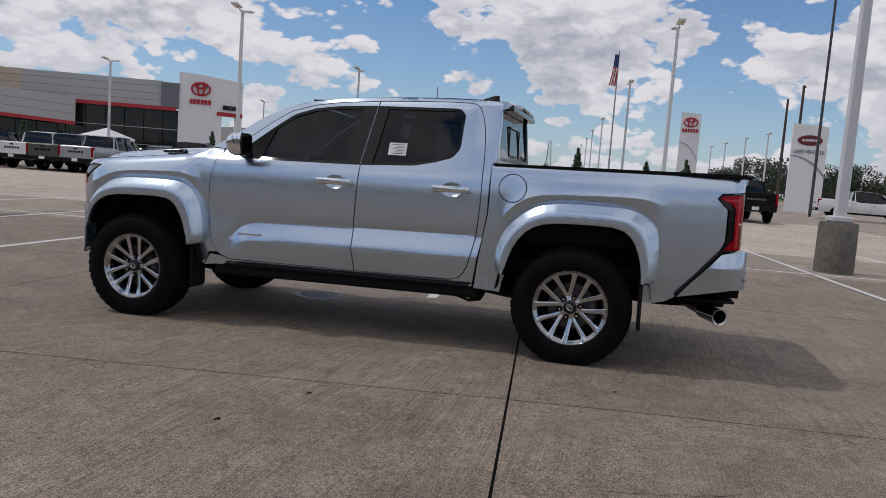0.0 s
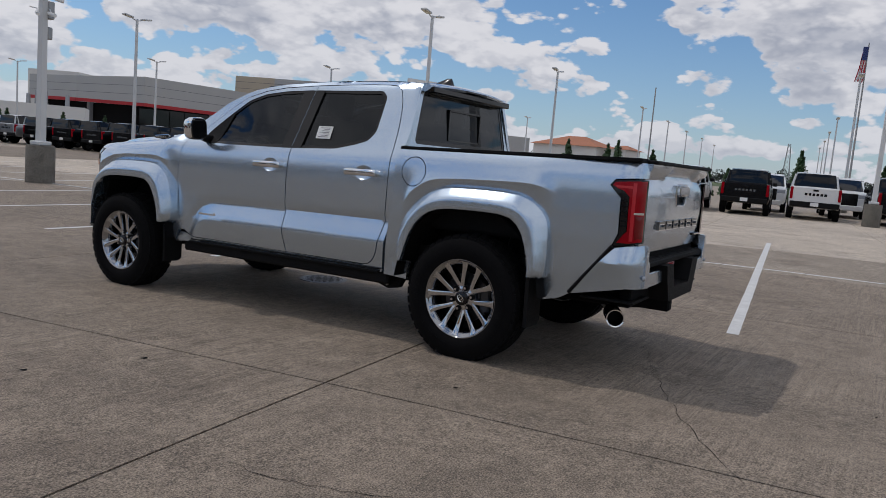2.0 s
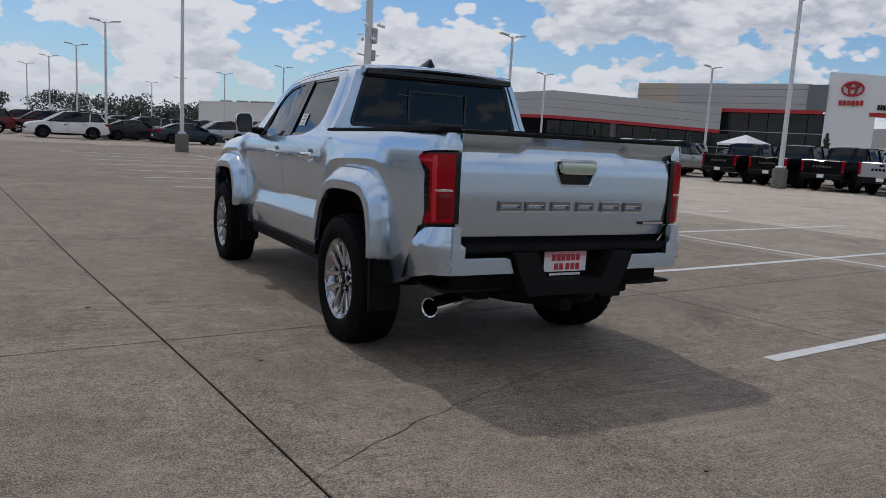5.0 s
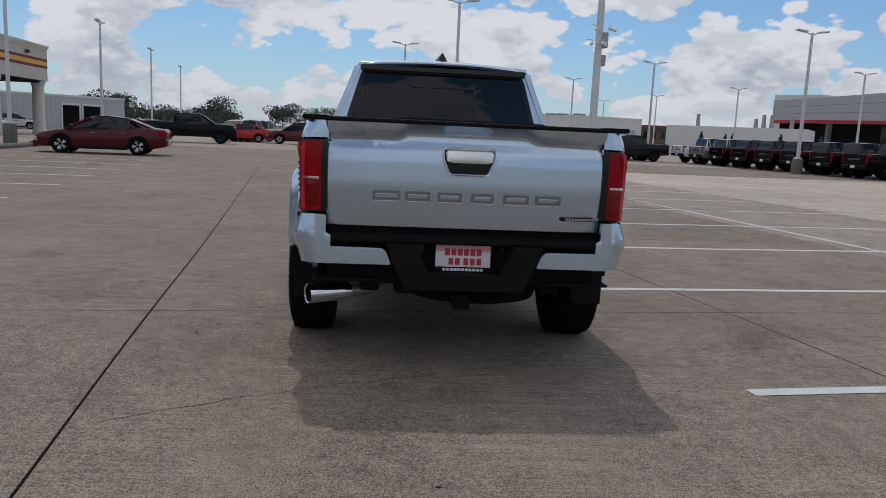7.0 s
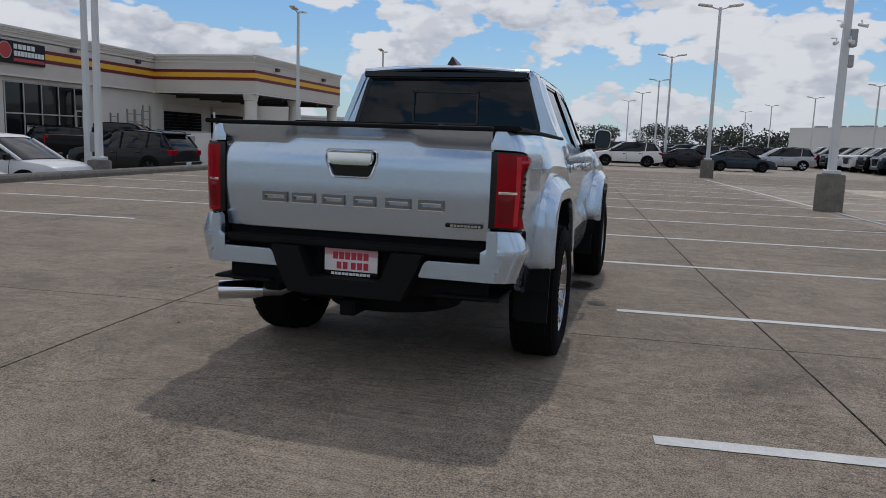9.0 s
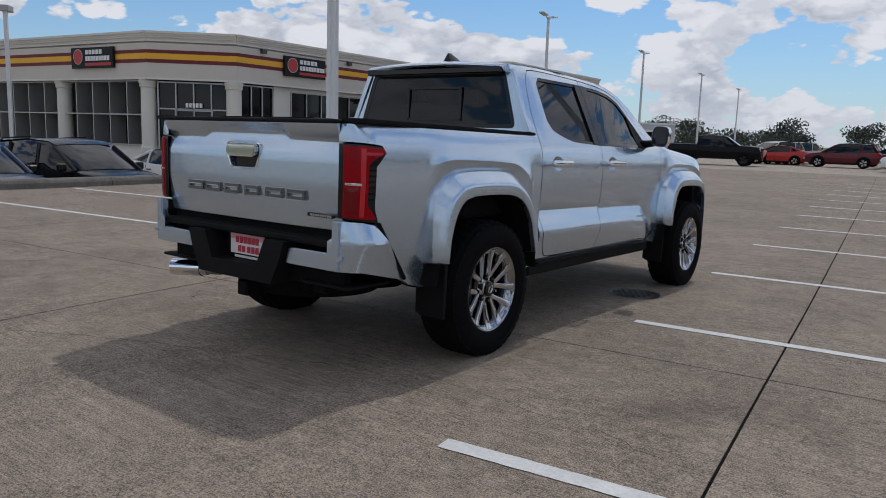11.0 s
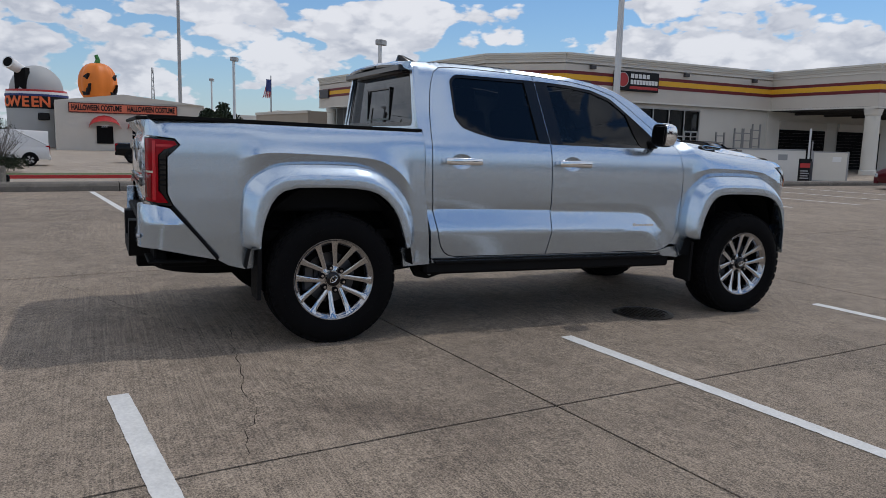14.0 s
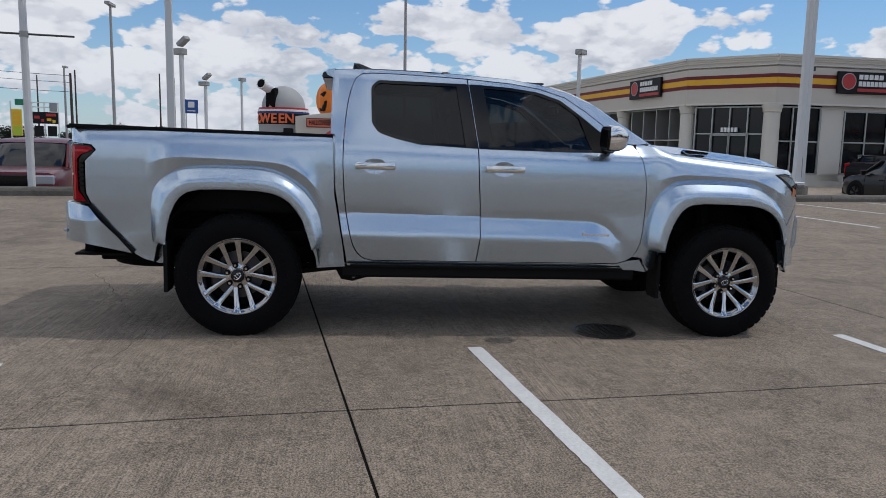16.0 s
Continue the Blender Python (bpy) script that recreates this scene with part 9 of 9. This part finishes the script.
def flag(at, h, turn, drop=4.6):
    t = thing("flag_pole", pose(*at, 0, 0, turn), "tall steel flag pole with a striped flag hanging slack", "flag")
    bm = bmesh.new()
    tube(bm, (0, 0, 0), (0, 0, h), 0.16, 0.08, 10)
    part("pole", bm, POLE_GREY, t)
    for k in range(7):
        bm = bmesh.new()
        rows = []
        for j in range(13):
            z = h - 0.6 - drop * j / 12
            sag = 0.10 * k * (0.3 + 0.7 * j / 12) * 1.7
            rows.append([bm.verts.new((-0.08 - sag - 0.0, 0.10 * math.sin(k + j * 0.6), z)), bm.verts.new((-0.08 - sag - 0.19, 0.10 * math.sin(k + 1 + j * 0.6), z - 0.25))])
        for a, b in zip(rows, rows[1:]):
            bm.faces.new((a[0], a[1], b[1], b[0]))
        part("stripe", bm, (FLAG_RED, FLAG_WHITE)[k % 2], t)
    bm = bmesh.new()
    box(bm, -0.75, -0.05, -0.16, -0.12, h - 2.4, h - 0.6, 0, None)
    part("canton", bm, FLAG_BLUE, t)


flag((114.0, 3.8, -0.3), 22.0, -60)
flag((-112.0, 23.6, -0.2), 10.6, 90, 2.6)


def tall_pole(name, x, y, h, r, m, label, heads=0):
    t = thing(name, pose(x, y, base_z(x, y) - 0.1), label, "pole", "tall poles round the lot")
    bm = bmesh.new()
    h -= base_z(x, y) + 0.1
    tube(bm, (0, 0, 0), (0, 0, h), r, r * 0.65, 10)
    part("shaft", bm, m, t)
    if heads:
        for s in (-1, 1)[: heads]:
            part("head", boxm(min(0, s * 0.9), max(0, s * 0.9), -0.2, 0.2, h - 0.15, h + 0.08, 0.03), m, t)
    return t


tall_pole("tall_pole", 52.8, -12.7, 22.0, 0.11, POLE_DARK, "tall dark steel pole behind the cars")
tall_pole("tall_pole", 75.0, -15.5, 12.5, 0.16, WOOD_POLE, "weathered wooden utility pole")
tall_pole("tall_pole", 95.0, -8.6 - 9.0, 13.5, 0.2, WOOD_POLE, "weathered wooden utility pole with cross arms")
tall_pole("tall_pole", 110.0, -22.0, 17.0, 0.2, POLE_GREY, "tall grey highway lamp post", 1)
tall_pole("tall_pole", 110.5, 31.2, 14.8, 0.14, POLE_GREY, "tall thin mast beyond the lot")
tall_pole("tall_pole", -100.0, 9.2, 26.0, 0.26, POLE_GREY, "tall slim bronze pole by the next lot")
tall_pole("tall_pole", -60.0, -18.0, 12.4, 0.15, POLE_GREY, "tall grey highway mast", 2)
tall_pole("tall_pole", -60.0, -21.3, 6.8, 0.14, WOOD_POLE, "dark wooden utility pole")
for xx, yy, hh in ((-120, -28, 12), (-118, -40, 12), (-140, -30, 13), (-150, -60, 13), (-100, -45, 11), (-130, -50, 12), (-90, -32, 10)):
    tall_pole("tall_pole", xx, yy, hh, 0.16, WOOD_POLE if hh > 11 else POLE_GREY, "utility pole along the far road", 1 if hh < 12 else 0)


def box_lamp(x, y, h, turn, heads=1):
    t = thing("box_lamp_post", pose(x, y, base_z(x, y), 0, 0, turn), "pale square lamp post with a box head", "lamp post", "box lamp posts of the next lot")
    bm = bmesh.new()
    h -= base_z(x, y)
    box(bm, -0.09, 0.09, -0.09, 0.09, 0, h)
    part("pole", bm, POLE_WHITE, t)
    bm = bmesh.new()
    box(bm, -0.50, 0.22, -0.24, 0.24, h - 0.05, h + 0.28, 0.03)
    part("head", bm, POLE_GREY, t)
    if heads > 1:
        bm = bmesh.new()
        box(bm, -0.35, 0.35, -0.22, 0.22, -0.12, 0.12, 0.03, pose(0.15, 0, h + 0.65, 0, -35, 0))
        part("head", bm, POLE_GREY, t)


box_lamp(-40.8, 15.4, 7.2, -45)
box_lamp(-60.0, 9.5, 7.4, -30)
box_lamp(-38.4, -8.2, 6.1, 60, heads=2)
box_lamp(-55.0, -9.8, 5.6, 60, heads=2)
box_lamp(-70.0, -9.0, 7.2, -20)
box_lamp(-95.0, 12.5, 8.0, -20)

# white pole with a cross bar by the kerb
CP_Z = ground_z(-11.63, -6.05) - 0.10
cp = thing("cross_bar_pole", pose(-11.63, -6.05, CP_Z, 0, 0, LA + 13), "white steel pole with a long thin cross bar", "pole")
bm = bmesh.new()
tube(bm, (0, 0, 0), (0, 0, 9.0), 0.082, 0.070, 12)
part("pole", bm, POLE_WHITE, cp)
bm = bmesh.new()
tube(bm, (0.02, -1.2, 3.44 - CP_Z), (0.02, 0.97, 3.48 - CP_Z), 0.022, None, 8)
part("cross_bar", bm, POLE_DARK, cp)
bm = bmesh.new()
tube(bm, (0, 0, 3.40 - CP_Z), (0, 0, 3.52 - CP_Z), 0.092, None, 12)
part("clamp", bm, POLE_GREY, cp)

# roadside signs far to the west
sg = thing("blue_road_sign", pose(-87.6, -17.1, 0.65, 0, 0, 100), "blue square dealer sign on two posts", "sign")
part("board", boxm(-0.78, 0.78, -0.15, 0.15, 3.95, 5.55, 0.05), SIGN_BLUE, sg)
bm = bmesh.new()
box(bm, -0.36, 0.36, -0.19, -0.15, 4.62, 5.30, 0.01)
box(bm, -0.45, 0.45, -0.19, -0.15, 4.18, 4.30)
part("mark", bm, SIGN_WHITE, sg)
for s in (-0.6, 0.6):
    bm = bmesh.new()
    tube(bm, (s, 0, -1.75), (s, 0, 4.0), 0.06, None, 8)
    part("post", bm, POLE_WHITE, sg)
fs = thing("fuel_price_sign", pose(-52.67, -22.99, 0, 0, 0, 106), "fuel price sign with yellow panel and red message board", "sign")
for x in (-0.05, 0.80, 1.30, 2.10, 3.02):
    bm = bmesh.new()
    box(bm, x - 0.04, x + 0.04, 0.03, 0.13, -1.0, 3.9)
    part("post", bm, SIGN_WHITE, fs)
for z in (3.55, 3.88):
    part("rail", boxm(0.6, 3.06, 0.02, 0.12, z - 0.035, z + 0.035), SIGN_WHITE, fs)
part("grey_panel", boxm(2.45, 2.95, 0.0, 0.10, 3.25, 3.9, 0.02), SIGN_GREY, fs)
part("yellow_panel", boxm(0.0, 0.66, -0.12, 0.02, 1.45, 3.36, 0.03), SIGN_YELLOW, fs)
part("green_panel", boxm(0.25, 1.30, -0.12, 0.02, 3.64, 4.08, 0.03), SIGN_GREEN, fs)
part("message_board", boxm(1.35, 3.0, -0.12, 0.02, 2.36, 3.20, 0.03), SIGN_BLACK, fs)
for x in (1.42, 2.28):
    part("screen", boxm(x, x + 0.60, -0.10, 0.02, 1.45, 2.20, 0.03), SIGN_BLACK, fs)
for x, w, z, m in ((1.45, 0.34, 2.72, SIGN_RED), (2.20, 0.66, 2.90, SIGN_RED), (2.25, 0.30, 2.55, YELLOW_BAND), (2.62, 0.20, 2.45, SIGN_YELLOW), (1.90, 0.18, 2.50, SIGN_RED)):
    part("board_bar", boxm(x, x + w, -0.15, -0.12, z, z + 0.20), m, fs)
for r in range(3):
    part("yellow_bar", boxm(0.10, 0.56, -0.15, -0.12, 2.30 + r * 0.34, 2.50 + r * 0.34), YELLOW_BAND, fs)
part("green_bar", boxm(0.04, 0.62, -0.14, -0.12, 1.50, 2.10), mat("lime_panel", (0.42, 0.55, 0.04), 0.45), fs)


# short black posts by the kerb
for i, (pv, ph) in enumerate(((2.55, 1.05), (14.3, 1.3), (24.6, 1.0))):
    t = thing("bollard", pose(*lot(-10.35, pv), ground_z(*lot(-10.35, pv)) - 0.1), "short black steel post in the verge", "post", "short posts in the verge")
    bm = bmesh.new()
    tube(bm, (0, 0, 0), (0, 0, ph), 0.045, None, 10)
    part("post", bm, POLE_DARK, t)
    if i == 1:
        part("sign_plate", boxm(-0.20, 0.20, -0.02, 0.02, 0.75, 1.30), STEEL, t)


# ---- planting ----
def leaf_cloud(bm, rnd, centre, rad, n, size):
    cx, cy, cz = centre
    for _ in range(n):
        d = Vector((rnd.gauss(0, 1), rnd.gauss(0, 1), rnd.gauss(0, 1))).normalized() * (rnd.random() ** 0.4)
        c = Vector((cx + d.x * rad[0], cy + d.y * rad[1], cz + d.z * rad[2]))
        a = Vector((rnd.gauss(0, 1), rnd.gauss(0, 1), rnd.gauss(0, 1))).normalized()
        b = a.orthogonal().normalized()
        s = size * rnd.uniform(0.6, 1.3)
        bm.faces.new([bm.verts.new(c + v) for v in (-a * s, b * s * 0.6, a * s, -b * s * 0.6)])


def cypress(x, y, h, label="clipped conical evergreen tree in the dealership bed"):
    rnd = random.Random(int(x * 13 + y * 7))
    t = thing("evergreen_tree", pose(x, y, -0.25), label, "tree", "conical trees round the lot")
    bm = bmesh.new()
    tube(bm, (0, 0, 0), (0, 0, h * 0.7), 0.09, 0.03, 7)
    part("trunk", bm, BARK, t)
    bm = bmesh.new()
    for k in range(9):
        s = k / 8
        r = h * 0.24 * (1 - s) ** 0.8 + 0.08
        for j in range(5):
            a = rnd.uniform(0, 6.28)
            leaf_cloud(bm, rnd, (r * 0.5 * math.cos(a), r * 0.5 * math.sin(a), h * (0.10 + 0.86 * s)), (r * 0.62, r * 0.62, h * 0.08), 42, 0.13)
    part("crown", bm, LEAF_CYPRESS, t)
    return t


for q in ((62.5, 75.0, 3.8), (63.7, 65.4, 3.7), (62.2, 58.3, 3.5), (62.8, 41.6, 3.8), (62.5, 34.0, 3.5), (62.5, 25.0, 4.2), (62.5, 21.1, 4.0), (61.5, 19.8, 4.3), (62.5, 16.9, 3.7), (62.5, 4.8, 4.4), (62.5, -1.2, 3.6), (64.0, -4.6, 4.0), (63.5, 10.5, 2.6), (66.5, 12.8, 2.6), (54.5, 84.0, 3.2), (51.5, 88.0, 3.2), (49.5, 97.0, 3.2), (44.5, 96.0, 3.2), (47.5, 95.0, 3.0)):
    cypress(*q)


def broad_tree(x, y, h, r, rnd, mat_leaf=None):
    t = thing("tree", pose(x, y, -0.3), "dark green broadleaf tree beyond the lots", "tree", "far trees")
    bm = bmesh.new()
    sweep(bm, [(0, 0, 0), (0.1, 0.05, h * 0.3), (0.0, 0.1, h * 0.6)], [0.28, 0.2, 0.1], 7)
    for k in range(4):
        a = rnd.uniform(0, 6.28)
        sweep(bm, [(0.05, 0.05, h * 0.32), (r * 0.5 * math.cos(a), r * 0.5 * math.sin(a), h * 0.62)], [0.12, 0.04], 5)
    part("trunk", bm, BARK, t)
    bm = bmesh.new()
    for k in range(11):
        a, d = rnd.uniform(0, 6.28), rnd.random() ** 0.5 * r * 0.75
        leaf_cloud(bm, rnd, (d * math.cos(a), d * math.sin(a), h * rnd.uniform(0.42, 0.84)), (r * 0.42, r * 0.42, h * 0.16), 260, 0.13)
    part("crown", bm, mat_leaf or LEAF, t)
    return t


rt = random.Random(5)
for q in ((-84, -20.6, 3.1, 2.0), (-86, -18.2, 3.1, 2.0), (-85, -15.6, 3.1, 2.0), (-92, 19.5, 4.4, 1.6), (-63.0, 9.3, 4.6, 1.5), (-64.5, 8.3, 4.0, 1.3), (108, -13.2, 5.9, 2.8), (110, -16.2, 7.2, 3.2), (109, -19.5, 6.8, 3.0), (111, -23.0, 6.4, 3.0), (110, -27.5, 6.8, 3.2), (112, -31.8, 7.3, 3.4), (111, -35.5, 6.9, 3.2)):
    broad_tree(*q, rt)


def bush(x, y, h):
    """A small bare-twigged shrub with a leafy foot."""
    rnd = random.Random(int(x * 5))
    t = thing("shrub", pose(x, y, base_z(x, y) - 0.03), "scraggly leafy shrub in the verge", "shrub")
    bm = bmesh.new()
    for k in range(70):
        a, sp = rnd.uniform(0, 6.28), rnd.random() ** 0.6
        e = (sp * h * 0.48 * math.cos(a), sp * h * 0.48 * math.sin(a), h * rnd.uniform(0.55, 1.0) * (1 - 0.25 * sp))
        m = (e[0] * 0.35 + rnd.uniform(-0.08, 0.08), e[1] * 0.35 + rnd.uniform(-0.08, 0.08), e[2] * 0.5)
        sweep(bm, [(0, 0, 0), m, e], [0.022, 0.012, 0.004], 3)
        for j in range(3):
            f = rnd.uniform(0.3, 0.9)
            o = [m[i] + (e[i] - m[i]) * f for i in range(3)]
            sweep(bm, [tuple(o), (o[0] + rnd.uniform(-0.3, 0.3), o[1] + rnd.uniform(-0.3, 0.3), o[2] + rnd.uniform(0.1, 0.35))], [0.007, 0.003], 3)
    tagged(part("twig", bm, BARK, t), kind="stuff")
    bm = bmesh.new()
    for k in range(26):
        a, d = rnd.uniform(0, 6.28), rnd.random() ** 0.5
        leaf_cloud(bm, rnd, (h * 0.36 * d * math.cos(a), h * 0.36 * d * math.sin(a), h * (0.10 + 0.28 * rnd.random() * (1.2 - d))), (h * 0.16, h * 0.16, h * 0.10), 90, 0.05)
    for k in range(20):
        a, d = rnd.uniform(0, 6.28), rnd.random() ** 0.5
        leaf_cloud(bm, rnd, (h * 0.36 * d * math.cos(a), h * 0.36 * d * math.sin(a), h * rnd.uniform(0.4, 0.85)), (h * 0.12, h * 0.12, h * 0.10), 22, 0.04)
    part("leaves", bm, LEAF, t)


bush(-38.0, -5.6, 3.0)
bush(-44.0, -9.5, 2.4)


def tree_belt(name, pts, h, n, label, seed, size=0.42):
    """A far belt of woods, too many trees to count."""
    rnd = random.Random(seed)
    bm = bmesh.new()
    for (x0, y0), (x1, y1) in zip(pts, pts[1:]):
        L = math.hypot(x1 - x0, y1 - y0)
        m = max(2, int(L / 4.5))
        for i in range(m):
            s = (i + rnd.random()) / m
            hh = h * rnd.uniform(0.55, 1.15)
            cx, cy = x0 + (x1 - x0) * s + rnd.uniform(-4, 4), y0 + (y1 - y0) * s + rnd.uniform(-4, 4)
            for k in range(5):
                leaf_cloud(bm, rnd, (cx + rnd.uniform(-2.5, 2.5), cy + rnd.uniform(-2.5, 2.5), hh * rnd.uniform(0.22, 0.82)), (2.6, 2.6, hh * 0.24), n, size)
    ob = link_mesh(name, bm, LEAF_FAR)
    return tagged(ob, label, "woods", kind="stuff")


tree_belt("far_woods", [(-75, 130), (-45, 150), (-10, 165), (10, 160)], 6.0, 210, "dark green belt of woods beyond the lots", 3, 0.24)
tree_belt("far_woods", [(-130, 60), (-110, 90), (-75, 130)], 5.2, 180, "dark green belt of woods beyond the lots", 4, 0.24)
tree_belt("far_woods", [(-40, 105), (-24, 118)], 4.8, 240, "dark green belt of trees behind the workshop", 6, 0.16)
tree_belt("far_woods", [(10, 175), (60, 260), (200, 270), (300, 120), (290, -40), (200, -90)], 7.0, 60, "dark green belt of woods on the skyline", 7, 0.40)
tree_belt("far_woods", [(118, -20), (124, -48), (150, -70)], 6.0, 200, "dark green trees beyond the sign", 8, 0.24)
tree_belt("far_woods", [(-180, -120), (-190, -60), (-185, -20)], 5.0, 170, "dark trees beyond the far road", 9, 0.26)


# ---- red-roofed building and mast far to the east ----
def red_roof():
    t = thing("red_roofed_building", pose(0, 0, -0.3), "low white building with a terracotta hipped roof", "building")
    for x0, x1, y0, y1, z in ((122, 134, 43.8, 55.8, 5.8), (124, 132, 39.0, 42.0, 5.7)):
        bm = bmesh.new()
        box(bm, x0, x1, y0, y1, 0, z)
        part("wall", bm, WHITE_WALL, t)
        bm = bmesh.new()
        mx, e = (x0 + x1) / 2, (y1 - y0) * 0.36
        lo = [bm.verts.new(p) for p in ((x0 - 0.6, y0 - 0.6, z), (x1 + 0.6, y0 - 0.6, z), (x1 + 0.6, y1 + 0.6, z), (x0 - 0.6, y1 + 0.6, z))]
        hi = [bm.verts.new(p) for p in ((mx, y0 + e, z + 0.12 * (y1 - y0) + 0.45), (mx, y1 - e, z + 0.12 * (y1 - y0) + 0.45))]
        for q in ((lo[0], lo[1], hi[0]), (lo[1], lo[2], hi[1], hi[0]), (lo[2], lo[3], hi[1]), (lo[3], lo[0], hi[0], hi[1])):
            bm.faces.new(q)
        part("roof", bm, ROOF_TILE, t)
        for k in range(4):
            bm = bmesh.new()
            box(bm, x0 - 0.05, x0 + 0.05, y0 + 1.5 + k * (y1 - y0 - 3) / 4, y0 + 3.5 + k * (y1 - y0 - 3) / 4, 1.4, 2.8)
            part("window", bm, DARK_GLASS, t)


red_roof()


def lattice_mast(x, y, h, w):
    t = thing("lattice_mast", pose(x, y, -0.3), "distant steel lattice mast", "mast")
    bm = bmesh.new()
    n = 9
    for i in range(n):
        z0, z1 = h * i / n, h * (i + 1) / n
        r0, r1 = w * (1 - 0.75 * i / n), w * (1 - 0.75 * (i + 1) / n)
        for a, b in (((-1, -1), (1, -1)), ((1, -1), (1, 1)), ((1, 1), (-1, 1)), ((-1, 1), (-1, -1))):
            sweep(bm, [(a[0] * r0, a[1] * r0, z0), (a[0] * r1, a[1] * r1, z1)], 0.10, 4)
            sweep(bm, [(a[0] * r0, a[1] * r0, z0), (b[0] * r1, b[1] * r1, z1)], 0.06, 4)
    part("lattice", bm, POLE_GREY, t)


lattice_mast(290, 33, 17, 1.5)
lattice_mast(-190, 12.0, 17, 0.55)


# verge and red kerb beyond the western cars
rk = thing("red_kerb", Matrix.Identity(4), "low kerb painted red along a grass verge", "kerb", kind="structure")
bm = bmesh.new()
wall_between(bm, (-30.8, -16.0), (-33.0, 2.2), -0.90, -0.70, 0.25, 0)
part("kerb_stone", bm, SIGN_RED, rk)
bm = bmesh.new()
bm.faces.new([bm.verts.new(p) for p in ((-31.1, -16.0, -0.78), (-33.3, 2.2, -0.78), (-36.4, 2.0, -0.78), (-34.2, -16.2, -0.78))])
part("grass_strip", bm, GRASS, rk)


# overhead wires along the far road
def wire(p, q, sag, r=0.018):
    t = thing("overhead_wire", Matrix.Identity(4), "thin black overhead wire sagging between utility poles", "wire", "overhead wires")
    bm = bmesh.new()
    pts = [tuple(p[i] + (q[i] - p[i]) * f / 12 - (sag * 4 * (f / 12) * (1 - f / 12) if i == 2 else 0) for i in range(3)) for f in range(13)]
    sweep(bm, pts, r, 4)
    part("strand", bm, POLE_DARK, t)


for dz in (0.0, -0.55, -1.3):
    wire((-60.0, -21.3, 6.4 + dz), (-52.0, -44.0, 8.4 + dz), 0.5)
